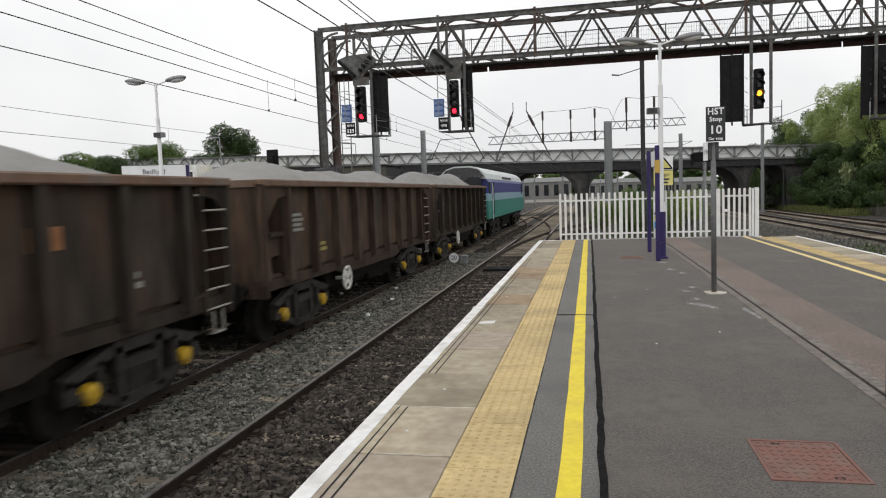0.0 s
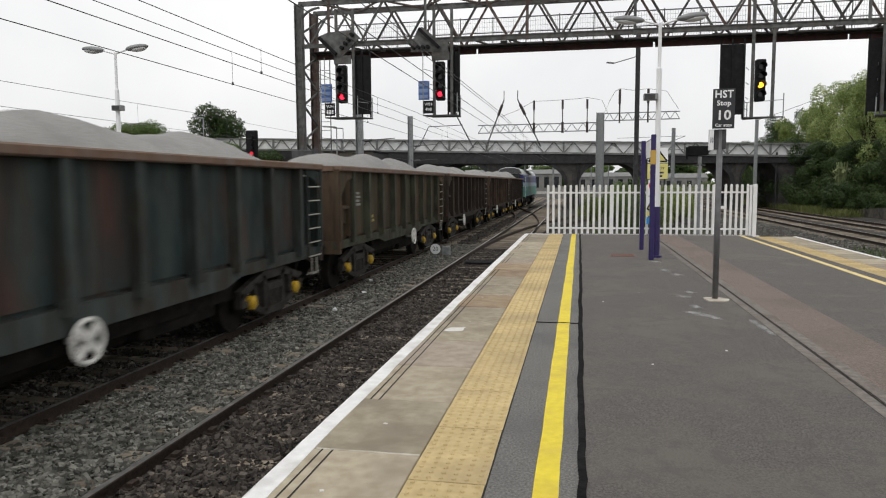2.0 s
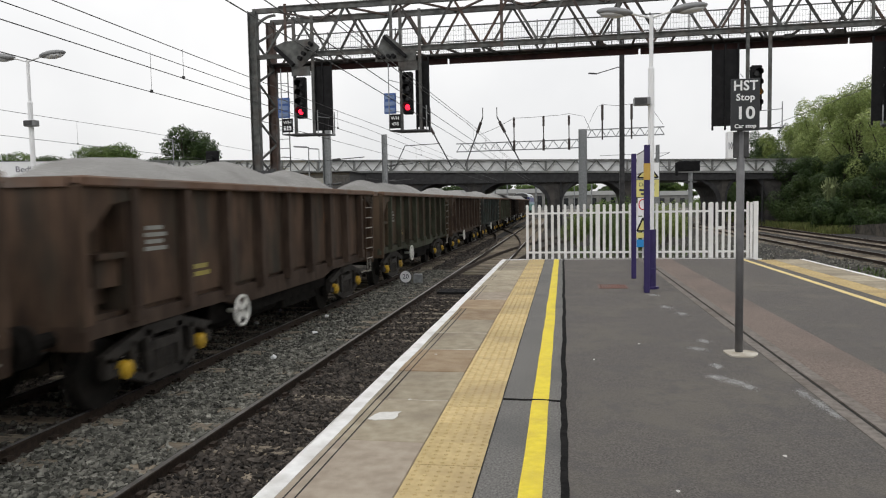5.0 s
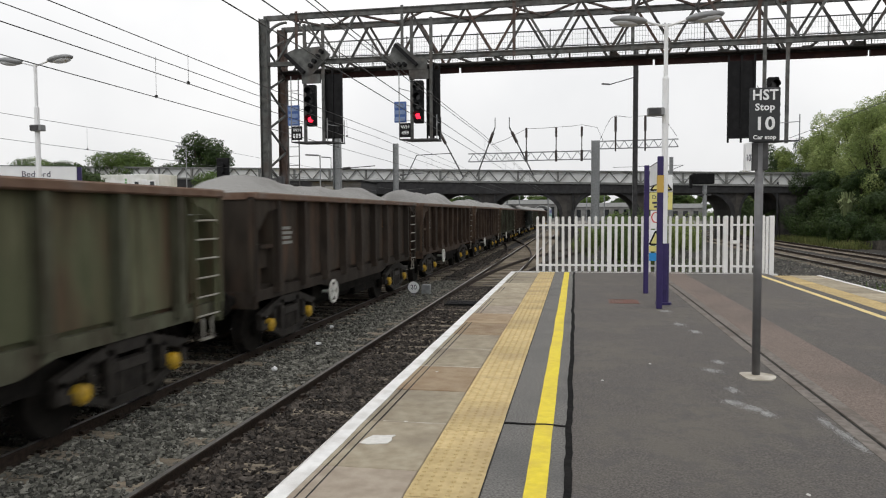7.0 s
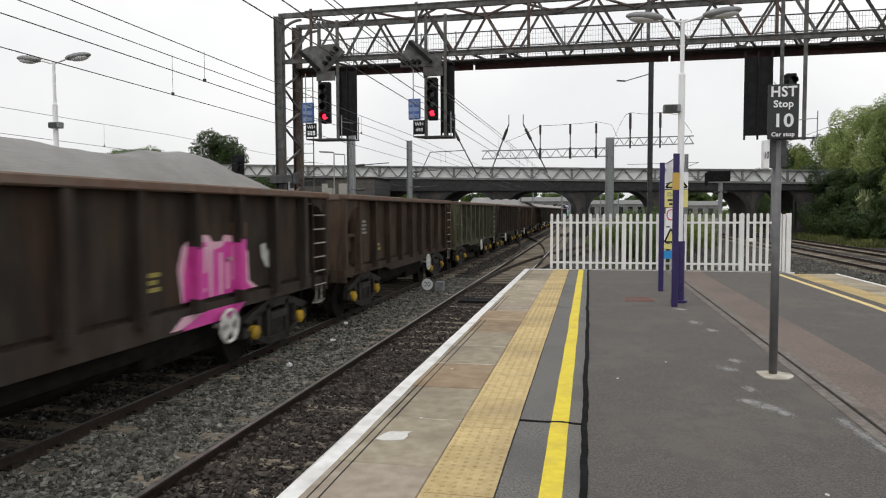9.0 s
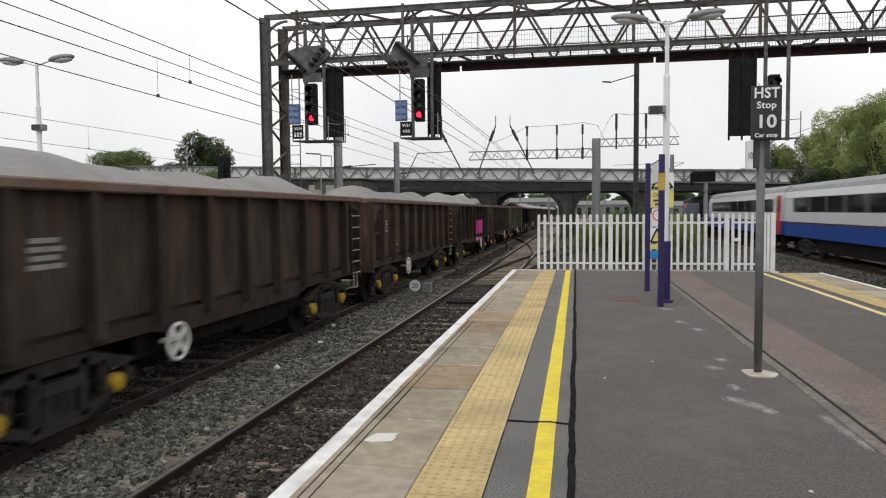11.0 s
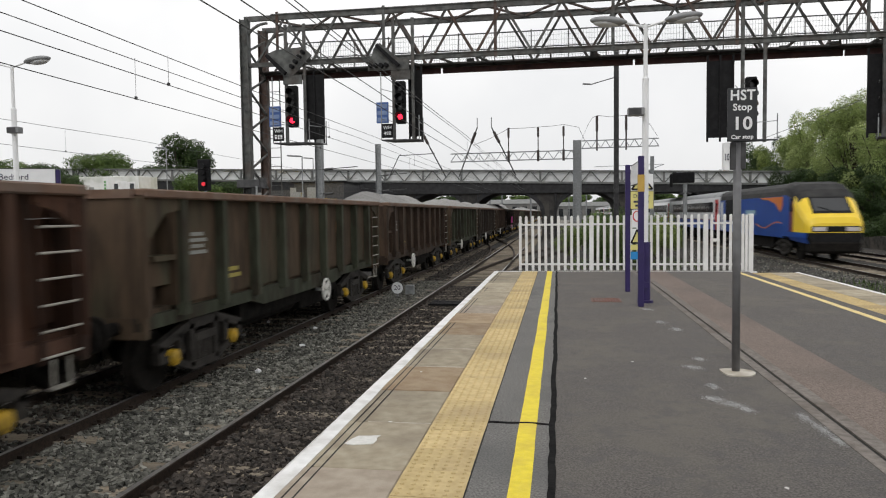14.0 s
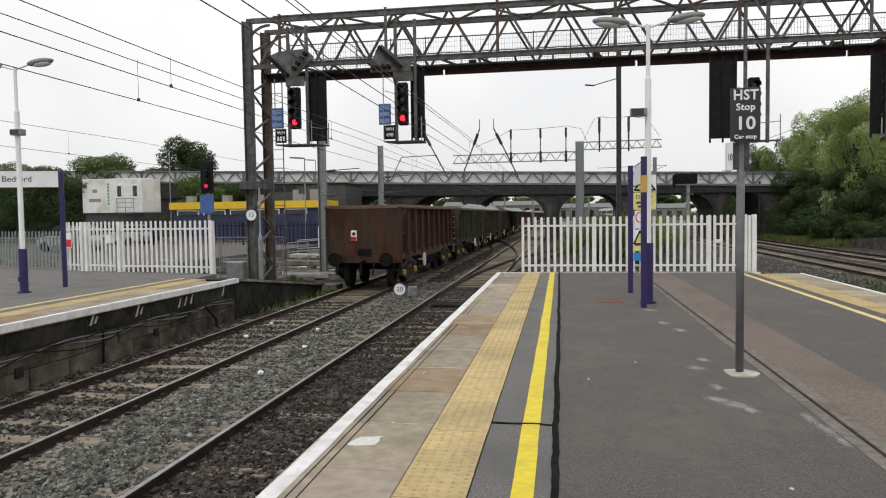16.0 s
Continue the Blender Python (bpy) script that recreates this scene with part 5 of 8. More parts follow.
# service ladder beside the leg
lad = thing("gantry_ladder", "thin steel service ladder beside the gantry leg", "ladder", pose(-7.35, 21.3, -1.08))
for s in (-0.18, 0.18):
    bm = B()
    rod(bm, (s, 0, 0), (s, 0, 7.0), 0.018, 6)
    part("stile", bm, M_GANTRY, lad)
for k in range(22):
    bm = B()
    rod(bm, (-0.18, 0, 0.3 + k * 0.3), (0.18, 0, 0.3 + k * 0.3), 0.011, 5)
    part("rung", bm, M_GANTRY, lad)
speed_sign("round white speed sign fixed to the gantry leg", -8.02, 20.62, 1.62, "15", 0.02, 0.19)
bm = B()
box2(bm, (-0.35, -0.12, -0.13), (0.42, 0.12, 0.13))
box2(bm, (0.42, -0.10, -0.16), (0.56, 0.10, 0.18))
bevel(bm, 0.015)
solid("camera_housing", bm, M_BLACK_GREY, "dark box bracketed to the gantry leg", "housing", pose(-7.98, 20.58, 2.55))
bm = B()
rod(bm, (0, 0, -1.0), (0, 0, 1.0), 0.075, 10)
rod(bm, (0, 0, 1.0), (0, 0, 1.2), 0.075, 10, 0.03)
rod(bm, (0, 0, 1.2), (0, 0, 2.6), 0.035, 8)
solid("cable_post", bm, M_GALV, "grey tapered post at the gantry foot", "post", pose(-7.55, 20.2, -0.15))

# ---- road bridge ----
BY0, BY1 = 68.0, 76.0


def bz(x):
    return -0.025 * (x + 2) - 0.34


bridge = thing("road_bridge", "dark sooty brick road bridge of several arches", "bridge", pose(0, BY0, -1.2))


def bpart(name, bm, material, label="", parent=None):
    return part(name, bm, material, parent or bridge, label, m=pose(0, -BY0, 1.2) if parent is None else None)


ARCH = [(-20.2, -14.4), (-13.0, -7.2), (-6.6, 0.15), (1.5, 7.35), (8.75, 15.7), (16.5, 19.9)]
xs_pier = [-75.0]
for a, b in ARCH:
    xs_pier += [a, b]
xs_pier.append(48.0)
for i in range(0, len(xs_pier), 2):
    bm = B()
    box2(bm, (xs_pier[i], BY0, -1.2), (xs_pier[i + 1], BY1, 1.1))
    bpart("pier", bm, M_BRIDGE)
for a, b in ARCH:
    bm = B()
    n = 14
    cx, rx, z0, rise = (a + b) / 2, (b - a) / 2, 1.1, 2.45
    pts = [(cx - rx * math.cos(math.pi * k / n), z0 + rise * math.sin(math.pi * k / n) ** 0.9 if 0 < k < n else z0) for k in range(n + 1)]
    ia, ib = xs_pier.index(a), xs_pier.index(b)
    xl = (xs_pier[ia - 1] + a) / 2 if ia > 1 else xs_pier[0]
    xr = (xs_pier[ib + 1] + b) / 2 if ib < len(xs_pier) - 2 else xs_pier[-1]
    top = 3.62
    ol = [(xl, 1.1)] + pts + [(xr, 1.1), (xr, top), (xl, top)]
    prism(bm, ol, BY0, BY1)
    bpart("arch", bm, M_BRIDGE)
    bm = B()
    arc_band(bm, pts, [(cx + (x - cx) * 1.09, z + 0.30) for x, z in pts], BY0 - 0.09, BY0 + 0.03)
    bpart("arch_ring", bm, M_BRIDGE_STEEL)
bm = B()
for x0 in np.arange(-76, 48, 4):
    vs = [(x0, 3.50 + bz(x0) * 0.3), (x0 + 4, 3.50 + bz(x0 + 4) * 0.3), (x0 + 4, 4.70 + bz(x0 + 4)), (x0, 4.70 + bz(x0))]
    prism(bm, vs, BY0 - 0.25, BY1 + 0.25)
    bpart("deck_girder", bm, M_BRIDGE_STEEL)
    bm = B()
bm.free()
bm = B()
prism(bm, [(-76, 5.82 + bz(-76)), (48, 5.82 + bz(48)), (48, 5.96 + bz(48)), (-76, 5.96 + bz(-76))], BY0 - 0.35, BY0 - 0.10)
bpart("top_rail", bm, M_PARAPET)
bm = B()
prism(bm, [(-76, 4.68 + bz(-76)), (48, 4.68 + bz(48)), (48, 4.86 + bz(48)), (-76, 4.86 + bz(-76))], BY0 - 0.37, BY0 - 0.10)
bpart("bottom_rail", bm, M_PARAPET)
bm = B()
prism(bm, [(-76, 4.80 + bz(-76)), (48, 4.80 + bz(48)), (48, 5.84 + bz(48)), (-76, 5.84 + bz(-76))], BY0 - 0.09, BY0 - 0.07)
bpart("parapet_sheet", bm, M_PARAPET_PALE, "pale grey sheet behind the parapet truss")
k, x = 0, -64.6
while x < 46:
    bm = B()
    bar(bm, (x, BY0 - 0.22, 4.75 + bz(x)), (x + 0.95, BY0 - 0.22, 5.85 + bz(x)), 0.10, 0.10)
    bar(bm, (x + 0.95, BY0 - 0.22, 5.85 + bz(x)), (x + 1.9, BY0 - 0.22, 4.75 + bz(x)), 0.10, 0.10)
    if k % 2 == 0:
        box2(bm, (x - 0.09, BY0 - 0.3, 4.7 + bz(x)), (x + 0.09, BY0 - 0.12, 5.9 + bz(x)))
    bpart("parapet_truss", bm, M_PARAPET)
    x += 1.9
    k += 1
for x in (-30, -14.9, -6.0, 1.45, 9.6, 19.6):
    bm = B()
    rod(bm, (x, BY0 - 0.12, -1.1), (x, BY0 - 0.12, 4.2), 0.09, 8)
    bpart("downpipe", bm, M_BRIDGE_STEEL)


# ---- masts, booms and wires ----
def mast(label, x, y, h, w, material, z0=-1.1):
    t = thing("catenary_mast", label, "mast", pose(x, y, z0), "overhead line masts")
    bm = B()
    i_beam(bm, 0, 0, 0, h, w, w)
    part("column", bm, material, t)
    bm = B()
    box2(bm, (-0.3, -0.3, 0), (0.3, 0.3, 0.25))
    bevel(bm, 0.03)
    part("footing", bm, M_DRAIN, t, "concrete footing")
    return t


def boom(t, p, q, hgt, material, bays):
    """A triangulated lattice boom from p to q, both in the mast's own space."""
    p, q = Vector(p), Vector(q)
    d = (q - p) / bays
    up = Vector((0, 0, hgt))
    bm = B()
    bar(bm, p, q, 0.07, 0.07)
    bar(bm, p + up, q + up, 0.07, 0.07)
    part("boom_chord", bm, material, t)
    bm = B()
    for k in range(bays):
        a = p + d * k
        bar(bm, a, a + d * 0.5 + up, 0.045, 0.045)
        bar(bm, a + d * 0.5 + up, a + d, 0.045, 0.045)
    part("boom_lattice", bm, material, t)


m1 = mast("tall dark steel overhead line mast behind the fence", 3.76, 26.0, 8.6, 0.17, M_BLACK_GREY)
bm = B()
bar(bm, (0, 0, 7.5), (-0.9, -0.1, 7.25), 0.03, 0.03)
bar(bm, (-0.9, -0.1, 7.25), (-1.2, -0.1, 7.28), 0.05, 0.05)
part("stay_arm", bm, M_WIRE, m1)
m2 = mast("pale grey steel mast carrying a lattice boom over the tracks", 2.95, 48.0, 7.45, 0.55, M_GALV)
boom(m2, (0, 0, 6.22), (-8.6, 0, 6.18), 0.55, M_GALV, 11)
boom(m2, (0.3, 0, 6.88), (5.3, 0, 6.92), 0.5, M_GALV, 8)
for dx in (1.3, 3.2):
    bm = B()
    rod(bm, (dx, 0, 6.7), (dx, 0, 8.0), 0.055, 8)
    rod(bm, (dx, 0, 8.0), (dx, 0, 9.0), 0.085, 8)
    part("insulator", bm, M_INSUL, m2)
bm = B()
tube(bm, [(-7.0, 0, 7.3), (-5.9, 0, 7.7), (-4.6, 0, 8.35), (-3.5, 0, 8.36), (-2.6, 0, 8.40), (-1.6, 0, 8.44), (-0.9, 0, 8.52), (0.1, 0, 8.3), (0.5, 0, 7.4)], 0.014)
part("jumper_wire", bm, M_WIRE, m2)
bm = B()
tube(bm, [(0.3, 0, 7.5), (0.7, 0, 8.4), (1.0, 0, 8.9), (1.3, 0, 9.05), (2.2, 0, 8.92), (3.2, 0, 9.0), (4.4, 0, 8.8), (5.2, 0, 7.6)], 0.014)
part("jumper_wire", bm, M_WIRE, m2)
for xa, za, xb, zb in ((-7.76, 7.43, -5.97, 4.05), (-3.76, 7.37, -5.04, 4.06), (-2.79, 7.37, -1.15, 4.06)):
    bm = B()
    rod(bm, (xa - 2.95, -0.2, za + 1.1), (xb - 2.95, -0.2, zb + 1.1), 0.045, 6)
    rod(bm, (xa - 2.95, -0.2, za + 1.1), (xa - 2.95, -0.2, za + 1.75), 0.03, 6)
    part("strut", bm, M_WIRE, m2)
    bm = B()
    rod(bm, (xa - 2.95 + (xb - xa) * 0.1, -0.2, za + 1.1 + (zb - za) * 0.1), (xa - 2.95 + (xb - xa) * 0.32, -0.2, za + 1.1 + (zb - za) * 0.32), 0.10, 8)
    part("insulator", bm, M_INSUL, m2)
bm = B()
bar(bm, (-12.2, -0.2, 6.7), (-9.7, -0.2, 6.78), 0.05, 0.05)
bar(bm, (-12.2, -0.2, 6.7), (-12.9, -0.2, 5.3), 0.05, 0.05)
part("bracket", bm, M_WIRE, m2)
for dx in (-4.6, -2.6, -0.9):
    bm = B()
    rod(bm, (dx, 0, 6.1), (dx, 0, 7.75), 0.04, 6)
    rod(bm, (dx, 0, 7.75), (dx, 0, 8.4), 0.075, 8)
    rod(bm, (dx, 0, 6.1), (dx, 0, 6.85), 0.085, 8)
    part("insulator", bm, M_INSUL, m2)
m3 = mast("slender grey overhead line mast beyond the gantry", -8.75, 40.0, 6.75, 0.28, M_GALV)
m4 = mast("grey overhead line mast behind the first signal", -8.55, 29.0, 7.9, 0.30, M_GALV)
for mm, zz in ((m4, 4.6), (m4, 3.55), (m3, 4.9), (m3, 4.0)):
    bm = B()
    bar(bm, (0, 0, zz), (1.7, 0, zz + 0.1), 0.035, 0.035)
    rod(bm, (0.25, 0, zz), (0.6, 0, zz + 0.03), 0.055, 8)
    part("cantilever", bm, M_WIRE, mm)
m5 = mast("grey mast beyond the bridge", -2.5, 110.0, 8.5, 0.25, M_GALV)
m6 = mast("grey overhead line mast beside the fast lines", 9.6, 62.0, 7.3, 0.3, M_GALV)
bm = B()
bar(bm, (-2.6, 0, 5.2), (1.0, 0, 6.6), 0.05, 0.05)
bar(bm, (1.0, 0, 6.6), (-4.8, 0, 6.5), 0.04, 0.04)
bar(bm, (-1.8, 0, 5.5), (5.0, 0, 5.3), 0.06, 0.06)
part("cantilever", bm, M_GALV, m6)

# bracket light masts far along
for x, y, h in ((-15.3, 45.0, 6.6), (-34.0, 60, 9.0), (-22, 66, 8.2)):
    t = thing("yard_lamp", "slim grey lamp standard far along the line", "lamp post", pose(x, y, -1.1), "far lamp standards")
    bm = B()
    rod(bm, (0, 0, 0), (0, 0, h), 0.06, 8, 0.04)
    part("column", bm, M_GALV, t)
    bm = B()
    box(bm, (-0.55, 0, h + 0.02), (0.95, 0.28, 0.10), Matrix.Rotation(radians(4), 4, "Y"))
    bevel(bm, 0.03)
    part("lamp_head", bm, M_LAMP_GREY, t)


def span(y0, y1, sag, x0, z0, x1, z1, n=16):
    return [(x0 + (x1 - x0) * k / n, y0 + (y1 - y0) * k / n, z0 + (z1 - z0) * k / n - 4 * sag * (k / n) * (1 - k / n)) for k in range(n + 1)]


def wires(label, x, zc, zm, drops, r=0.0075, y0=-12.0, y1=67.9):
    """Contact and catenary wire along one track, with droppers."""
    t = thing("overhead_line", label, "overhead wire", pose(x, y1, 0), "overhead lines")
    for z, sag in ((zc, 0.0), (zm, 0.10)):
        bm = B()
        pts = [(0, a - y1, b) for _, a, b in span(y0, 24, sag, 0, z, 0, z, 8)] + [(0, a - y1, b) for _, a, b in span(24, y1, sag, 0, z, 0, z, 8)][1:]
        tube(bm, pts, r)
        part("wire", bm, M_WIRE, t)
    for y in drops:
        bm = B()
        rod(bm, (0, y - y1, zc), (0, y - y1, zm - 0.06), 0.004, 4)
        box(bm, (0, y - y1, zc + 0.015), (0.03, 0.05, 0.05))
        part("dropper", bm, M_WIRE, t)


wires("contact and catenary wires over the middle track", -4.65, 3.70, 4.245, (10.35, 18.6, 30.5, 38, 46, 55))
wires("contact and catenary wires beside the opposite platform", -5.40, 3.545, 4.29, (10.6, 20.0, 33, 41, 50, 58))
wires("contact and catenary wires over the platform track", -1.70, 3.60, 4.33, (26, 34, 42, 52))
wires("second pair of wires over the platform track", -1.47, 3.70, 4.23, (28, 36, 44, 54))
wires("contact and catenary wires over the far siding", -14.2, 3.70, 4.48, (20.4, 27, 35, 45, 56))
m7 = mast("grey overhead line mast between the fast lines", 15.95, 60.0, 7.75, 0.24, M_GALV)
cable("feeder_wire", span(22.2, 60, 0.12, 14.1, 6.22, 15.95, 6.55), 0.014, M_WIRE, "thin wire from the gantry to a mast by the trees", "overhead wire")


# ---- freight train ----
WL, PITCH, HW = 11.9, 13.0, 1.34
RIB_Y = [0.98 + k * 1.225 for k in range(9)]


def bogie(parent, y, wheel_r=0.43, base=0.9, cap=M_YELLOW):
    bg = B()
    box2(bg, (-0.95, -0.25, 0.55), (0.95, 0.25, 0.80))
    bo = part("bogie", bg, M_UNDER, parent, m=pose(0, y, 0))
    for s in (-1, 1):
        bm = B()
        xf = s * 1.12
        for (ya, za), (yb, zb), hh in (((-1.25, 0.66), (-0.42, 0.88), 0.13), ((-0.45, 0.88), (0.45, 0.88), 0.15), ((0.42, 0.88), (1.25, 0.66), 0.13),
                                       ((-1.10, 0.50), (-0.40, 0.26), 0.10), ((-0.42, 0.25), (0.42, 0.25), 0.12), ((0.40, 0.26), (1.10, 0.50), 0.10),
                                       ((-0.36, 0.25), (-0.36, 0.88), 0.11), ((0.36, 0.25), (0.36, 0.88), 0.11),
                                       ((-1.18, 0.44), (-1.18, 0.68), 0.14), ((1.18, 0.44), (1.18, 0.68), 0.14), ((-0.70, 0.44), (-0.70, 0.80), 0.10), ((0.70, 0.44), (0.70, 0.80), 0.10)):
            plate_bar = Vector((0, yb - ya, zb - za))
            n_ = Vector((0, -plate_bar.z, plate_bar.y)).normalized() * hh / 2
            plate(bm, [(ya - n_.y, za - n_.z), (yb - n_.y, zb - n_.z), (yb + n_.y, zb + n_.z), (ya + n_.y, za + n_.z)], xf - 0.055, xf + 0.055)
        for q in (-0.16, 0.0, 0.16):
            rod(bm, (xf, q, 0.30), (xf, q, 0.62), 0.065, 8)
        box2(bm, (xf - 0.07, -0.30, 0.60), (xf + 0.07, 0.30, 0.72))
        part("side_frame", bm, M_BOGIE, bo)
        for a in (-base, base):
            bm = B()
            rod(bm, (s * 0.70, a, wheel_r), (s * 0.84, a, wheel_r), wheel_r, 24)
            rod(bm, (s * 0.66, a, wheel_r), (s * 0.70, a, wheel_r), wheel_r + 0.03, 24)
            rod(bm, (s * 0.84, a, wheel_r), (s * 0.90, a, wheel_r), 0.13, 12)
            part("wheel", bm, M_WHEEL, bo)
            bm = B()
            rod(bm, (s * 1.12, a, wheel_r + 0.06), (s * 1.22, a, wheel_r + 0.06), 0.115, 14)
            rod(bm, (s * 1.22, a, wheel_r + 0.06), (s * 1.25, a, wheel_r + 0.06), 0.095, 14, 0.06)
            part("axle_cap", bm, cap, bo, "dirty yellow axle cap")
    return bo


def heap(seed):
    """A load of gravel with two or three rounded heaps."""
    r = random.Random(seed)
    nx, ny = 13, 56
    hgt = 0.08 * (seed % 4)
    peaks = [(r.uniform(-0.15, 0.15), p + r.uniform(-0.5, 0.5), r.uniform(0.38, 0.62), r.uniform(1.3, 1.9)) for p in (2.2, 5.6, 9.0)]
    bm = B()
    vs = []
    for j in range(ny):
        for i in range(nx):
            x, y = -1.12 + 2.24 * i / (nx - 1), 0.12 + (WL - 0.24) * j / (ny - 1)
            ends = min(1.0, max(0.0, (y - 0.1) / 1.3), max(0.0, (WL - 0.1 - y) / 1.3))
            z = 2.58 + ends ** 0.8 * (1 - abs(x / 1.14) ** 1.7) * (0.26 + hgt)
            for px, py, ph, pw in peaks:
                z += 0.55 * ph * math.exp(-((x - px) / 0.8) ** 2 - ((y - py) / pw) ** 2)
            z += 0.05 * noise.noise((x * 1.5 + seed, y * 1.5, 0)) + 0.022 * noise.noise((x * 7, y * 7, seed)) + r.uniform(-0.008, 0.008)
            vs.append(bm.verts.new((x, y, z)))
    for j in range(ny - 1):
        for i in range(nx - 1):
            bm.faces.new((vs[j * nx + i], vs[j * nx + i + 1], vs[(j + 1) * nx + i + 1], vs[(j + 1) * nx + i]))
    return mesh_of(bm, "gravel_load", M_GRAVEL, True)


HEAPS = [heap(s) for s in (1, 2, 3, 5)]
LOW_HEAP = HEAPS[0].copy()
for v in LOW_HEAP.vertices:
    v.co.z = 2.45 + (v.co.z - 2.58) * 0.45


def wagon(label, paint, load, wheel_at, marks=()):
    w = thing("freight_wagon", label, "freight wagon", pose(TRAIN_X, -250, RAIL_Z), "gravel wagons of the freight train")
    # tub: sides between the ribs, set-in corners, end walls, floor
    for s in (-1, 1):
        for name, a, b in (("side_sheet", (s * (HW - 0.155), 0.90, 1.22), (s * (HW - 0.20), WL - 0.78, 2.72)),
                           ("corner_sheet", (s * (HW - 0.42), 0.09, 1.30), (s * (HW - 0.46), 0.88, 2.72)),
                           ("corner_sheet", (s * (HW - 0.40), WL - 0.77, 1.30), (s * (HW - 0.44), WL - 0.09, 2.72)),
                           ("bulkhead", (s * (HW - 0.46), 0.88, 1.22), (s * (HW - 0.10), 0.93, 2.72)),
                           ("bulkhead", (s * (HW - 0.46), WL - 0.82, 1.22), (s * (HW - 0.10), WL - 0.77, 2.72))):
            bm = B()
            box2(bm, a, b)
            part(name, bm, paint, w)
    bm = B()
    box2(bm, (-HW + 0.21, 0.1, 1.15), (HW - 0.21, WL - 0.1, 1.22))
    part("tub_floor", bm, paint, w)
    for y0, y1 in ((0.0, 0.09), (WL - 0.09, WL)):
        bm = B()
        box2(bm, (-HW + 0.02, y0, 1.16), (HW - 0.02, y1, 2.74))
        ew = part("end_wall", bm, paint, w)
        out = y0 - 0.03 if y0 == 0 else y1
        bm = B()
        box2(bm, (-HW + 0.04, y0 + 0.002, 0.88), (HW - 0.04, y1 - 0.002, 1.158))
        part("headstock", bm, paint, ew)
        for xx in (-HW + 0.05, HW - 0.13):
            bm = B()
            box2(bm, (xx, out, 1.10), (xx + 0.08, out + 0.03, 2.70))
            part("corner_post", bm, paint, ew)
        bm = B()
        box2(bm, (-0.2, out, 1.12), (0.25, out + 0.02, 1.36))
        part("draw_plate", bm, M_UNDER, ew)
    for s in (-1, 1):
        for y in RIB_Y:
            bm = B()
            plate(bm, [(y - 0.065, 1.22), (y + 0.065, 1.22), (y + 0.065, 2.72), (y - 0.065, 2.72)], s * (HW - 0.154), s * (HW + 0.0))
            plate(bm, [(y - 0.10, 1.08), (y + 0.10, 1.08), (y + 0.07, 1.26), (y - 0.07, 1.26)], s * (HW - 0.14), s * (HW + 0.015))
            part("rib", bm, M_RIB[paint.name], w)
        # corner gussets and lockers at the rear end
        bm = B()
        plate(bm, [(0.09, 2.72), (0.90, 2.72), (0.90, 2.55), (0.55, 2.50), (0.22, 2.22), (0.09, 2.15)], s * (HW - 0.08), s * (HW - 0.04))
        part("corner_gusset", bm, paint, w)
        bm = B()
        plate(bm, [(0.09, 1.16), (0.20, 1.16), (0.20, 1.55), (0.09, 1.6)], s * (HW - 0.08), s * (HW - 0.04))
        part("corner_post", bm, paint, w)
        bm = B()
        box2(bm, (s * (HW - 0.42), 0.35, 1.86), (s * (HW - 0.10), 0.87, 1.93))
        part("shelf", bm, paint, w)
        bm = B()
        box2(bm, (s * (HW - 0.42), 0.40, 1.52), (s * (HW - 0.20), 0.86, 1.855))
        part("locker", bm, paint, w)
        bm = B()
        plate(bm, [(WL - 0.09, 2.72), (WL - 0.78, 2.72), (WL - 0.78, 2.60), (WL - 0.4, 2.52), (WL - 0.09, 2.30)], s * (HW - 0.08), s * (HW - 0.04))
        part("corner_gusset", bm, paint, w)
        # ladder at the front end
        ld = B()
        for yy in (WL - 0.74, WL - 0.20):
            box2(ld, (s * (HW - 0.06), yy - 0.02, 0.95), (s * (HW - 0.02), yy + 0.02, 2.62))
        la = part("ladder", ld, paint, w)
        for k in range(6):
            bm = B()
            rod(bm, (s * (HW - 0.02), WL - 0.74, 1.02 + k * 0.27), (s * (HW - 0.02), WL - 0.16, 1.02 + k * 0.27), 0.014, 6)
            part("rung", bm, M_RUNG, la, "worn pale rung")
        bm = B()
        for yy in (WL - 0.585, WL - 0.335):
            box2(bm, (s * (HW - 0.05), yy - 0.012, 0.67), (s * (HW - 0.025), yy + 0.012, 0.98))
        box2(bm, (s * (HW - 0.10), WL - 0.60, 0.66), (s * (HW - 0.02), WL - 0.32, 0.685))
        part("step", bm, M_RUNG, w, "pale foot step")
        # solebar
        bm = B()
        plate(bm, [(0.0, 1.16), (WL, 1.16), (WL, 0.98), (WL - 0.9, 0.98), (WL - 3.4, 0.98), (WL - 3.9, 0.86), (3.8, 0.86), (3.3, 0.98), (0.0, 0.98)], s * (HW - 0.22), s * (HW - 0.10))
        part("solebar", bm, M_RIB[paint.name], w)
        bm = B()
        box2(bm, (s * (HW - 0.16), 0.0, 2.70), (s * (HW + 0.03), WL, 2.82))
        bevel(bm, 0.02)
        part("top_rail", bm, M_RIM, w, "worn rusty top rail")
    for y0 in (-0.03, WL - 0.10):
        bm = B()
        box2(bm, (-HW + 0.16, y0, 2.70), (HW - 0.16, y0 + 0.13, 2.815))
        part("end_rail", bm, M_RIM, w)
    bm = B()
    box2(bm, (-0.30, 0.2, 0.80), (0.30, WL - 0.2, 1.15))
    box2(bm, (-1.0, 4.6, 0.55), (-0.35, 5.6, 0.95))
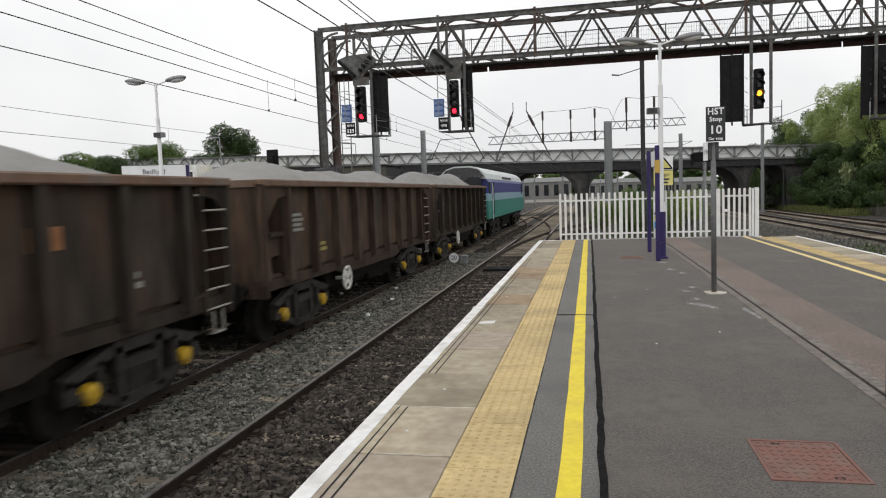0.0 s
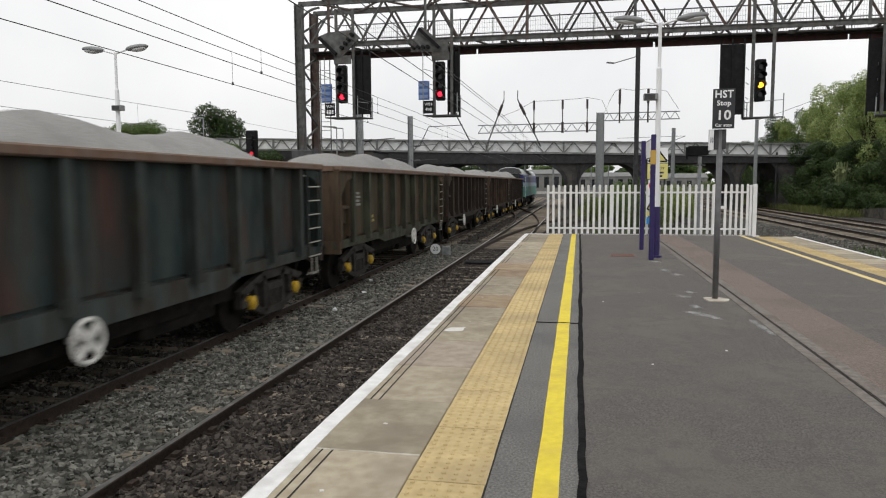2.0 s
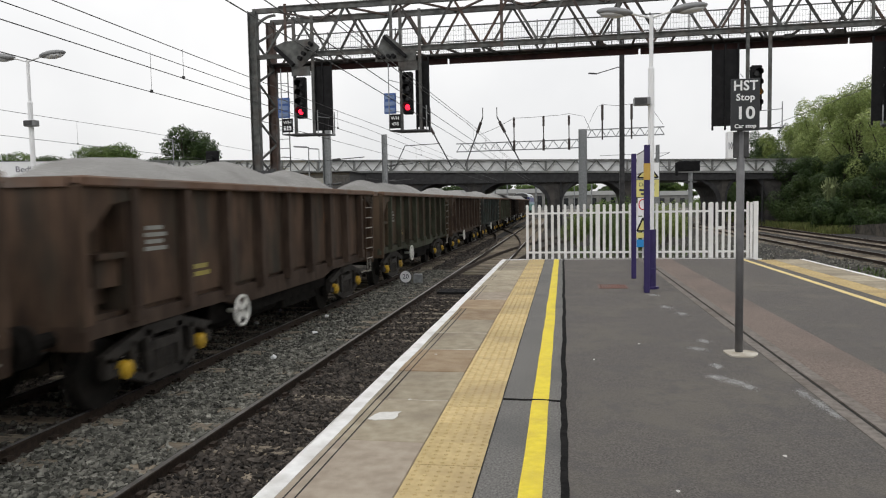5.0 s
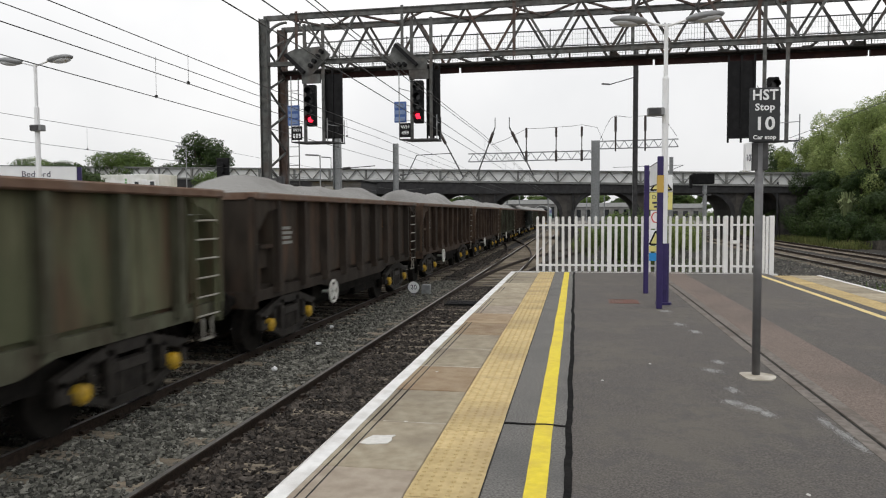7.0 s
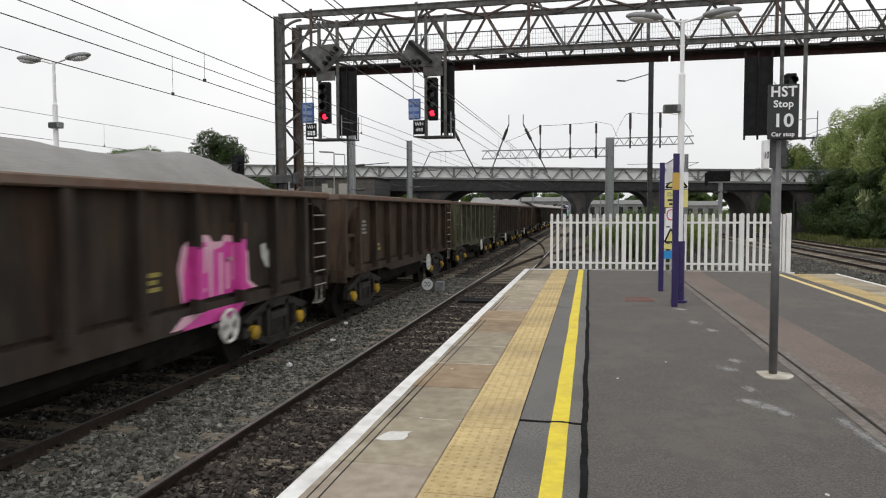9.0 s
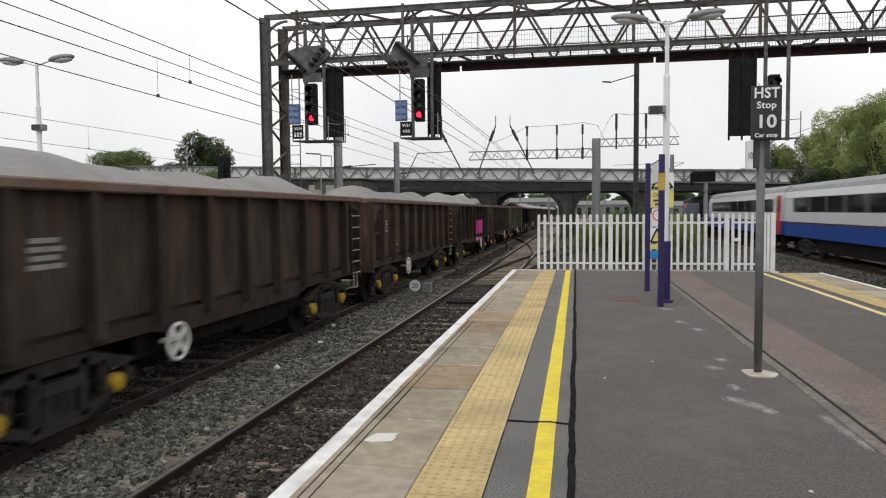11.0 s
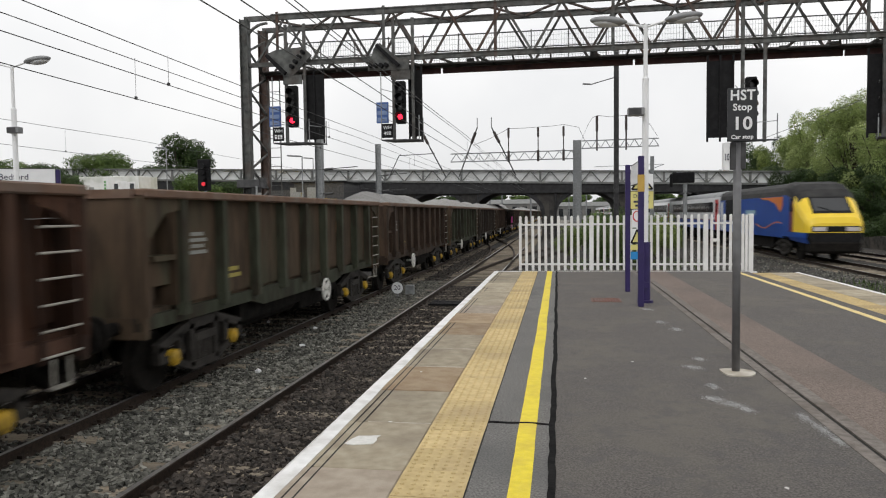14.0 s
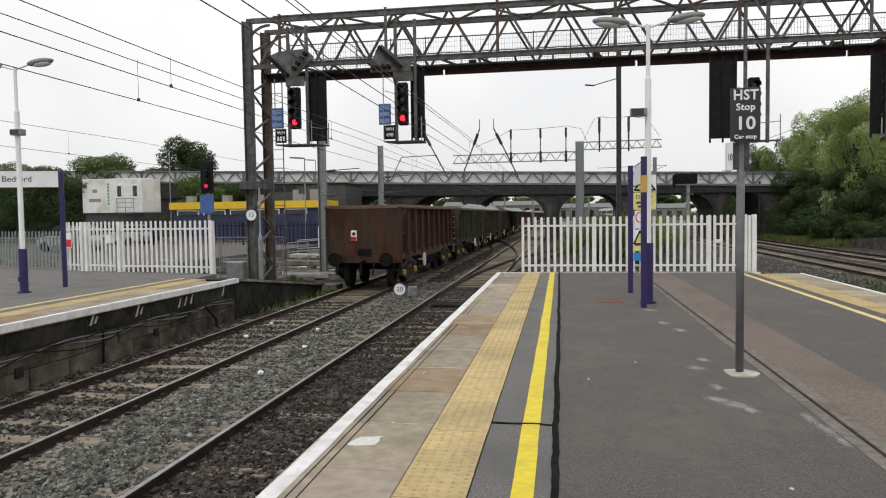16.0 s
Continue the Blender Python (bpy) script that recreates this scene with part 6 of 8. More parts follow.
    rod(bm, (0.15, 4.6, 0.72), (0.15, 6.2, 0.72), 0.2, 12)
    part("centre_sill", bm, M_UNDER, w)
    # Added fill below the floor: drums, cases and beams that block light.
    for s in (-1, 1):
        bm = B()
        rod(bm, (s * 0.72, 3.5, 0.66), (s * 0.72, 6.1, 0.66), 0.24, 14)
        part("air_reservoir", bm, M_UNDER, w)
        bm = B()
        box2(bm, (s * 0.45, 6.25, 0.42), (s * 1.0, 8.1, 0.97))
        bevel(bm, 0.03)
        part("brake_gear_case", bm, M_UNDER, w)
        bm = B()
        box2(bm, (s * 0.98, 3.2, 0.62), (s * 1.06, 8.5, 1.0))
        part("longitudinal_beam", bm, M_UNDER, w)
    part("gravel_load", load, None, w, "heaped pale grey gravel")
    bogie(w, 1.75)
    bogie(w, WL - 2.05)
    for y, d in ((0.0, -1), (WL, 1)):
        for s in (-1, 1):
            bm = B()
            rod(bm, (s * 0.87, y, 1.02), (s * 0.87, y + d * 0.42, 1.02), 0.09, 10)
            rod(bm, (s * 0.87, y + d * 0.42, 1.02), (s * 0.87, y + d * 0.50, 1.02), 0.23, 16)
            part("buffer", bm, M_UNDER, w)
        bm = B()
        rod(bm, (0, y, 0.95), (0, y + d * 0.45, 0.90), 0.05, 8)
        rod(bm, (0.0, y + d * 0.40, 0.92), (0.0, y + d * 0.44, 0.50), 0.045, 8)
        rod(bm, (0.35, y, 0.90), (0.38, y + d * 0.35, 0.52), 0.03, 8)
        part("coupling", bm, M_UNDER, w)
    for s in (-1, 1):
        hw = B()
        tube(hw, [(s * HW, wheel_at + 0.235 * math.cos(2 * math.pi * k / 20), 0.78 + 0.235 * math.sin(2 * math.pi * k / 20)) for k in range(21)], 0.028, 6)
        rod(hw, (s * (HW - 0.25), wheel_at, 0.78), (s * (HW + 0.03), wheel_at, 0.78), 0.035, 8)
        for k in range(4):
            a = math.pi / 4 + k * math.pi / 2
            bar(hw, (s * HW, wheel_at, 0.78), (s * HW, wheel_at + 0.22 * math.cos(a), 0.78 + 0.22 * math.sin(a)), 0.025, 0.10)
        part("handwheel", hw, M_WHITE_WHEEL, w, "white brake handwheel")
    for kind, y, z, wy, hz in marks:
        mk = {"o": M_LABEL_ORANGE, "y": M_LABEL_YELLOW, "p": M_LABEL_PALE}[kind]
        bm = B()
        if kind == "o":
            box2(bm, (HW - 0.153, y, z), (HW - 0.148, y + wy, z + hz))
        else:
            rows = max(2, int(hz / 0.09))
            for k in range(rows):
                box2(bm, (HW - 0.153, y + 0.03 * (k % 2), z + k * hz / rows), (HW - 0.148, y + wy * (1 - 0.15 * (k % 2)), z + (k + 0.6) * hz / rows))
        part("marking", bm, mk, w, {"o": "faded orange panel", "y": "faded yellow marking", "p": "faded pale marking"}[kind])
    return w


PLAIN = [("y", 2.5, 1.45, 0.5, 0.22), ("o", 8.25, 2.05, 0.45, 0.24), ("p", 9.6, 1.5, 0.35, 0.24), ("p", 1.35, 1.9, 0.5, 0.36)]
proto = {
    "brown": wagon("rusty brown box wagon heaped with gravel", M_WAG[0], HEAPS[0], 3.72, PLAIN),
    "red": wagon("rust-red box wagon heaped with gravel", M_WAG[1], HEAPS[1], 3.72, PLAIN[:2] + [("p", 5.2, 1.35, 0.45, 0.2)]),
    "green": wagon("weathered olive green box wagon heaped with gravel", M_WAG[2], HEAPS[2], 3.72, [("y", 3.7, 1.5, 0.5, 0.25), ("p", 1.35, 1.8, 0.7, 0.5), ("o", 6.1, 2.1, 0.45, 0.22)]),
    "grey": wagon("grimy dark box wagon heaped with gravel", M_WAG[3], HEAPS[3], 3.72, PLAIN[1:]),
    "mottled": wagon("brown and faded green box wagon heaped with gravel", M_WAG[5], HEAPS[0], 3.72, PLAIN),
    "teal": wagon("dull teal box wagon heaped with gravel", M_WAG[4], HEAPS[1], 3.72, PLAIN[:1] + PLAIN[2:]),
}


def spray(parent, name, material, blobs, x, label):
    """Sprayed lettering-like shapes on the wagon side; outlines in y and z."""
    for pts in blobs:
        bm = B()
        plate(bm, pts, x, x + 0.004)
        part(name, bm, material, parent, label)


# order of the wagons from the last one to the locomotive
ORDER = ["red", "mottled", "brown", "mottled", "grey", "brown", "grey", "brown", "green", "grey", "brown", "brown", "mottled", "brown", "teal", "mottled", "grey", "brown", "grey"]
WAGONS = []
used = set()
for k, col in enumerate(ORDER):
    if k == 6:
        w = wagon("dark box wagon with bright pink graffiti, heaped with gravel", M_WAG[3], HEAPS[2], 3.72, PLAIN[1:2] + [("y", 6.0, 1.45, 0.4, 0.28)])
        gx = HW - 0.153
        spray(w, "graffiti", M_PINK_PALE, [[(6.88, 1.23), (6.8, 1.69), (6.92, 1.98), (7.17, 2.13), (7.57, 2.12), (7.69, 2.02), (7.94, 2.01), (8.02, 2.11), (8.45, 2.06), (8.75, 1.81), (8.77, 1.36), (9.05, 1.23)]], gx, "pale pink outline")
        spray(w, "graffiti", M_PINK, [[(6.91, 1.23), (6.92, 1.61), (7.03, 1.92), (7.26, 2.03), (7.5, 2.02), (7.55, 1.84), (7.58, 1.23)], [(7.65, 1.23), (7.69, 1.9), (7.93, 1.93), (8.05, 2.01), (8.35, 1.98), (8.58, 1.77), (8.65, 1.36), (8.88, 1.23)]], gx + 0.004, "bright pink graffiti")
        spray(w, "graffiti", M_PINK_PALE, [[(y, z0), (y + 0.08, z0), (y + 0.09, z1), (y + 0.01, z1)] for y, z0, z1 in ((7.22, 1.3, 1.92), (7.42, 1.59, 1.95), (7.85, 1.24, 1.85), (8.04, 1.30, 1.77), (8.23, 1.42, 1.95))] + [[(7.22, 1.30), (7.46, 1.32), (7.46, 1.38), (7.22, 1.36)], [(8.04, 1.70), (8.30, 1.72), (8.30, 1.77), (8.04, 1.77)]], gx + 0.008, "pale pink strokes")
        spray(w, "graffiti", M_PINK, [[(6.82, 0.87), (6.83, 1.06), (8.54, 1.06), (8.21, 0.87)]], HW - 0.098, "pink graffiti on the solebar")
        spray(w, "graffiti", M_PINK_PALE, [[(6.52, 0.90), (6.80, 1.06), (7.29, 1.06), (7.04, 0.98), (6.75, 0.90)]], HW - 0.094, "pale pink smear on the solebar")
        spray(w, "graffiti", M_PINK, [[(8.265, 1.24), (8.395, 1.24), (8.395, 2.03), (8.265, 2.03)], [(7.04, 1.24), (7.17, 1.24), (7.17, 1.97), (7.04, 1.93)]], HW + 0.001, "pink graffiti across a rib")
        for y in (7.105, 8.33):
            bm = B()
            box2(bm, (gx + 0.002, y - 0.069, 1.27), (HW + 0.001, y - 0.0655, 1.98))
            part("graffiti", bm, M_PINK, w, "pink graffiti on the flank of a rib")
        spray(w, "graffiti", M_GRAF_WHITE, [[(9.19, 1.9), (9.36, 1.93), (9.44, 1.76), (9.57, 1.93), (9.64, 1.73), (9.72, 1.69), (9.65, 1.62), (9.72, 1.48), (9.70, 1.26), (9.56, 1.30), (9.6, 1.46), (9.36, 1.54), (9.22, 1.70)]], gx, "white sprayed tag")
        spray(w, "graffiti", M_GRAF_RED, [[(1.05 + q, 1.35), (1.15 + q, 2.05), (1.85 + q, 2.1), (1.95 + q, 1.4)] for q in (0.0, 1.2)], gx, "red graffiti")
        spray(w, "graffiti", M_GRAF_WHITE, [[(1.3 + q, 1.4), (1.38 + q, 1.4), (1.60 + q, 1.98), (1.52 + q, 2.0)] for q in (0.0, 0.25, 1.2, 1.45)], gx + 0.004, "white strokes")
    elif col not in used:
        w = proto[col]
        used.add(col)
    else:
        w = copy_thing(proto[col], pose(TRAIN_X, -250, RAIL_Z))
        for ch in w.children:
            if ch.name.startswith("gravel_load"):
                ch.data = HEAPS[(k * 7) % 4]
    WAGONS.append(w)
# the last wagon and a few others are less full
for w in (WAGONS[0], WAGONS[1], WAGONS[7], WAGONS[8]):
    for ch in w.children:
        if ch.name.startswith("gravel_load"):
            ch.data = LOW_HEAP
# on some wagons the handwheel sits further along
for k, y in ((1, 7.0), (6, 7.85), (7, 7.9), (8, 6.5), (14, 4.82), (15, 6.85)):
    for ch in WAGONS[k].children:
        if ch.name.startswith("handwheel"):
            ch.location.y += y - 3.72
# tail lamp on the last wagon
bm = B()
box2(bm, (-0.42, -0.09, 1.62), (-0.22, -0.035, 1.98))
bevel(bm, 0.02)
tl = part("tail_lamp", bm, M_WHITE_SIGN, WAGONS[0], "white tail lamp with a red lower half")
bm = B()
box2(bm, (-0.41, -0.096, 1.63), (-0.23, -0.091, 1.77))
part("red_panel", bm, M_RED_SIGN, tl)
bm = B()
rod(bm, (-0.32, -0.10, 1.86), (-0.32, -0.09, 1.86), 0.06, 12)
part("lens", bm, M_BLACK, tl)

# locomotive
loco = thing("diesel_locomotive", "teal and navy diesel freight locomotive with a pale roof", "locomotive", pose(TRAIN_X, 40, RAIL_Z))
LL = 20.2
side_lo = [(-1.32, 1.10), (1.32, 1.10), (1.32, 2.05), (-1.32, 2.05)]
bm = B()
prism(bm, side_lo, 0.25, LL - 0.25)
part("lower_body", bm, M_LOCO_TEAL, loco, "teal green lower body")
bm = B()
prism(bm, [(-1.32, 2.05), (1.32, 2.05), (1.32, 2.45), (-1.32, 2.45)], 0.32, LL - 0.32)
part("band", bm, M_LOCO_PALE, loco, "pale blue band")
bm = B()
prism(bm, [(-1.32, 2.45), (1.32, 2.45), (1.30, 3.05), (1.18, 3.25), (-1.18, 3.25), (-1.30, 3.05)], 0.45, LL - 0.45)
part("upper_body", bm, M_LOCO_BLUE, loco, "navy blue upper body")
bm = B()
prism(bm, [(-1.24, 3.20), (1.24, 3.20), (1.12, 3.50), (0.85, 3.74), (0.4, 3.88), (-0.4, 3.88), (-0.85, 3.74), (-1.12, 3.50)], 0.30, LL - 0.6)
part("roof", bm, M_LOCO_ROOF, loco, "pale grey curved roof")
for y0, d in ((0.25, -1), (LL - 0.25, 1)):
    bm = B()
    prism(bm, [(-1.05, 2.5), (1.05, 2.5), (0.95, 3.30), (-0.95, 3.30)], y0 - 0.02 * d, y0 + 0.12 * d)
    part("windscreen", bm, M_GLASS_DARK, loco, "dark windscreen")
    bm = B()
    prism(bm, [(-1.15, 3.32), (1.15, 3.32), (0.85, 3.68), (0.4, 3.80), (-0.4, 3.80), (-0.85, 3.68)], y0, y0 + 0.06 * d)
    part("light_panel", bm, M_BLACK_GREY, loco)
for s in (-1, 1):
    for y0, y1, z0, z1, mm in ((0.55, 1.15, 2.42, 3.02, M_GLASS_DARK), (1.9, 2.6, 1.3, 3.05, M_BLACK), (LL - 1.9, LL - 1.2, 2.3, 3.05, M_BLACK)):
        bm = B()
        box2(bm, (s * 1.315, y0, z0), (s * 1.335, y1, z1))
        part("side_window" if mm is M_GLASS_DARK else "door", bm, mm, loco)
    for k in range(5):
        bm = B()
        box2(bm, (s * 1.0, 7.5 + k * 0.9, 3.28), (s * 1.26, 8.25 + k * 0.9, 3.40))
        part("grille", bm, M_BLACK_GREY, loco)
    bm = B()
    rod(bm, (s * 1.36, 1.85, 1.0), (s * 1.36, 1.85, 3.0), 0.02, 6)
    part("handrail", bm, M_WHITE_SIGN, loco)
bm = B()
box2(bm, (-1.05, 8.4, 0.35), (1.05, 12.4, 1.08))
bevel(bm, 0.12, 2)
part("fuel_tank", bm, M_UNDER, loco)
bm = B()
box2(bm, (-1.1, 0.3, 0.85), (1.1, LL - 0.3, 1.12))
part("underframe", bm, M_UNDER, loco)
bogie(loco, 3.2, 0.53, 1.0, M_UNDER)
bogie(loco, 5.0, 0.53, 1.0, M_UNDER)
bogie(loco, LL - 3.2, 0.53, 1.0, M_UNDER)
bogie(loco, LL - 5.0, 0.53, 1.0, M_UNDER)
for s in (-0.87, 0.87):
    bm = B()
    rod(bm, (s, 0.3, 1.02), (s, -0.25, 1.02), 0.10, 10)
    rod(bm, (s, -0.25, 1.02), (s, -0.33, 1.02), 0.24, 16)
    part("buffer", bm, M_UNDER, loco)

# ---- passenger train ----
HXS = 1.37


def coach_shell(t, y0, y1, cols, roof=M_HST_ROOF):
    """Bands of the body side, from the sole up to the roof."""
    for name, z0, z1, x0, x1, mm in cols:
        bm = B()
        prism(bm, [(-x0, z0), (x0, z0), (x1, z1), (-x1, z1)], y0, y1)
        part(name, bm, mm, t)
    bm = B()
    prism(bm, [(-1.28, 3.36), (1.28, 3.36), (1.16, 3.56), (0.88, 3.72), (0.45, 3.80), (-0.45, 3.80), (-0.88, 3.72), (-1.16, 3.56)], y0, y1)
    part("roof", bm, roof, t, smooth=False)


def coach():
    t = thing("passenger_coach", "silver and blue express coach with red end doors", "passenger coach", HST_AT, "coaches of the express train")
    L = 22.6
    coach_shell(t, 0.0, L, [("lower_side", 1.02, 1.70, 1.33, HXS, M_HST_BLUE), ("waist_stripe", 1.70, 1.75, HXS, HXS, M_HST_MAROON), ("waist", 1.78, 2.28, HXS, HXS, M_HST_WHITE),
                            ("window_band", 2.28, 3.02, HXS - 0.012, HXS - 0.03, M_HST_WHITE), ("cantrail", 3.02, 3.36, HXS - 0.02, 1.28, M_HST_WHITE)])
    for s in (-1, 1):
        bm = B()
        plate(bm, [(1.9, 2.36), (2.05, 2.26), (L - 1.75, 2.26), (L - 1.6, 2.36), (L - 1.6, 2.94), (L - 1.75, 3.03), (2.05, 3.03), (1.9, 2.94)], s * (HXS - 0.03), s * (HXS - 0.006))
        part("glazing_band", bm, M_HST_BAND, t, "dark grey band between the windows")
        for k in range(8):
            bm = B()
            y = 2.15 + k * 2.33
            plate(bm, [(y, 2.38), (y + 0.1, 2.30), (y + 1.9, 2.30), (y + 2.0, 2.38), (y + 2.0, 2.92), (y + 1.9, 3.0), (y + 0.1, 3.0), (y, 2.92)], s * (HXS - 0.02), s * (HXS - 0.003))
            part("window", bm, M_GLASS_DARK, t, "dark tinted window")
        for y in (0.30,):
            bm = B()
            plate(bm, [(y, 1.05), (y + 0.78, 1.05), (y + 0.78, 3.2), (y, 3.2)], s * (HXS - 0.03), s * (HXS + 0.012))
            d = part("door", bm, M_HST_RED, t, "red passenger door")
            bm = B()
            plate(bm, [(y + 0.2, 2.3), (y + 0.58, 2.3), (y + 0.58, 2.95), (y + 0.2, 2.95)], s * (HXS + 0.012), s * (HXS + 0.016))
            part("pane", bm, M_GLASS_DARK, d)
        bm = B()
        box2(bm, (s * (HXS - 0.005), 1.55, 1.95), (s * (HXS + 0.004), 2.9, 2.12))
        part("marking", bm, M_LOCO_BLUE, t, "blue lettering-sized bar")
    bm = B()
    box2(bm, (-1.15, 4.9, 0.42), (1.15, L - 4.9, 1.0))
    part("underfloor_equipment", bm, M_UNDER, t)
    bm = B()
    box2(bm, (-0.95, 0.1, 0.85), (0.95, L - 0.1, 1.04))
    part("underframe", bm, M_UNDER, t)
    bogie(t, 3.2, 0.457, 1.3, M_UNDER)
    bogie(t, L - 3.2, 0.457, 1.3, M_UNDER)
    bm = B()
    box2(bm, (-0.8, L, 1.05), (0.8, L + 0.4, 3.3))
    part("gangway", bm, M_BLACK, t)
    return t


def power_car():
    """Built with its nose at y = 0, the cab facing south."""
    t = thing("power_car", "blue express power car with yellow nose and orange flash", "locomotive", HST_AT, "power cars of the express train")
    L = 17.4
    coach_shell(t, 3.2, L, [("lower_side", 1.02, 1.70, 1.33, HXS, M_HST_BLUE), ("upper_side", 1.70, 3.10, HXS, HXS - 0.03, M_HST_BLUE), ("cantrail", 3.10, 3.36, HXS - 0.03, 1.28, M_HST_ROOF_DARK)], M_HST_ROOF_DARK)
    # raked, rounded wedge of the cab: place along the car, floor, crown, half width
    secs = [(-0.02, 0.92, 1.62, 1.06), (0.0, 0.88, 1.80, 1.12), (0.14, 0.86, 2.06, 1.20), (0.30, 0.86, 2.18, 1.25), (1.22, 0.90, 3.02, 1.33), (1.62, 0.92, 3.38, 1.35), (2.15, 0.96, 3.66, 1.365), (2.7, 1.0, 3.77, 1.37), (3.2, 1.02, 3.80, 1.37)]
    bm = B()
    rings = []
    for y, z0, z1, hw in secs:
        sh = min(0.62, (z1 - z0) * 0.28)
        half = [(hw * 0.93, z0), (hw, 1.12), (hw, 1.36), (hw * 0.985, z1 - sh), (hw * 0.93, z1 - sh * 0.45), (hw * 0.80, z1 - sh * 0.13), (hw * 0.62, z1)]
        rings.append([bm.verts.new((x, y, z)) for x, z in half] + [bm.verts.new((-x, y, z)) for x, z in reversed(half)])
    m_ = len(rings[0])
    for a, b in zip(rings[:-1], rings[1:]):
        for i in range(m_):
            bm.faces.new((a[i], b[i], b[(i + 1) % m_], a[(i + 1) % m_]))
    # flat front, closed in bands
    f = rings[0]
    for i in range(m_ // 2 - 1):
        bm.faces.new((f[i], f[i + 1], f[m_ - 2 - i], f[m_ - 1 - i]))
    bm.faces.new(list(reversed(rings[-1])))
    nose = part("nose", bm, M_HST_YELLOW, t, "yellow raked nose with a dark skirt", smooth=False)
    for mm in (M_HST_ROOF_DARK, M_HST_MAROON, M_HST_BLUE, M_BLACK):
        nose.data.materials.append(mm)
    for p in nose.data.polygons:
        c, nn = p.center, p.normal
        if c.z < 1.34:
            p.material_index = 4 if c.y < 0.2 or nn.z < -0.5 else 3
        elif c.y > 1.3 and c.z > 2.95:
            p.material_index = 1
        elif c.y > 2.3:
            p.material_index = 3
        elif c.y > 1.5:
            p.material_index = 2
    # windscreen: black surround with the pane set on it, along the rake
    def raked(w0, w1, a, b, lift, thick):
        bm = B()
        vs = []
        for q in (lift, lift + thick):
            for x, u in ((-w0, a), (w0, a), (w1, b), (-w1, b)):
                vs.append(bm.verts.new((x, 0.30 + 0.92 * u - 0.674 * q, 2.18 + 0.84 * u + 0.738 * q)))
        for fc in ((0, 1, 2, 3), (4, 5, 6, 7), (0, 1, 5, 4), (1, 2, 6, 5), (2, 3, 7, 6), (3, 0, 4, 7)):
            bm.faces.new([vs[i] for i in fc])
        return bm
    ws = part("windscreen", raked(0.86, 0.84, 0.08, 1.0, -0.01, 0.022), M_BLACK, t, "windscreen in a black surround")
    part("pane", raked(0.77, 0.75, 0.20, 0.90, 0.012, 0.010), M_GLASS_DARK, ws)
    bm = B()
    bar(bm, (0.1, 0.40, 2.32), (-0.55, 0.66, 2.56), 0.02, 0.02)
    part("wiper", bm, M_BLACK, ws)
    bm = B()
    box2(bm, (-1.04, -0.05, 1.40), (1.04, 0.10, 1.66))
    bevel(bm, 0.03)
    lc = part("light_cluster", bm, M_BLACK, t)
    for s in (-1, 1):
        bm = B()
        box2(bm, (s * 0.42, -0.065, 1.44), (s * 0.98, -0.045, 1.62))
        part("headlight", bm, M_HST_LAMP, lc, "pale headlight glass")
    bm = B()
    box2(bm, (-1.1, -0.1, 0.40), (1.1, 0.9, 0.98))
    bevel(bm, 0.12)
    part("valance", bm, M_UNDER, t)
    for s in (-1, 1):
        bm = B()
        plate(bm, [(1.75, 2.35), (2.15, 2.35), (2.15, 2.95), (1.95, 2.95)], s * 1.335, s * 1.352)
        part("cab_window", bm, M_GLASS_DARK, t, "dark side window of the cab")
        bm = B()
        plate(bm, [(3.25, 2.62), (3.5, 2.30), (4.3, 2.72), (5.6, 2.95), (7.0, 3.02), (7.0, 3.08), (3.25, 3.08)], s * (HXS - 0.03), s * (HXS + 0.006))
        part("flash", bm, M_HST_ORANGE, t, "orange flash fading along the roofline")
        bm = B()
        pts = [(3.3 + k * 0.62, 1.66 + 0.16 * math.sin(k * 0.8 + 0.6) - 0.012 * k) for k in range(9)]
        plate(bm, [(y, z - 0.025) for y, z in pts] + [(y, z + 0.025) for y, z in reversed(pts)], s * (HXS - 0.03), s * (HXS + 0.006))
        part("swoosh", bm, M_HST_ORANGE, t, "thin orange wave along the flank")
        bm = B()
        box2(bm, (s * (HXS - 0.01), 8.2, 2.15), (s * (HXS + 0.006), 10.3, 2.42))
        part("marking", bm, M_LOCO_PALE, t, "pale lettering-sized bar")
        bm = B()
        plate(bm, [(13.2, 1.75), (15.6, 1.75), (15.6, 3.1), (13.2, 3.1)], s * (HXS - 0.02), s * (HXS + 0.008))
        for k in range(9):
            box2(bm, (s * (HXS + 0.008), 13.25, 1.80 + k * 0.145), (s * (HXS + 0.02), 15.55, 1.86 + k * 0.145))
        part("grille", bm, M_BLACK, t, "black radiator grille")
        bm = B()
        plate(bm, [(16.4, 1.1), (17.1, 1.1), (17.1, 3.0), (16.4, 3.0)], s * (HXS - 0.02), s * (HXS + 0.006))
        part("door", bm, M_HST_WHITE, t)
    bm = B()
    box2(bm, (-1.1, 5.6, 0.42), (1.1, L - 5.6, 1.0))
    box2(bm, (-0.95, 0.8, 0.85), (0.95, L - 0.1, 1.04))
    part("underframe", bm, M_UNDER, t)
    bogie(t, 3.6, 0.51, 1.3, M_UNDER)
    bogie(t, L - 3.6, 0.51, 1.3, M_UNDER)
    return t


first_coach = coach()
COACHES = [first_coach] + [copy_thing(first_coach, HST_AT) for _ in range(7)]
rear_car = power_car()
front_car = copy_thing(rear_car, HST_AT)


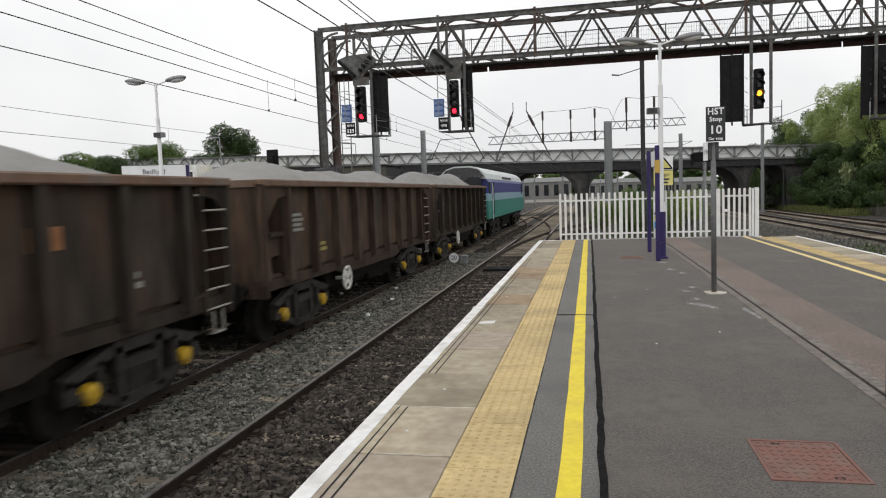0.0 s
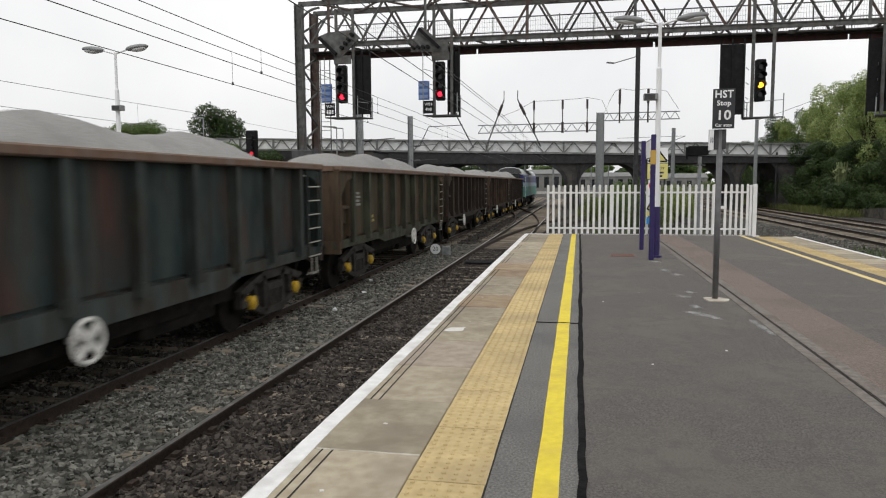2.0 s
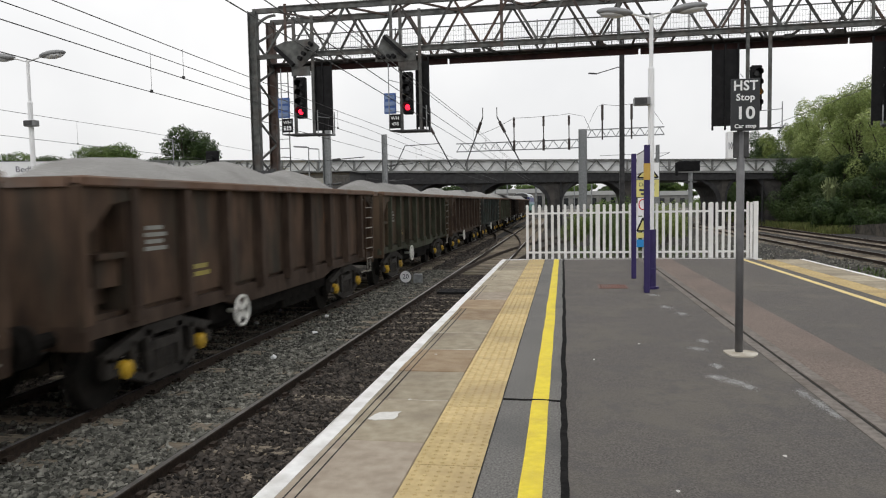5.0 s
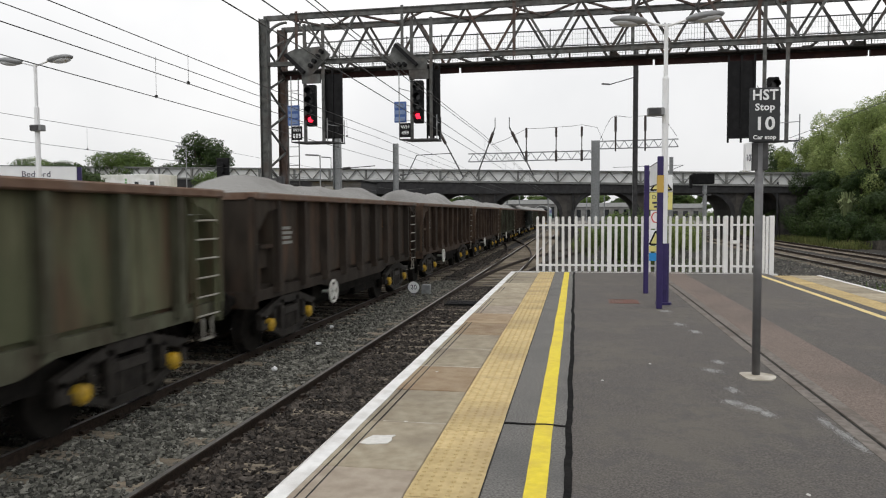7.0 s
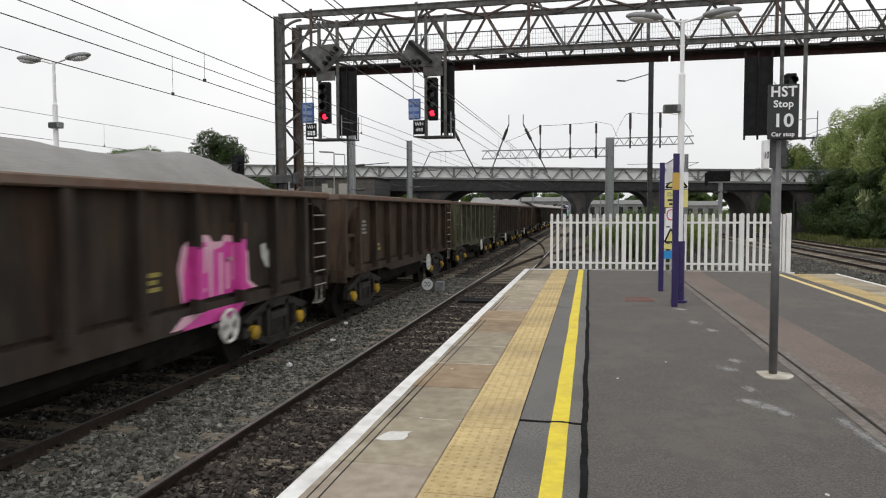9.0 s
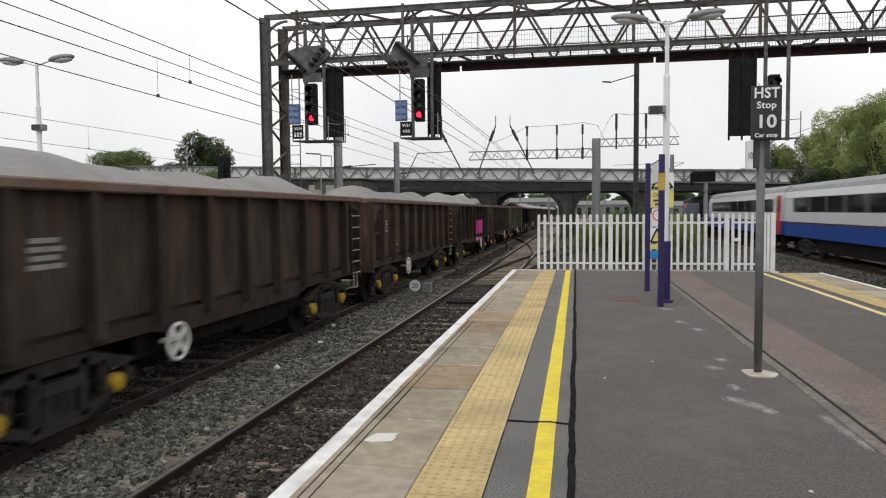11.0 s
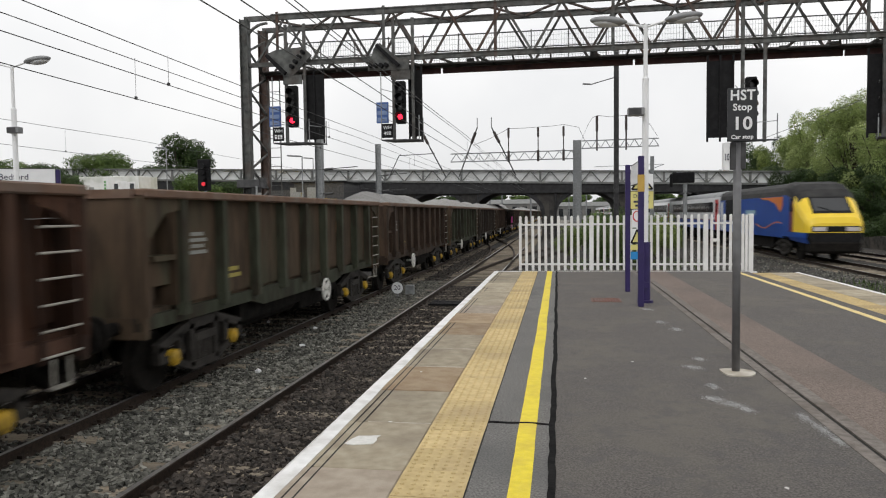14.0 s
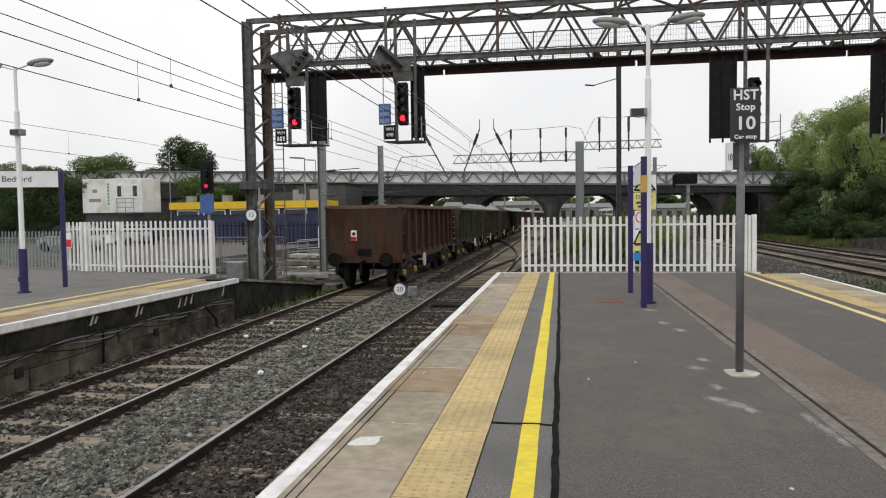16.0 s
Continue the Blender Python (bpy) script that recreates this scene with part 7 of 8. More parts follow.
# ---- what moves ----
def freight_s(t):
    """Place along the track of the last wagon's rear wall."""
    ease = np.interp(t, (0, 1, 2.5, 3.5, 5, 8, 9.2, 11.5, 13.5, 16), (0.18, 0.06, -0.22, -0.2, -0.22, -0.24, -0.2, -0.14, -0.14, -0.08))
    return -214.93 + 16.027 * t - 0.07442 * t * t + float(ease)


def hst_s(t):
    """Place along the fast line of the joint between the last coach and the rear power car."""
    return 21.6 + 57.2 * (t - 14.0)


HST_DIR = Vector((-math.sin(radians(HST_YAW)), math.cos(radians(HST_YAW)), 0))


def motions():
    for k, w in enumerate(WAGONS):
        walk(w, [(t, pose(TRAIN_X, freight_s(t) + PITCH * k, RAIL_Z)) for t in np.arange(0, 16.5, 0.5)])
    walk(loco, [(t, pose(TRAIN_X, freight_s(t) + PITCH * len(WAGONS) - 0.6, RAIL_Z)) for t in np.arange(0, 16.5, 0.5)])
    base = HST_AT.translation
    turn = pose(0, 0, 0, 0, 0, HST_YAW)

    def on_line(s, back=False):
        p = base + HST_DIR * s
        return Matrix.Translation(p) @ turn @ (pose(0, 0, 0, 0, 0, 180) if back else Matrix.Identity(4))
    for k, c in enumerate(COACHES):
        walk(c, [(t, on_line(hst_s(t) + 23.0 * k + 0.2)) for t in (0, 4, 8, 12, 16)])
    walk(rear_car, [(t, on_line(hst_s(t) - 17.6)) for t in (0, 4, 8, 12, 16)])
    walk(front_car, [(t, on_line(hst_s(t) + 23.0 * 8 + 17.8, True)) for t in (0, 4, 8, 12, 16)])


# ---- trees and scrub ----
def leaves(r, blobs, n, size):
    """Leaf blades strewn over uneven clumps: (x, y, z, rx, ry, rz)."""
    w = np.array([b[3] * b[4] * b[5] for b in blobs]) ** 0.7
    pick = r.choice(len(blobs), n, p=w / w.sum())
    bb = np.array(blobs)[pick]
    d = r.normal(size=(n, 3))
    d /= np.linalg.norm(d, axis=1)[:, None]
    rad = r.uniform(0.55, 1.0, n) ** 0.5 * (1 + 0.16 * np.sin(d[:, 0] * 9 + bb[:, 0]) * np.cos(d[:, 2] * 8 + bb[:, 1]))
    p = bb[:, :3] + d * bb[:, 3:6] * rad[:, None]
    # blades lie roughly along the surface of their clump
    out = d + 0.42 * r.normal(size=(n, 3))
    a = np.cross(out, r.normal(size=(n, 3)))
    a /= np.linalg.norm(a, axis=1)[:, None]
    b = np.cross(out, a)
    b /= np.linalg.norm(b, axis=1)[:, None]
    s = size * r.uniform(0.55, 1.25, n)[:, None]
    v = np.stack([p - a * s, p - b * s * 0.36, p + a * s, p + b * s * 0.36], 1).reshape(-1, 3)
    return v


def leaf_mesh(name, v, material):
    n = len(v) // 4
    me = bpy.data.meshes.new(name)
    me.vertices.add(len(v))
    me.vertices.foreach_set("co", v.astype(np.float32).ravel())
    me.loops.add(len(v))
    me.loops.foreach_set("vertex_index", np.arange(len(v), dtype=np.int32))
    me.polygons.add(n)
    me.polygons.foreach_set("loop_start", np.arange(0, len(v), 4, dtype=np.int32))
    me.update(calc_edges=True)
    me.materials.append(material)
    return me


def tree(label, x, y, z, h, rad, material, seed, n=9000, size=0.22, low=0.18, group="", clumps=11):
    r = np.random.default_rng(seed)
    t = thing("tree", label, "tree", pose(x, y, z), group)
    bm = B()
    rod(bm, (0, 0, 0), (0.1, 0, h * 0.45), rad * 0.075, 9, rad * 0.05)
    rod(bm, (0.1, 0, h * 0.45), (0.0, 0.1, h * 0.8), rad * 0.05, 8, rad * 0.02)
    part("trunk", bm, M_BARK, t)
    blobs = []
    small = (11 / clumps) ** 0.33
    for k in range(clumps):
        a, q = r.uniform(0, 6.283), r.uniform(0.2, 0.80) * rad
        zz = h * r.uniform(low + 0.12, 0.92)
        f = 1 - 0.5 * abs(zz / h - 0.5)
        blobs.append((q * math.cos(a) * f, q * math.sin(a) * f, zz, rad * small * r.uniform(0.28, 0.5), rad * small * r.uniform(0.28, 0.5), h * small * r.uniform(0.10, 0.17)))
        bm = B()
        rod(bm, (0, 0, h * r.uniform(0.2, 0.5)), blobs[-1][:3], rad * 0.022, 5, rad * 0.008)
        part("limb", bm, M_BARK, t)
    blobs.append((0, 0, h * 0.45, rad * 0.45, rad * 0.45, h * 0.32))
    part("crown", leaf_mesh("crown", leaves(r, blobs, n, size), material), None, t)
    return t


# bank of trees beyond the fast lines
spec = [(25.4, 91, 10.6, 2.6, 2), (23.4, 93, 8.0, 3.0, 2), (24.6, 88, 8.6, 3.0, 3), (25.0, 85, 11.4, 2.6, 2), (24.6, 79.5, 9.8, 2.8, 3), (25.2, 74.5, 10.9, 3.2, 1), (25.0, 70.0, 11.6, 3.4, 1), (25.6, 65.5, 11.5, 3.6, 1), (25.2, 61.0, 11.4, 3.6, 1), (26.0, 56.5, 11.2, 3.8, 1), (30.5, 78, 12.4, 4.0, 3), (31.0, 70, 13.0, 4.4, 1), (31.5, 63, 13.2, 4.6, 1),
        (23.0, 82, 6.4, 2.4, 2), (22.8, 75, 6.4, 2.6, 2), (22.4, 69, 6.6, 2.6, 2), (22.6, 64.2, 5.8, 2.4, 2), (23.4, 59.5, 6.0, 2.6, 2), (24.2, 55.0, 6.4, 2.6, 2)]
BANK_LEAF = {1: M_LEAF_WILLOW, 2: M_LEAF_DARK, 3: M_LEAF_LIGHT}
for k, (x, y, h, rd, ty) in enumerate(spec):
    tree("bushy green tree on the bank beside the line", x, y, -1.1, h, rd, BANK_LEAF[ty], 100 + k, 52000 if ty == 1 else 34000, 0.09, -0.02, "trees on the bank", 26)


def shrub(label, x, y, z, h, rad, material, seed, n=2600, size=0.13):
    r = np.random.default_rng(seed)
    t = thing("shrub", label, "shrub", pose(x, y, z), "shrubs by the line")
    bm = B()
    for k in range(5):
        a = r.uniform(0, 6.28)
        rod(bm, (0, 0, 0), (0.6 * rad * math.cos(a), 0.6 * rad * math.sin(a), h * r.uniform(0.5, 0.9)), 0.03, 5, 0.01)
    part("stem", bm, M_BARK, t)
    blobs = [(rad * r.uniform(-0.6, 0.6), rad * r.uniform(-0.6, 0.6), h * r.uniform(0.2, 0.75), rad * r.uniform(0.3, 0.55), rad * r.uniform(0.3, 0.55), h * r.uniform(0.18, 0.3)) for _ in range(8)]
    part("foliage", leaf_mesh("foliage", leaves(r, blobs, n, size), material), None, t)


k = 0
for x, y, h, rd in ((21.6, 84, 3.4, 2.2), (21.4, 79, 3.2, 2.2), (21.2, 74, 3.6, 2.4), (21.3, 69.5, 3.2, 2.2), (21.2, 65.5, 3.6, 2.3), (21.6, 61.8, 3.4, 2.2), (23.2, 56.4, 3.6, 2.2), (24.6, 52.0, 3.2, 2.2), (22.4, 88, 4.0, 2.6), (22.2, 58.8, 2.6, 1.6), (20.7, 54.6, 2.7, 1.2), (22.6, 53.6, 2.6, 1.4)):
    shrub("dense dark green shrub at the foot of the bank", x, y, -1.1, h, rd, M_LEAF_DARK, 200 + k, 8000, 0.095)
    k += 1
for x, y, h, rd in ((4.6, 33, 2.7, 1.3), (5.6, 35, 2.6, 1.4), (3.6, 37, 2.6, 1.2), (6.8, 38, 2.3, 1.4), (4.6, 41, 3.0, 1.6), (2.4, 40, 2.3, 1.0), (8.0, 44, 2.2, 1.4), (7.0, 54, 2.8, 1.8), (5.0, 58, 3.0, 1.8), (9.5, 58, 2.6, 1.6)):
    shrub("loose green buddleia shrub behind the fence", x, y, -1.1, h, rd, M_LEAF_LIGHT if k % 2 else M_LEAF, 230 + k, 3600, 0.075)
    k += 1
for x, y, h, rd in ((-9.5, 24.5, 1.35, 0.6), (-9.0, 23.7, 0.85, 0.5), (-10.2, 25.4, 1.0, 0.6), (-8.2, 24.6, 0.5, 0.45)):
    shrub("straggling weed bush among the concrete beams", x, y, -1.1, h, rd, M_LEAF, 260 + k, 900, 0.05)
    k += 1
# pampas-like plume at the bank
bm = B()
rp = random.Random(9)
for i in range(60):
    a, q = rp.uniform(0, 6.28), rp.uniform(0.3, 1.0)
    p1 = (0.5 * q * math.cos(a), 0.5 * q * math.sin(a), 2.9 + 0.7 * rp.random())
    p2 = (1.0 * q * math.cos(a), 1.0 * q * math.sin(a), 3.9 + 0.7 * rp.random() - 1.2 * q)
    bar(bm, (0, 0, 0), p1, 0.05, 0.012)
    bar(bm, p1, p2, 0.09, 0.014)
solid("pampas_grass", bm, M_PAMPAS, "tuft of pale arching grass on the bank", "plant", pose(21.2, 55.8, -1.12))
r = np.random.default_rng(77)


def tufts(name, areas, n, h, material, label, seed):
    r = np.random.default_rng(seed)
    out = []
    for x0, x1, y0, y1 in areas:
        p = np.stack([r.uniform(x0, x1, n), r.uniform(y0, y1, n), np.full(n, -1.1)], 1)
        lean = r.uniform(-0.5, 0.5, (n, 2)) * h
        hh = h * r.uniform(0.4, 1.2, n)
        w = 0.035
        ang = r.uniform(0, 6.28, n)
        dx, dy = np.cos(ang) * w, np.sin(ang) * w
        tip = p + np.stack([lean[:, 0], lean[:, 1], hh], 1)
        v = np.stack([p - np.stack([dx, dy, 0 * dx], 1), p + np.stack([dx, dy, 0 * dx], 1), tip + np.stack([dx, dy, 0 * dx], 1) * 0.2, tip - np.stack([dx, dy, 0 * dx], 1) * 0.2], 1)
        out.append(v.reshape(-1, 3))
    return tagged(new(name, leaf_mesh(name, np.concatenate(out), material)), label, "grass", kind="stuff")


tufts("grass", [(19.4, 21.5, 52, 66), (19.6, 21.8, 66, 88)], 3500, 0.55, M_GRASS, "rough yellowing grass along the foot of the bank", 31)
tufts("weeds", [(8.5, 12.5, 18, 26), (-8.2, -5.9, 17.5, 23), (2.0, 8, 28, 40)], 500, 0.22, M_LEAF, "sparse low weeds in the ballast", 32)

# trees beyond the opposite platform
tree("round dark green tree beyond the yard", -44.6, 81, -1.1, 13.0, 5.4, M_LEAF_DARK, 301, 40000, 0.17, 0.15, "", 22)
tree("broad green tree behind the portable cabin", -47.3, 72, -0.5, 8.6, 6.0, M_LEAF, 302, 30000, 0.15, -0.05)
tree("spreading tree beside the car park", -48.0, 58, -0.2, 7.4, 4.4, M_LEAF, 303, 20000, 0.13, 0.15)
tree("spreading tree beside the car park", -42.2, 55.5, -0.2, 6.6, 3.6, M_LEAF_DARK, 304, 16000, 0.13, 0.15)
tree("low green tree in front of the bridge", -34.2, 66, -0.5, 6.6, 3.8, M_LEAF, 305, 18000, 0.13, 0.0)
tree("low green tree in front of the bridge", -30.5, 66.5, -0.5, 5.4, 3.0, M_LEAF_DARK, 306, 12000, 0.13, 0.0)
tree("broad green tree beyond the car park", -57.5, 66, -0.5, 7.6, 5.4, M_LEAF, 307, 18000, 0.16, 0.0)
tree("low green tree beyond the car park", -52.5, 64, -0.5, 6.0, 4.0, M_LEAF_DARK, 308, 14000, 0.14, 0.0)
for k in range(30):
    tree("distant tree seen through the bridge arches", -95 + k * 7.6, 320 + 14 * (k % 3), -1.2, 10.6 + (k * 7 % 5) * 0.5, 7.5, M_LEAF_DARK if k % 3 == 0 else M_LEAF, 340 + k, 4200, 0.75, -0.1, "distant trees", 12)
for x, w, h, y in ((-34, 30, 5.4, 215), (-2, 24, 4.6, 235), (24, 16, 4.0, 225)):
    t = thing("distant_shed", "long pale grey shed far beyond the bridge", "building", pose(x, y, -1.2), "distant sheds")
    bm = B()
    box2(bm, (0, 0, 0), (w, 12, h))
    part("wall", bm, M_SHED, t)
    bm = B()
    plate(bm, [(-0.3, h), (6, h + 1.4), (12.3, h)], -0.3, w + 0.3)
    part("roof", bm, M_PARAPET, t)
    for k in range(int(w / 3)):
        bm = B()
        box2(bm, (1 + k * 3, -0.08, 1.2), (2.4 + k * 3, -0.002, h - 0.9))
        part("window", bm, M_GLASS_DARK, t)
for k, (x, y, h, rd) in enumerate(((9.5, 122, 2.6, 2.2), (14.0, 118, 2.2, 2.0), (-14.5, 120, 2.4, 2.2), (21.5, 115, 3.2, 2.6), (25.5, 122, 3.4, 2.8), (4.6, 105, 1.6, 1.4))):
    shrub("low scrub beside the line beyond the bridge", x, y, -1.1, h, rd, M_LEAF, 400 + k, 1500, 0.12)
sheet("ballast_bed", -60, 60, 161, 300, 10, 10, -1.1, 0.02, M_BEAM, "pale grey yard far beyond the bridge", "ground", 5)
for x, y in ((-7.5, 96), (1.2, 92), (-8.5, 130), (6.6, 126), (13.4, 108), (-1.0, 150), (4.2, 165)):
    mast("grey overhead line mast beyond the bridge", x, y, 7.5, 0.22, M_GALV)

# ---- yard beyond the opposite platform ----
bm = B()
slab(bm, [(-80, 25.2), (-40, 25.2), (-14.5, 21.0), (-14.5, 64), (-80, 64)], -1.3, -0.35)
solid("car_park_ground", bm, M_ASPHALT, "grey tarmac of the car park", "ground", kind="structure")

M_CAR_DARK = mat("black_car_paint", (0.012, 0.013, 0.015), (0.016, 0.017, 0.02), 2, 0.25, bump=0)
M_CAR_SILVER = mat("silver_car_paint", (0.36, 0.38, 0.40), (0.42, 0.44, 0.46), 2, 0.3, 0.4, bump=0)
M_TYRE = mat("tyre_rubber", (0.012, 0.012, 0.012), (0.02, 0.02, 0.02), 8, 0.85, bump=0.1)
M_CANOPY = mat("yellow_canopy_fascia", (0.68, 0.45, 0.02), (0.74, 0.50, 0.03), 1.5, 0.5, bump=0.03)
M_NAVY = mat("navy_boarding", (0.022, 0.026, 0.065), (0.035, 0.04, 0.085), 1.5, 0.6, bump=0.05)
M_GREEN_MARK = mat("green_lettering", (0.10, 0.30, 0.08), (0.12, 0.34, 0.10), 4, 0.6, bump=0)

cab = thing("portable_cabin", "white portable site cabin with two small windows on a platform", "cabin", pose(-39.3, 55.0, 2.12) @ Matrix.Diagonal((0.87, 1, 1, 1)))
bm = B()
box2(bm, (0, 0, 0), (6.45, 2.9, 2.95))
bevel(bm, 0.04)
part("shell", bm, M_CABIN, cab)
for xx in (0.0, 3.05, 6.37):
    bm = B()
    box2(bm, (xx, -0.03, 0), (xx + 0.1, 0.0, 2.95))
    part("corner_post", bm, M_FENCE_WHITE, cab)
for xx in (3.55, 5.25):
    bm = B()
    box2(bm, (xx, -0.05, 1.25), (xx + 0.85, -0.002, 2.45))
    wnd = part("window", bm, M_FENCE_WHITE, cab)
    bm = B()
    box2(bm, (xx + 0.28, -0.06, 1.4), (xx + 0.72, -0.052, 2.3))
    part("pane", bm, M_GLASS_DARK, wnd)
bm = B()
box2(bm, (4.5, -0.04, 0.15), (5.2, -0.002, 2.5))
part("door", bm, M_FENCE_WHITE, cab)
for zz in (0.45, 0.85, 1.2):
    bm = B()
    rod(bm, (4.4, -0.9, zz), (6.2, -0.9, zz), 0.03, 6)
    part("handrail", bm, M_GALV, cab)
for xx in (4.4, 5.3, 6.2):
    bm = B()
    rod(bm, (xx, -0.9, -0.1), (xx, -0.9, 1.2), 0.03, 6)
    part("handrail_post", bm, M_GALV, cab)
bm = B()
box2(bm, (4.3, -1.0, -0.12), (6.3, -0.06, 0.0))
part("landing", bm, M_BLACK_GREY, cab)
for zz, w in ((0.95, 1.3), (1.75, 0.5)):
    bm = B()
    box2(bm, (1.35 - w / 2, -0.012, zz), (1.35 + w / 2, -0.002, zz + 0.3))
    part("marking", bm, M_LABEL_PALE, cab)
bm = B()
for k in range(7):
    box2(bm, (2.72, -0.012, 0.7 + k * 0.28), (2.92, -0.002, 0.9 + k * 0.28))
part("vertical_lettering_bars", bm, M_GREEN_MARK, cab)
bm = B()
box2(bm, (0.1, 0.3, -2.52), (6.4, 2.7, -0.01))
part("support", bm, M_BLACK_GREY, cab)

can = thing("canopy_building", "low building with a bright yellow fascia beside the yard", "building", pose(-31.2, 55, -0.24))
bm = B()
box2(bm, (0, 0, 2.55), (13.7, 4.0, 3.15))
part("fascia", bm, M_CANOPY, can, "bright yellow fascia")
bm = B()
box2(bm, (0.3, 0.3, 0.0), (13.4, 3.8, 2.55))
part("wall", bm, M_NAVY, can)
for k in range(5):
    bm = B()
    box2(bm, (0.6 + k * 2.4, 0.22, 2.05), (2.6 + k * 2.4, 0.30, 2.5))
    wnd = part("window", bm, M_WHITE_SIGN, can, "white framed window")
    bm = B()
    box2(bm, (0.7 + k * 2.4, 0.20, 2.05), (2.5 + k * 2.4, 0.217, 2.4))
    part("pane", bm, M_GLASS_DARK, wnd)
for k in range(4):
    bm = B()
    box2(bm, (1.3 + k * 3.3, 0.5, 3.15), (1.9 + k * 3.3, 1.2, 3.7))
    part("roof_vent", bm, M_GALV, can)
bld = thing("grey_building", "dark grey flat-roofed relay building by the bridge", "building", pose(-21.7, 60, -0.9))
bm = B()
box2(bm, (0, 0, 0), (4.6, 5, 5.3))
box2(bm, (-3.4, 0.6, 0), (0.0, 4.6, 4.7))
part("wall", bm, M_BLACK_GREY, bld)
for x0, x1 in ((-0.35, 0.2), (1.25, 2.2)):
    bm = B()
    box2(bm, (x0, -0.08, 3.0), (x1, -0.002, 4.9))
    part("door", bm, M_GALV, bld)
bm = B()
box2(bm, (-0.15, -0.15, 5.3), (4.75, 5.15, 5.42))
part("roof", bm, M_BLACK, bld)
palisade("black steel railings along the yard", (-42, 48), (-12.5, 44), 1.5, 0.32, 0.06, M_BLACK, (0, 0.25, 0.5, 0.75, 1), z=-0.3, name="steel_railings")
hoard = thing("site_hoarding", "navy boarded hoarding beside the line", "hoarding", pose(-17.8, 46, -0.9))
for k in range(6):
    bm = B()
    box2(bm, (k * 1.5, 0, 0), (k * 1.5 + 1.44, 0.08, 2.1))
    part("board", bm, M_NAVY, hoard)
for k, (x, y, z, L_, a) in enumerate(((-13.5, 27.5, -0.95, 5.5, -10), (-12.6, 28.6, -0.75, 4.5, -3), (-11.2, 29.8, -0.55, 5.0, 4), (-13.0, 31.0, -0.5, 4.0, -14), (-10.0, 32.5, -0.75, 4.4, 8))):
    bm = B()
    box2(bm, (-L_ / 2, -0.16, -0.12), (L_ / 2, 0.16, 0.12))
    bevel(bm, 0.03)
    solid("concrete_trough", bm, M_BEAM, "dirty concrete trough stacked beside the line", "trough", pose(x, y, z, 0, 2 - k, a), "troughs beside the line")
    for q in (-0.35, 0.35):
        bm = B()
        box2(bm, (-0.15, -0.2, -1.1), (0.15, 0.2, z - 0.1))
        solid("concrete_pad", bm, M_BEAM, "low concrete pad under a trough", "pad", pose(x + q * L_, y + q * L_ * math.sin(radians(a)), 0), "pads beside the line")
# wire mesh fence panels by the gantry
for k in range(4):
    f = thing("mesh_fence_panel", "temporary wire mesh fence panel beside the line", "fence", pose(-13.6 + 1.35 * k, 24.6 - 0.2 * k, -1.08, 0, 0, -8), "mesh fence panels")
    bm = B()
    tube(bm, [(0, 0, 0), (0, 0, 1.9), (1.28, 0, 1.9), (1.28, 0, 0)], 0.022, 6)
    part("frame", bm, M_GALV, f)
    bm = B()
    for q in range(20):
        box(bm, (0.03 + q * 0.064, 0, 0.98), (0.006, 0.006, 1.8))
    for q in range(9):
        box(bm, (0.64, 0.004, 0.12 + q * 0.21), (1.26, 0.005, 0.006))
    tagged(part("wire_mesh", bm, M_GALV, f), kind="stuff")
for x, y, L_, a in ((-11.8, 24, 5.5, 12), (-12.4, 26, 6.5, 5), (-10.2, 31, 6, -4), (-9.6, 25.5, 3.5, 20), (-8.4, 27.8, 4.2, -10), (-12.0, 33, 7, 2)):
    bm = B()
    box2(bm, (-L_ / 2, -0.25, 0), (L_ / 2, 0.25, 0.3))
    bevel(bm, 0.03)
    solid("concrete_beam", bm, M_BEAM, "weathered concrete beam lying beside the track", "beam", pose(x, y, -1.1, 0, 0, a), "beams beside the track")
for k, (x0, y0, x1, y1) in enumerate(((-9.4, 22, -9.0, 60), (-10.9, 22, -10.5, 60))):
    bm = B()
    bar(bm, (x0, y0, -0.95), (x1, y1, -0.95), 0.07, 0.15)
    solid("siding_rail", bm, M_RAIL_SIDE, "rusty siding rail beside the yard", "rail", kind="structure")
M_PALE_SLAB = mat("bleached_concrete", (0.30, 0.29, 0.265), (0.46, 0.45, 0.42), 4, 0.9, bump=0.4, bscale=30, stain=(0.14, 0.13, 0.10), sscale=1.6, samount=0.7, rnd=0.25)
rc = random.Random(23)
for k in range(26):
    L_, w_, h_ = rc.uniform(1.2, 4.2), rc.uniform(0.3, 0.8), rc.uniform(0.10, 0.22)
    y = 24.2 + k * 0.82
    bm = B()
    box2(bm, (-L_ / 2, -w_ / 2, 0), (L_ / 2, w_ / 2, h_))
    bevel(bm, 0.02)
    solid("concrete_slab", bm, M_PALE_SLAB if k % 3 else M_BEAM, "bleached concrete slab lying beside the line", "slab", pose(-7.6 - rc.uniform(0.6, 5.0) * (0.7 + k * 0.02), y, -1.10 + 0.022 * k, 0, rc.uniform(-3, 3), rc.uniform(-25, 25)), "slabs beside the line")
for k in range(14):
    bm = B()
    L_ = rc.uniform(1.5, 3.6)
    bar(bm, (-L_ / 2, 0, 0.06), (L_ / 2, 0, 0.06 + rc.uniform(0, 0.25)), 0.14, 0.10)
    solid("old_timber", bm, M_SLEEPER, "weathered timber dumped beside the line", "timber", pose(-7.9 - rc.uniform(0.3, 4.5), 23.6 + k * 1.15, -1.06 + 0.02 * k, 0, 0, rc.uniform(-50, 50)), "dumped timbers")
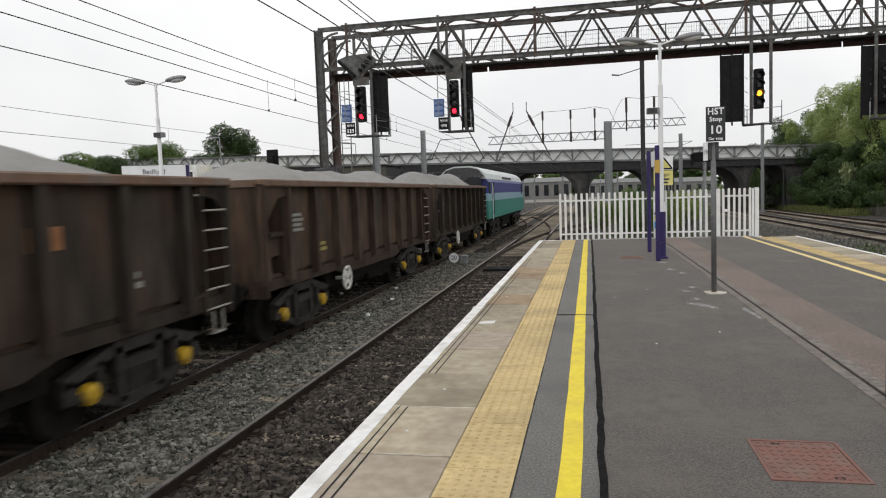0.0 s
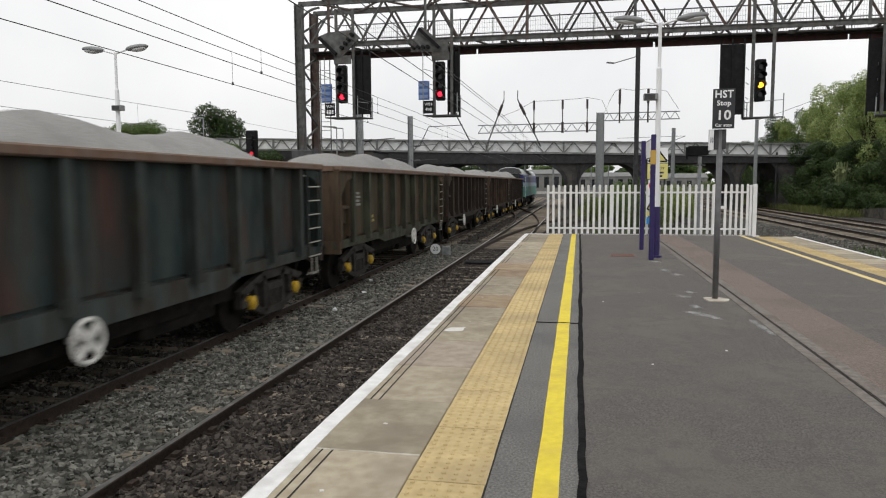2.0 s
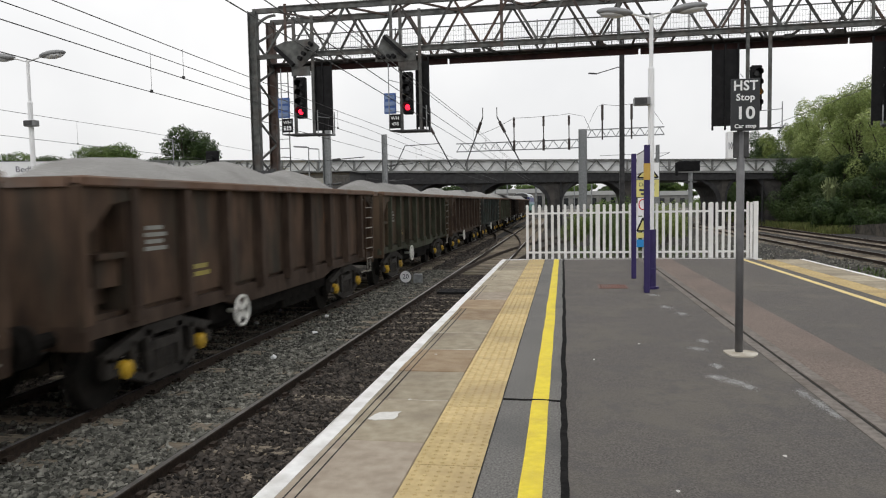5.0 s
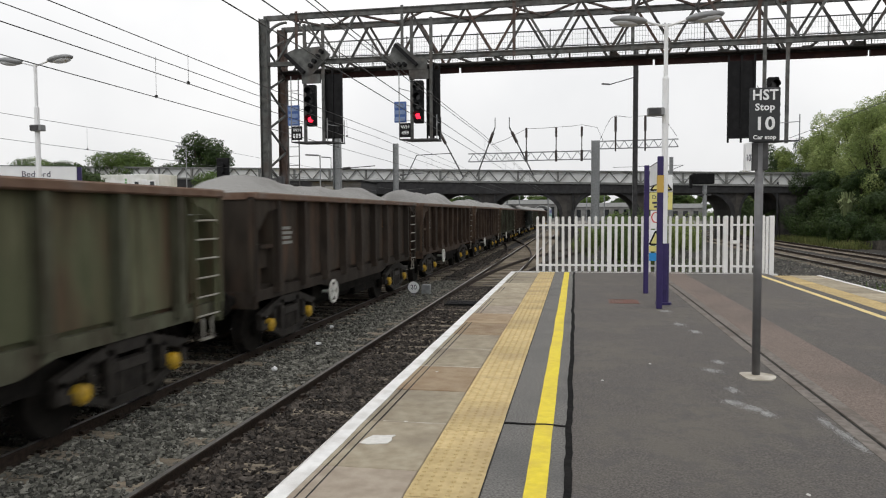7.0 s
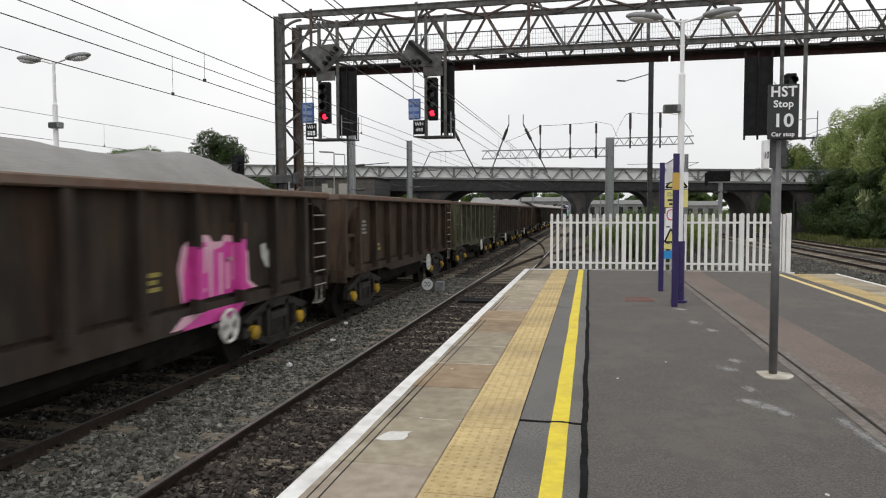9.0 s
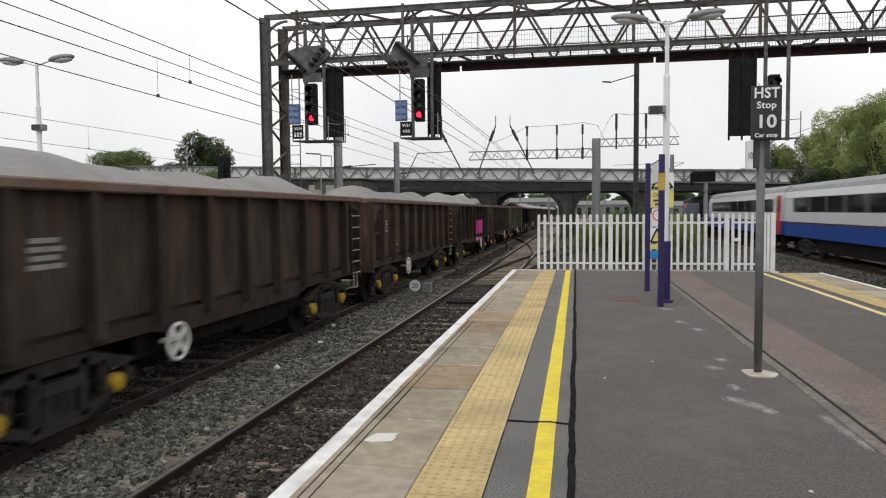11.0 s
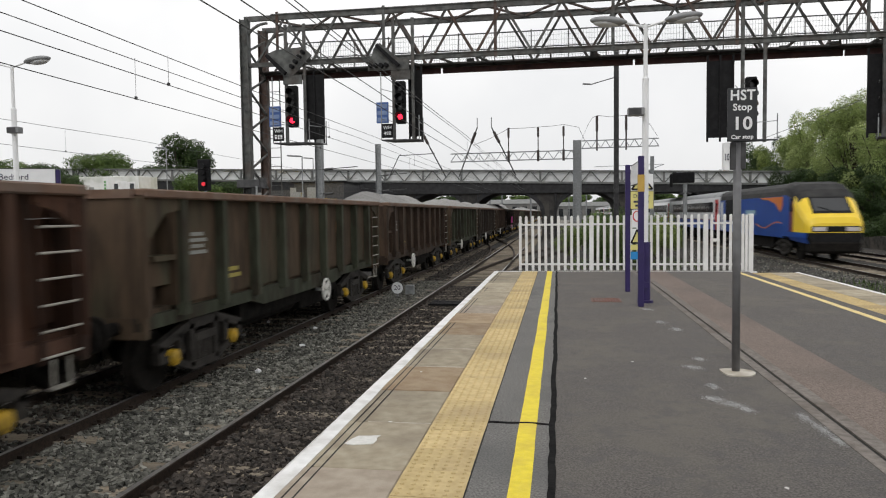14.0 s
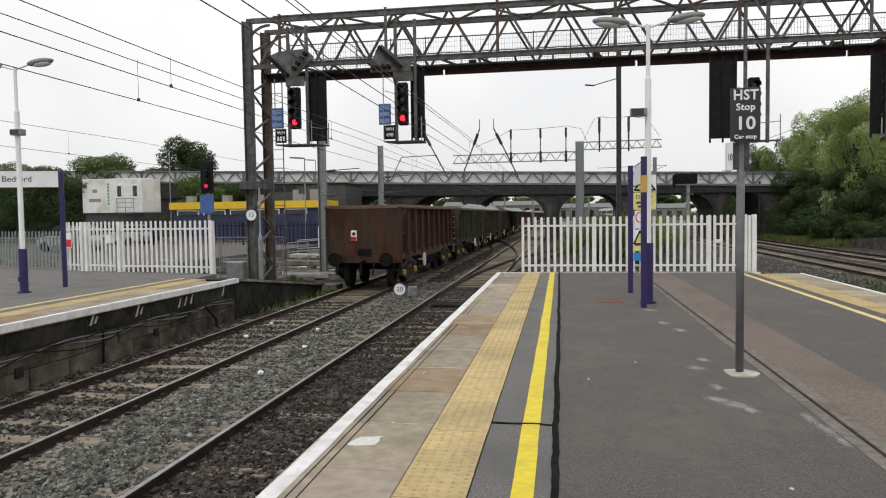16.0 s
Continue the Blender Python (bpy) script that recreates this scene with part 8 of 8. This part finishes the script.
for x, y, L_, rz in ((-12.6, 35.0, 3.2, 12), (-13.6, 39.0, 4.2, 8), (-9.4, 41.0, 3.0, 4)):
    t = thing("ramp_handrail", "galvanised tubular handrail beside a walkway", "handrail", pose(x, y, -1.08, 0, 0, rz), "handrails beside the line")
    for zz in (0.75, 1.25):
        bm = B()
        rod(bm, (0, 0, zz), (L_, 0, zz + 0.25), 0.03, 8)
        part("rail", bm, M_GALV, t)
    for q in (0.0, 0.33, 0.66, 1.0):
        bm = B()
        rod(bm, (L_ * q, 0, 0), (L_ * q, 0, 1.25 + 0.25 * q), 0.03, 8)
        part("post", bm, M_GALV, t)
for x, y, h in ((-12.1, 22.6, 1.9), (-9.9, 23.4, 1.7)):
    bm = B()
    box2(bm, (-0.32, -0.2, 0), (0.32, 0.2, h * 0.62))
    bevel(bm, 0.03)
    solid("equipment_cabinet", bm, M_LAMP_GREY, "grey lineside equipment cabinet behind the fence", "cabinet", pose(x, y, -1.1), "lineside cabinets")
hz = thing("small_warning_sign", "yellow and white warning sign on a short post", "sign", pose(-9.2, 31, -1.1))
bm = B()
rod(bm, (0, 0, 0), (0, 0, 1.7), 0.04, 8)
part("post", bm, M_GALV, hz)
bm = B()
box2(bm, (-0.28, -0.05, 1.2), (0.28, -0.03, 2.2))
pl = part("plate", bm, M_WHITE_SIGN, hz)
bm = B()
prism(bm, [(-0.2, 1.7), (0.2, 1.7), (0.0, 2.1)], -0.06, -0.051)
part("triangle", bm, M_YELLOW_SIGN, pl)


def ground_signal(label, x, y, zred, lit):
    t = thing("signal", label, "railway signal", pose(x, y, -1.1), "post signals")
    bm = B()
    rod(bm, (0, 0.1, 0), (0, 0.1, zred + 1.2), 0.07, 10)
    part("post", bm, M_GALV, t)
    zb = zred + 1.1
    bm = B()
    box2(bm, (-0.32, -0.05, zb - 0.3), (0.32, 0.05, zb + 1.15))
    bevel(bm, 0.04)
    hd = part("signal_head", bm, M_BLACK, t)
    for k in range(4):
        bm = B()
        rod(bm, (0, -0.06, zb + k * 0.27), (0, -0.22, zb + k * 0.27), 0.12, 12)
        part("hood", bm, M_BLACK, hd)
    bm = B()
    rod(bm, (0.06, -0.22, zb), (0.06, -0.235, zb), 0.10, 12)
    part("lens", bm, lit, hd, "lit red lens")
    bm = B()
    box2(bm, (-0.35, -0.06, zb - 1.25), (0.30, 0.02, zb - 0.4))
    part("blue_box", bm, M_BLUE_BOX, t)


ground_signal("black signal showing red on a post behind the fence", -14.45, 30.0, 3.02, M_RED_DIM)
sg = thing("ground_signal_back", "black signal head on a pole seen from behind, beyond the fence", "railway signal", pose(6.0, 25.0, -1.1))
bm = B()
rod(bm, (0, 0, 0), (0, 0, 3.55), 0.07, 10)
part("post", bm, M_GALV, sg)
bm = B()
box2(bm, (-0.42, -0.1, 3.6), (0.30, 0.25, 3.95))
box2(bm, (-0.52, -0.12, 3.45), (-0.42, 0.0, 3.9))
bevel(bm, 0.02)
part("head", bm, M_BLACK, sg)
bm = B()
box2(bm, (-0.2, -0.06, 3.2), (0.2, 0.06, 3.26))
part("bracket", bm, M_BLACK_GREY, sg)


def car(label, x, y, rz, paint):
    t = thing("parked_car", label, "car", pose(x, y, -0.35, 0, 0, rz), "cars in the car park")
    bm = B()
    plate(bm, [(-2.1, 0.3), (-2.15, 0.7), (-1.95, 0.95), (-1.2, 1.0), (1.0, 0.95), (1.9, 0.85), (2.1, 0.6), (2.1, 0.3)], -0.85, 0.85)
    bevel(bm, 0.05)
    part("body", bm, paint, t)
    bm = B()
    plate(bm, [(-1.85, 0.98), (-1.45, 1.42), (0.0, 1.46), (0.95, 0.97)], -0.74, 0.74)
    part("glasshouse", bm, M_GLASS_DARK, t)
    bm = B()
    plate(bm, [(-1.5, 1.42), (-1.35, 1.48), (-0.1, 1.50), (0.1, 1.44)], -0.70, 0.70)
    part("roof", bm, paint, t)
    for sx in (-0.8, 0.8):
        for sy in (-1.3, 1.3):
            bm = B()
            rod(bm, (sx - 0.1, sy, 0.31), (sx + 0.1, sy, 0.31), 0.31, 16)
            part("wheel", bm, M_TYRE, t)
    for sx in (-0.6, 0.6):
        bm = B()
        box2(bm, (sx - 0.18, -2.17, 0.7), (sx + 0.18, -2.12, 0.85))
        part("tail_light", bm, M_RED_SIGN, t)


car("dark parked car behind the grey fence", -34.2, 46, 70, M_CAR_DARK)
car("silver parked car behind the grey fence", -30.2, 47, 80, M_CAR_SILVER)
car("silver parked car under the trees", -36.2, 51, 20, M_CAR_SILVER)
car("dark parked car under the trees", -33.6, 51.5, 10, M_CAR_DARK)
car("silver parked car close to the fence", -27.6, 38, 75, M_CAR_SILVER)
# far houses on the left
for x, y, w, h in ((-75, 90, 12, 5.5), (-60, 95, 12, 5.0)):
    t = thing("low_building", "pale low building beyond the car park", "building", pose(x, y, -1.0))
    bm = B()
    box2(bm, (0, 0, 0), (w, 6, h))
    part("wall", bm, M_CABIN, t)
    for k in range(4):
        bm = B()
        box2(bm, (1 + k * 2.7, -0.06, 1.4), (2.6 + k * 2.7, 0.0, 2.8))
        part("window", bm, M_GLASS_DARK, t)
# old platform beyond the fast lines
bm = B()
plate(bm, [(35, -0.24), (48, -0.24), (61, -0.98), (61, -1.15), (35, -1.15)], 0, 4.0)
solid("old_platform", bm, M_WALL_DARK, "low disused platform ramp beyond the fast lines", "platform", pose(21.7, 0, 0), kind="structure")
bm = B()
rod(bm, (0, 0, 0), (0.35, 3.6, 0.05), 0.05, 6)
solid("scrap_rail", bm, M_SLEEPER, "loose length of pale timber lying in the ballast", "timber", pose(9.9, 20.5, -1.02, 0, 0, 16))
# litter between the tracks
for x, y in ((-3.75, 14.6), (-3.2, 10.3), (-5.0, 13.6), (-5.2, 15.4), (-3.3, 12.6), (-0.9, 9.3), (-1.0, 11.2)):
    bm = B()
    bmesh.ops.create_icosphere(bm, subdivisions=1, radius=0.06)
    for v in bm.verts:
        v.co = v.co * rs.uniform(0.5, 1.3)
        v.co.z *= 0.7
    solid("litter", bm, M_WHITE_SIGN, "scrap of white litter in the ballast", "litter", pose(x, y, -1.0), "litter on the track")

motions()
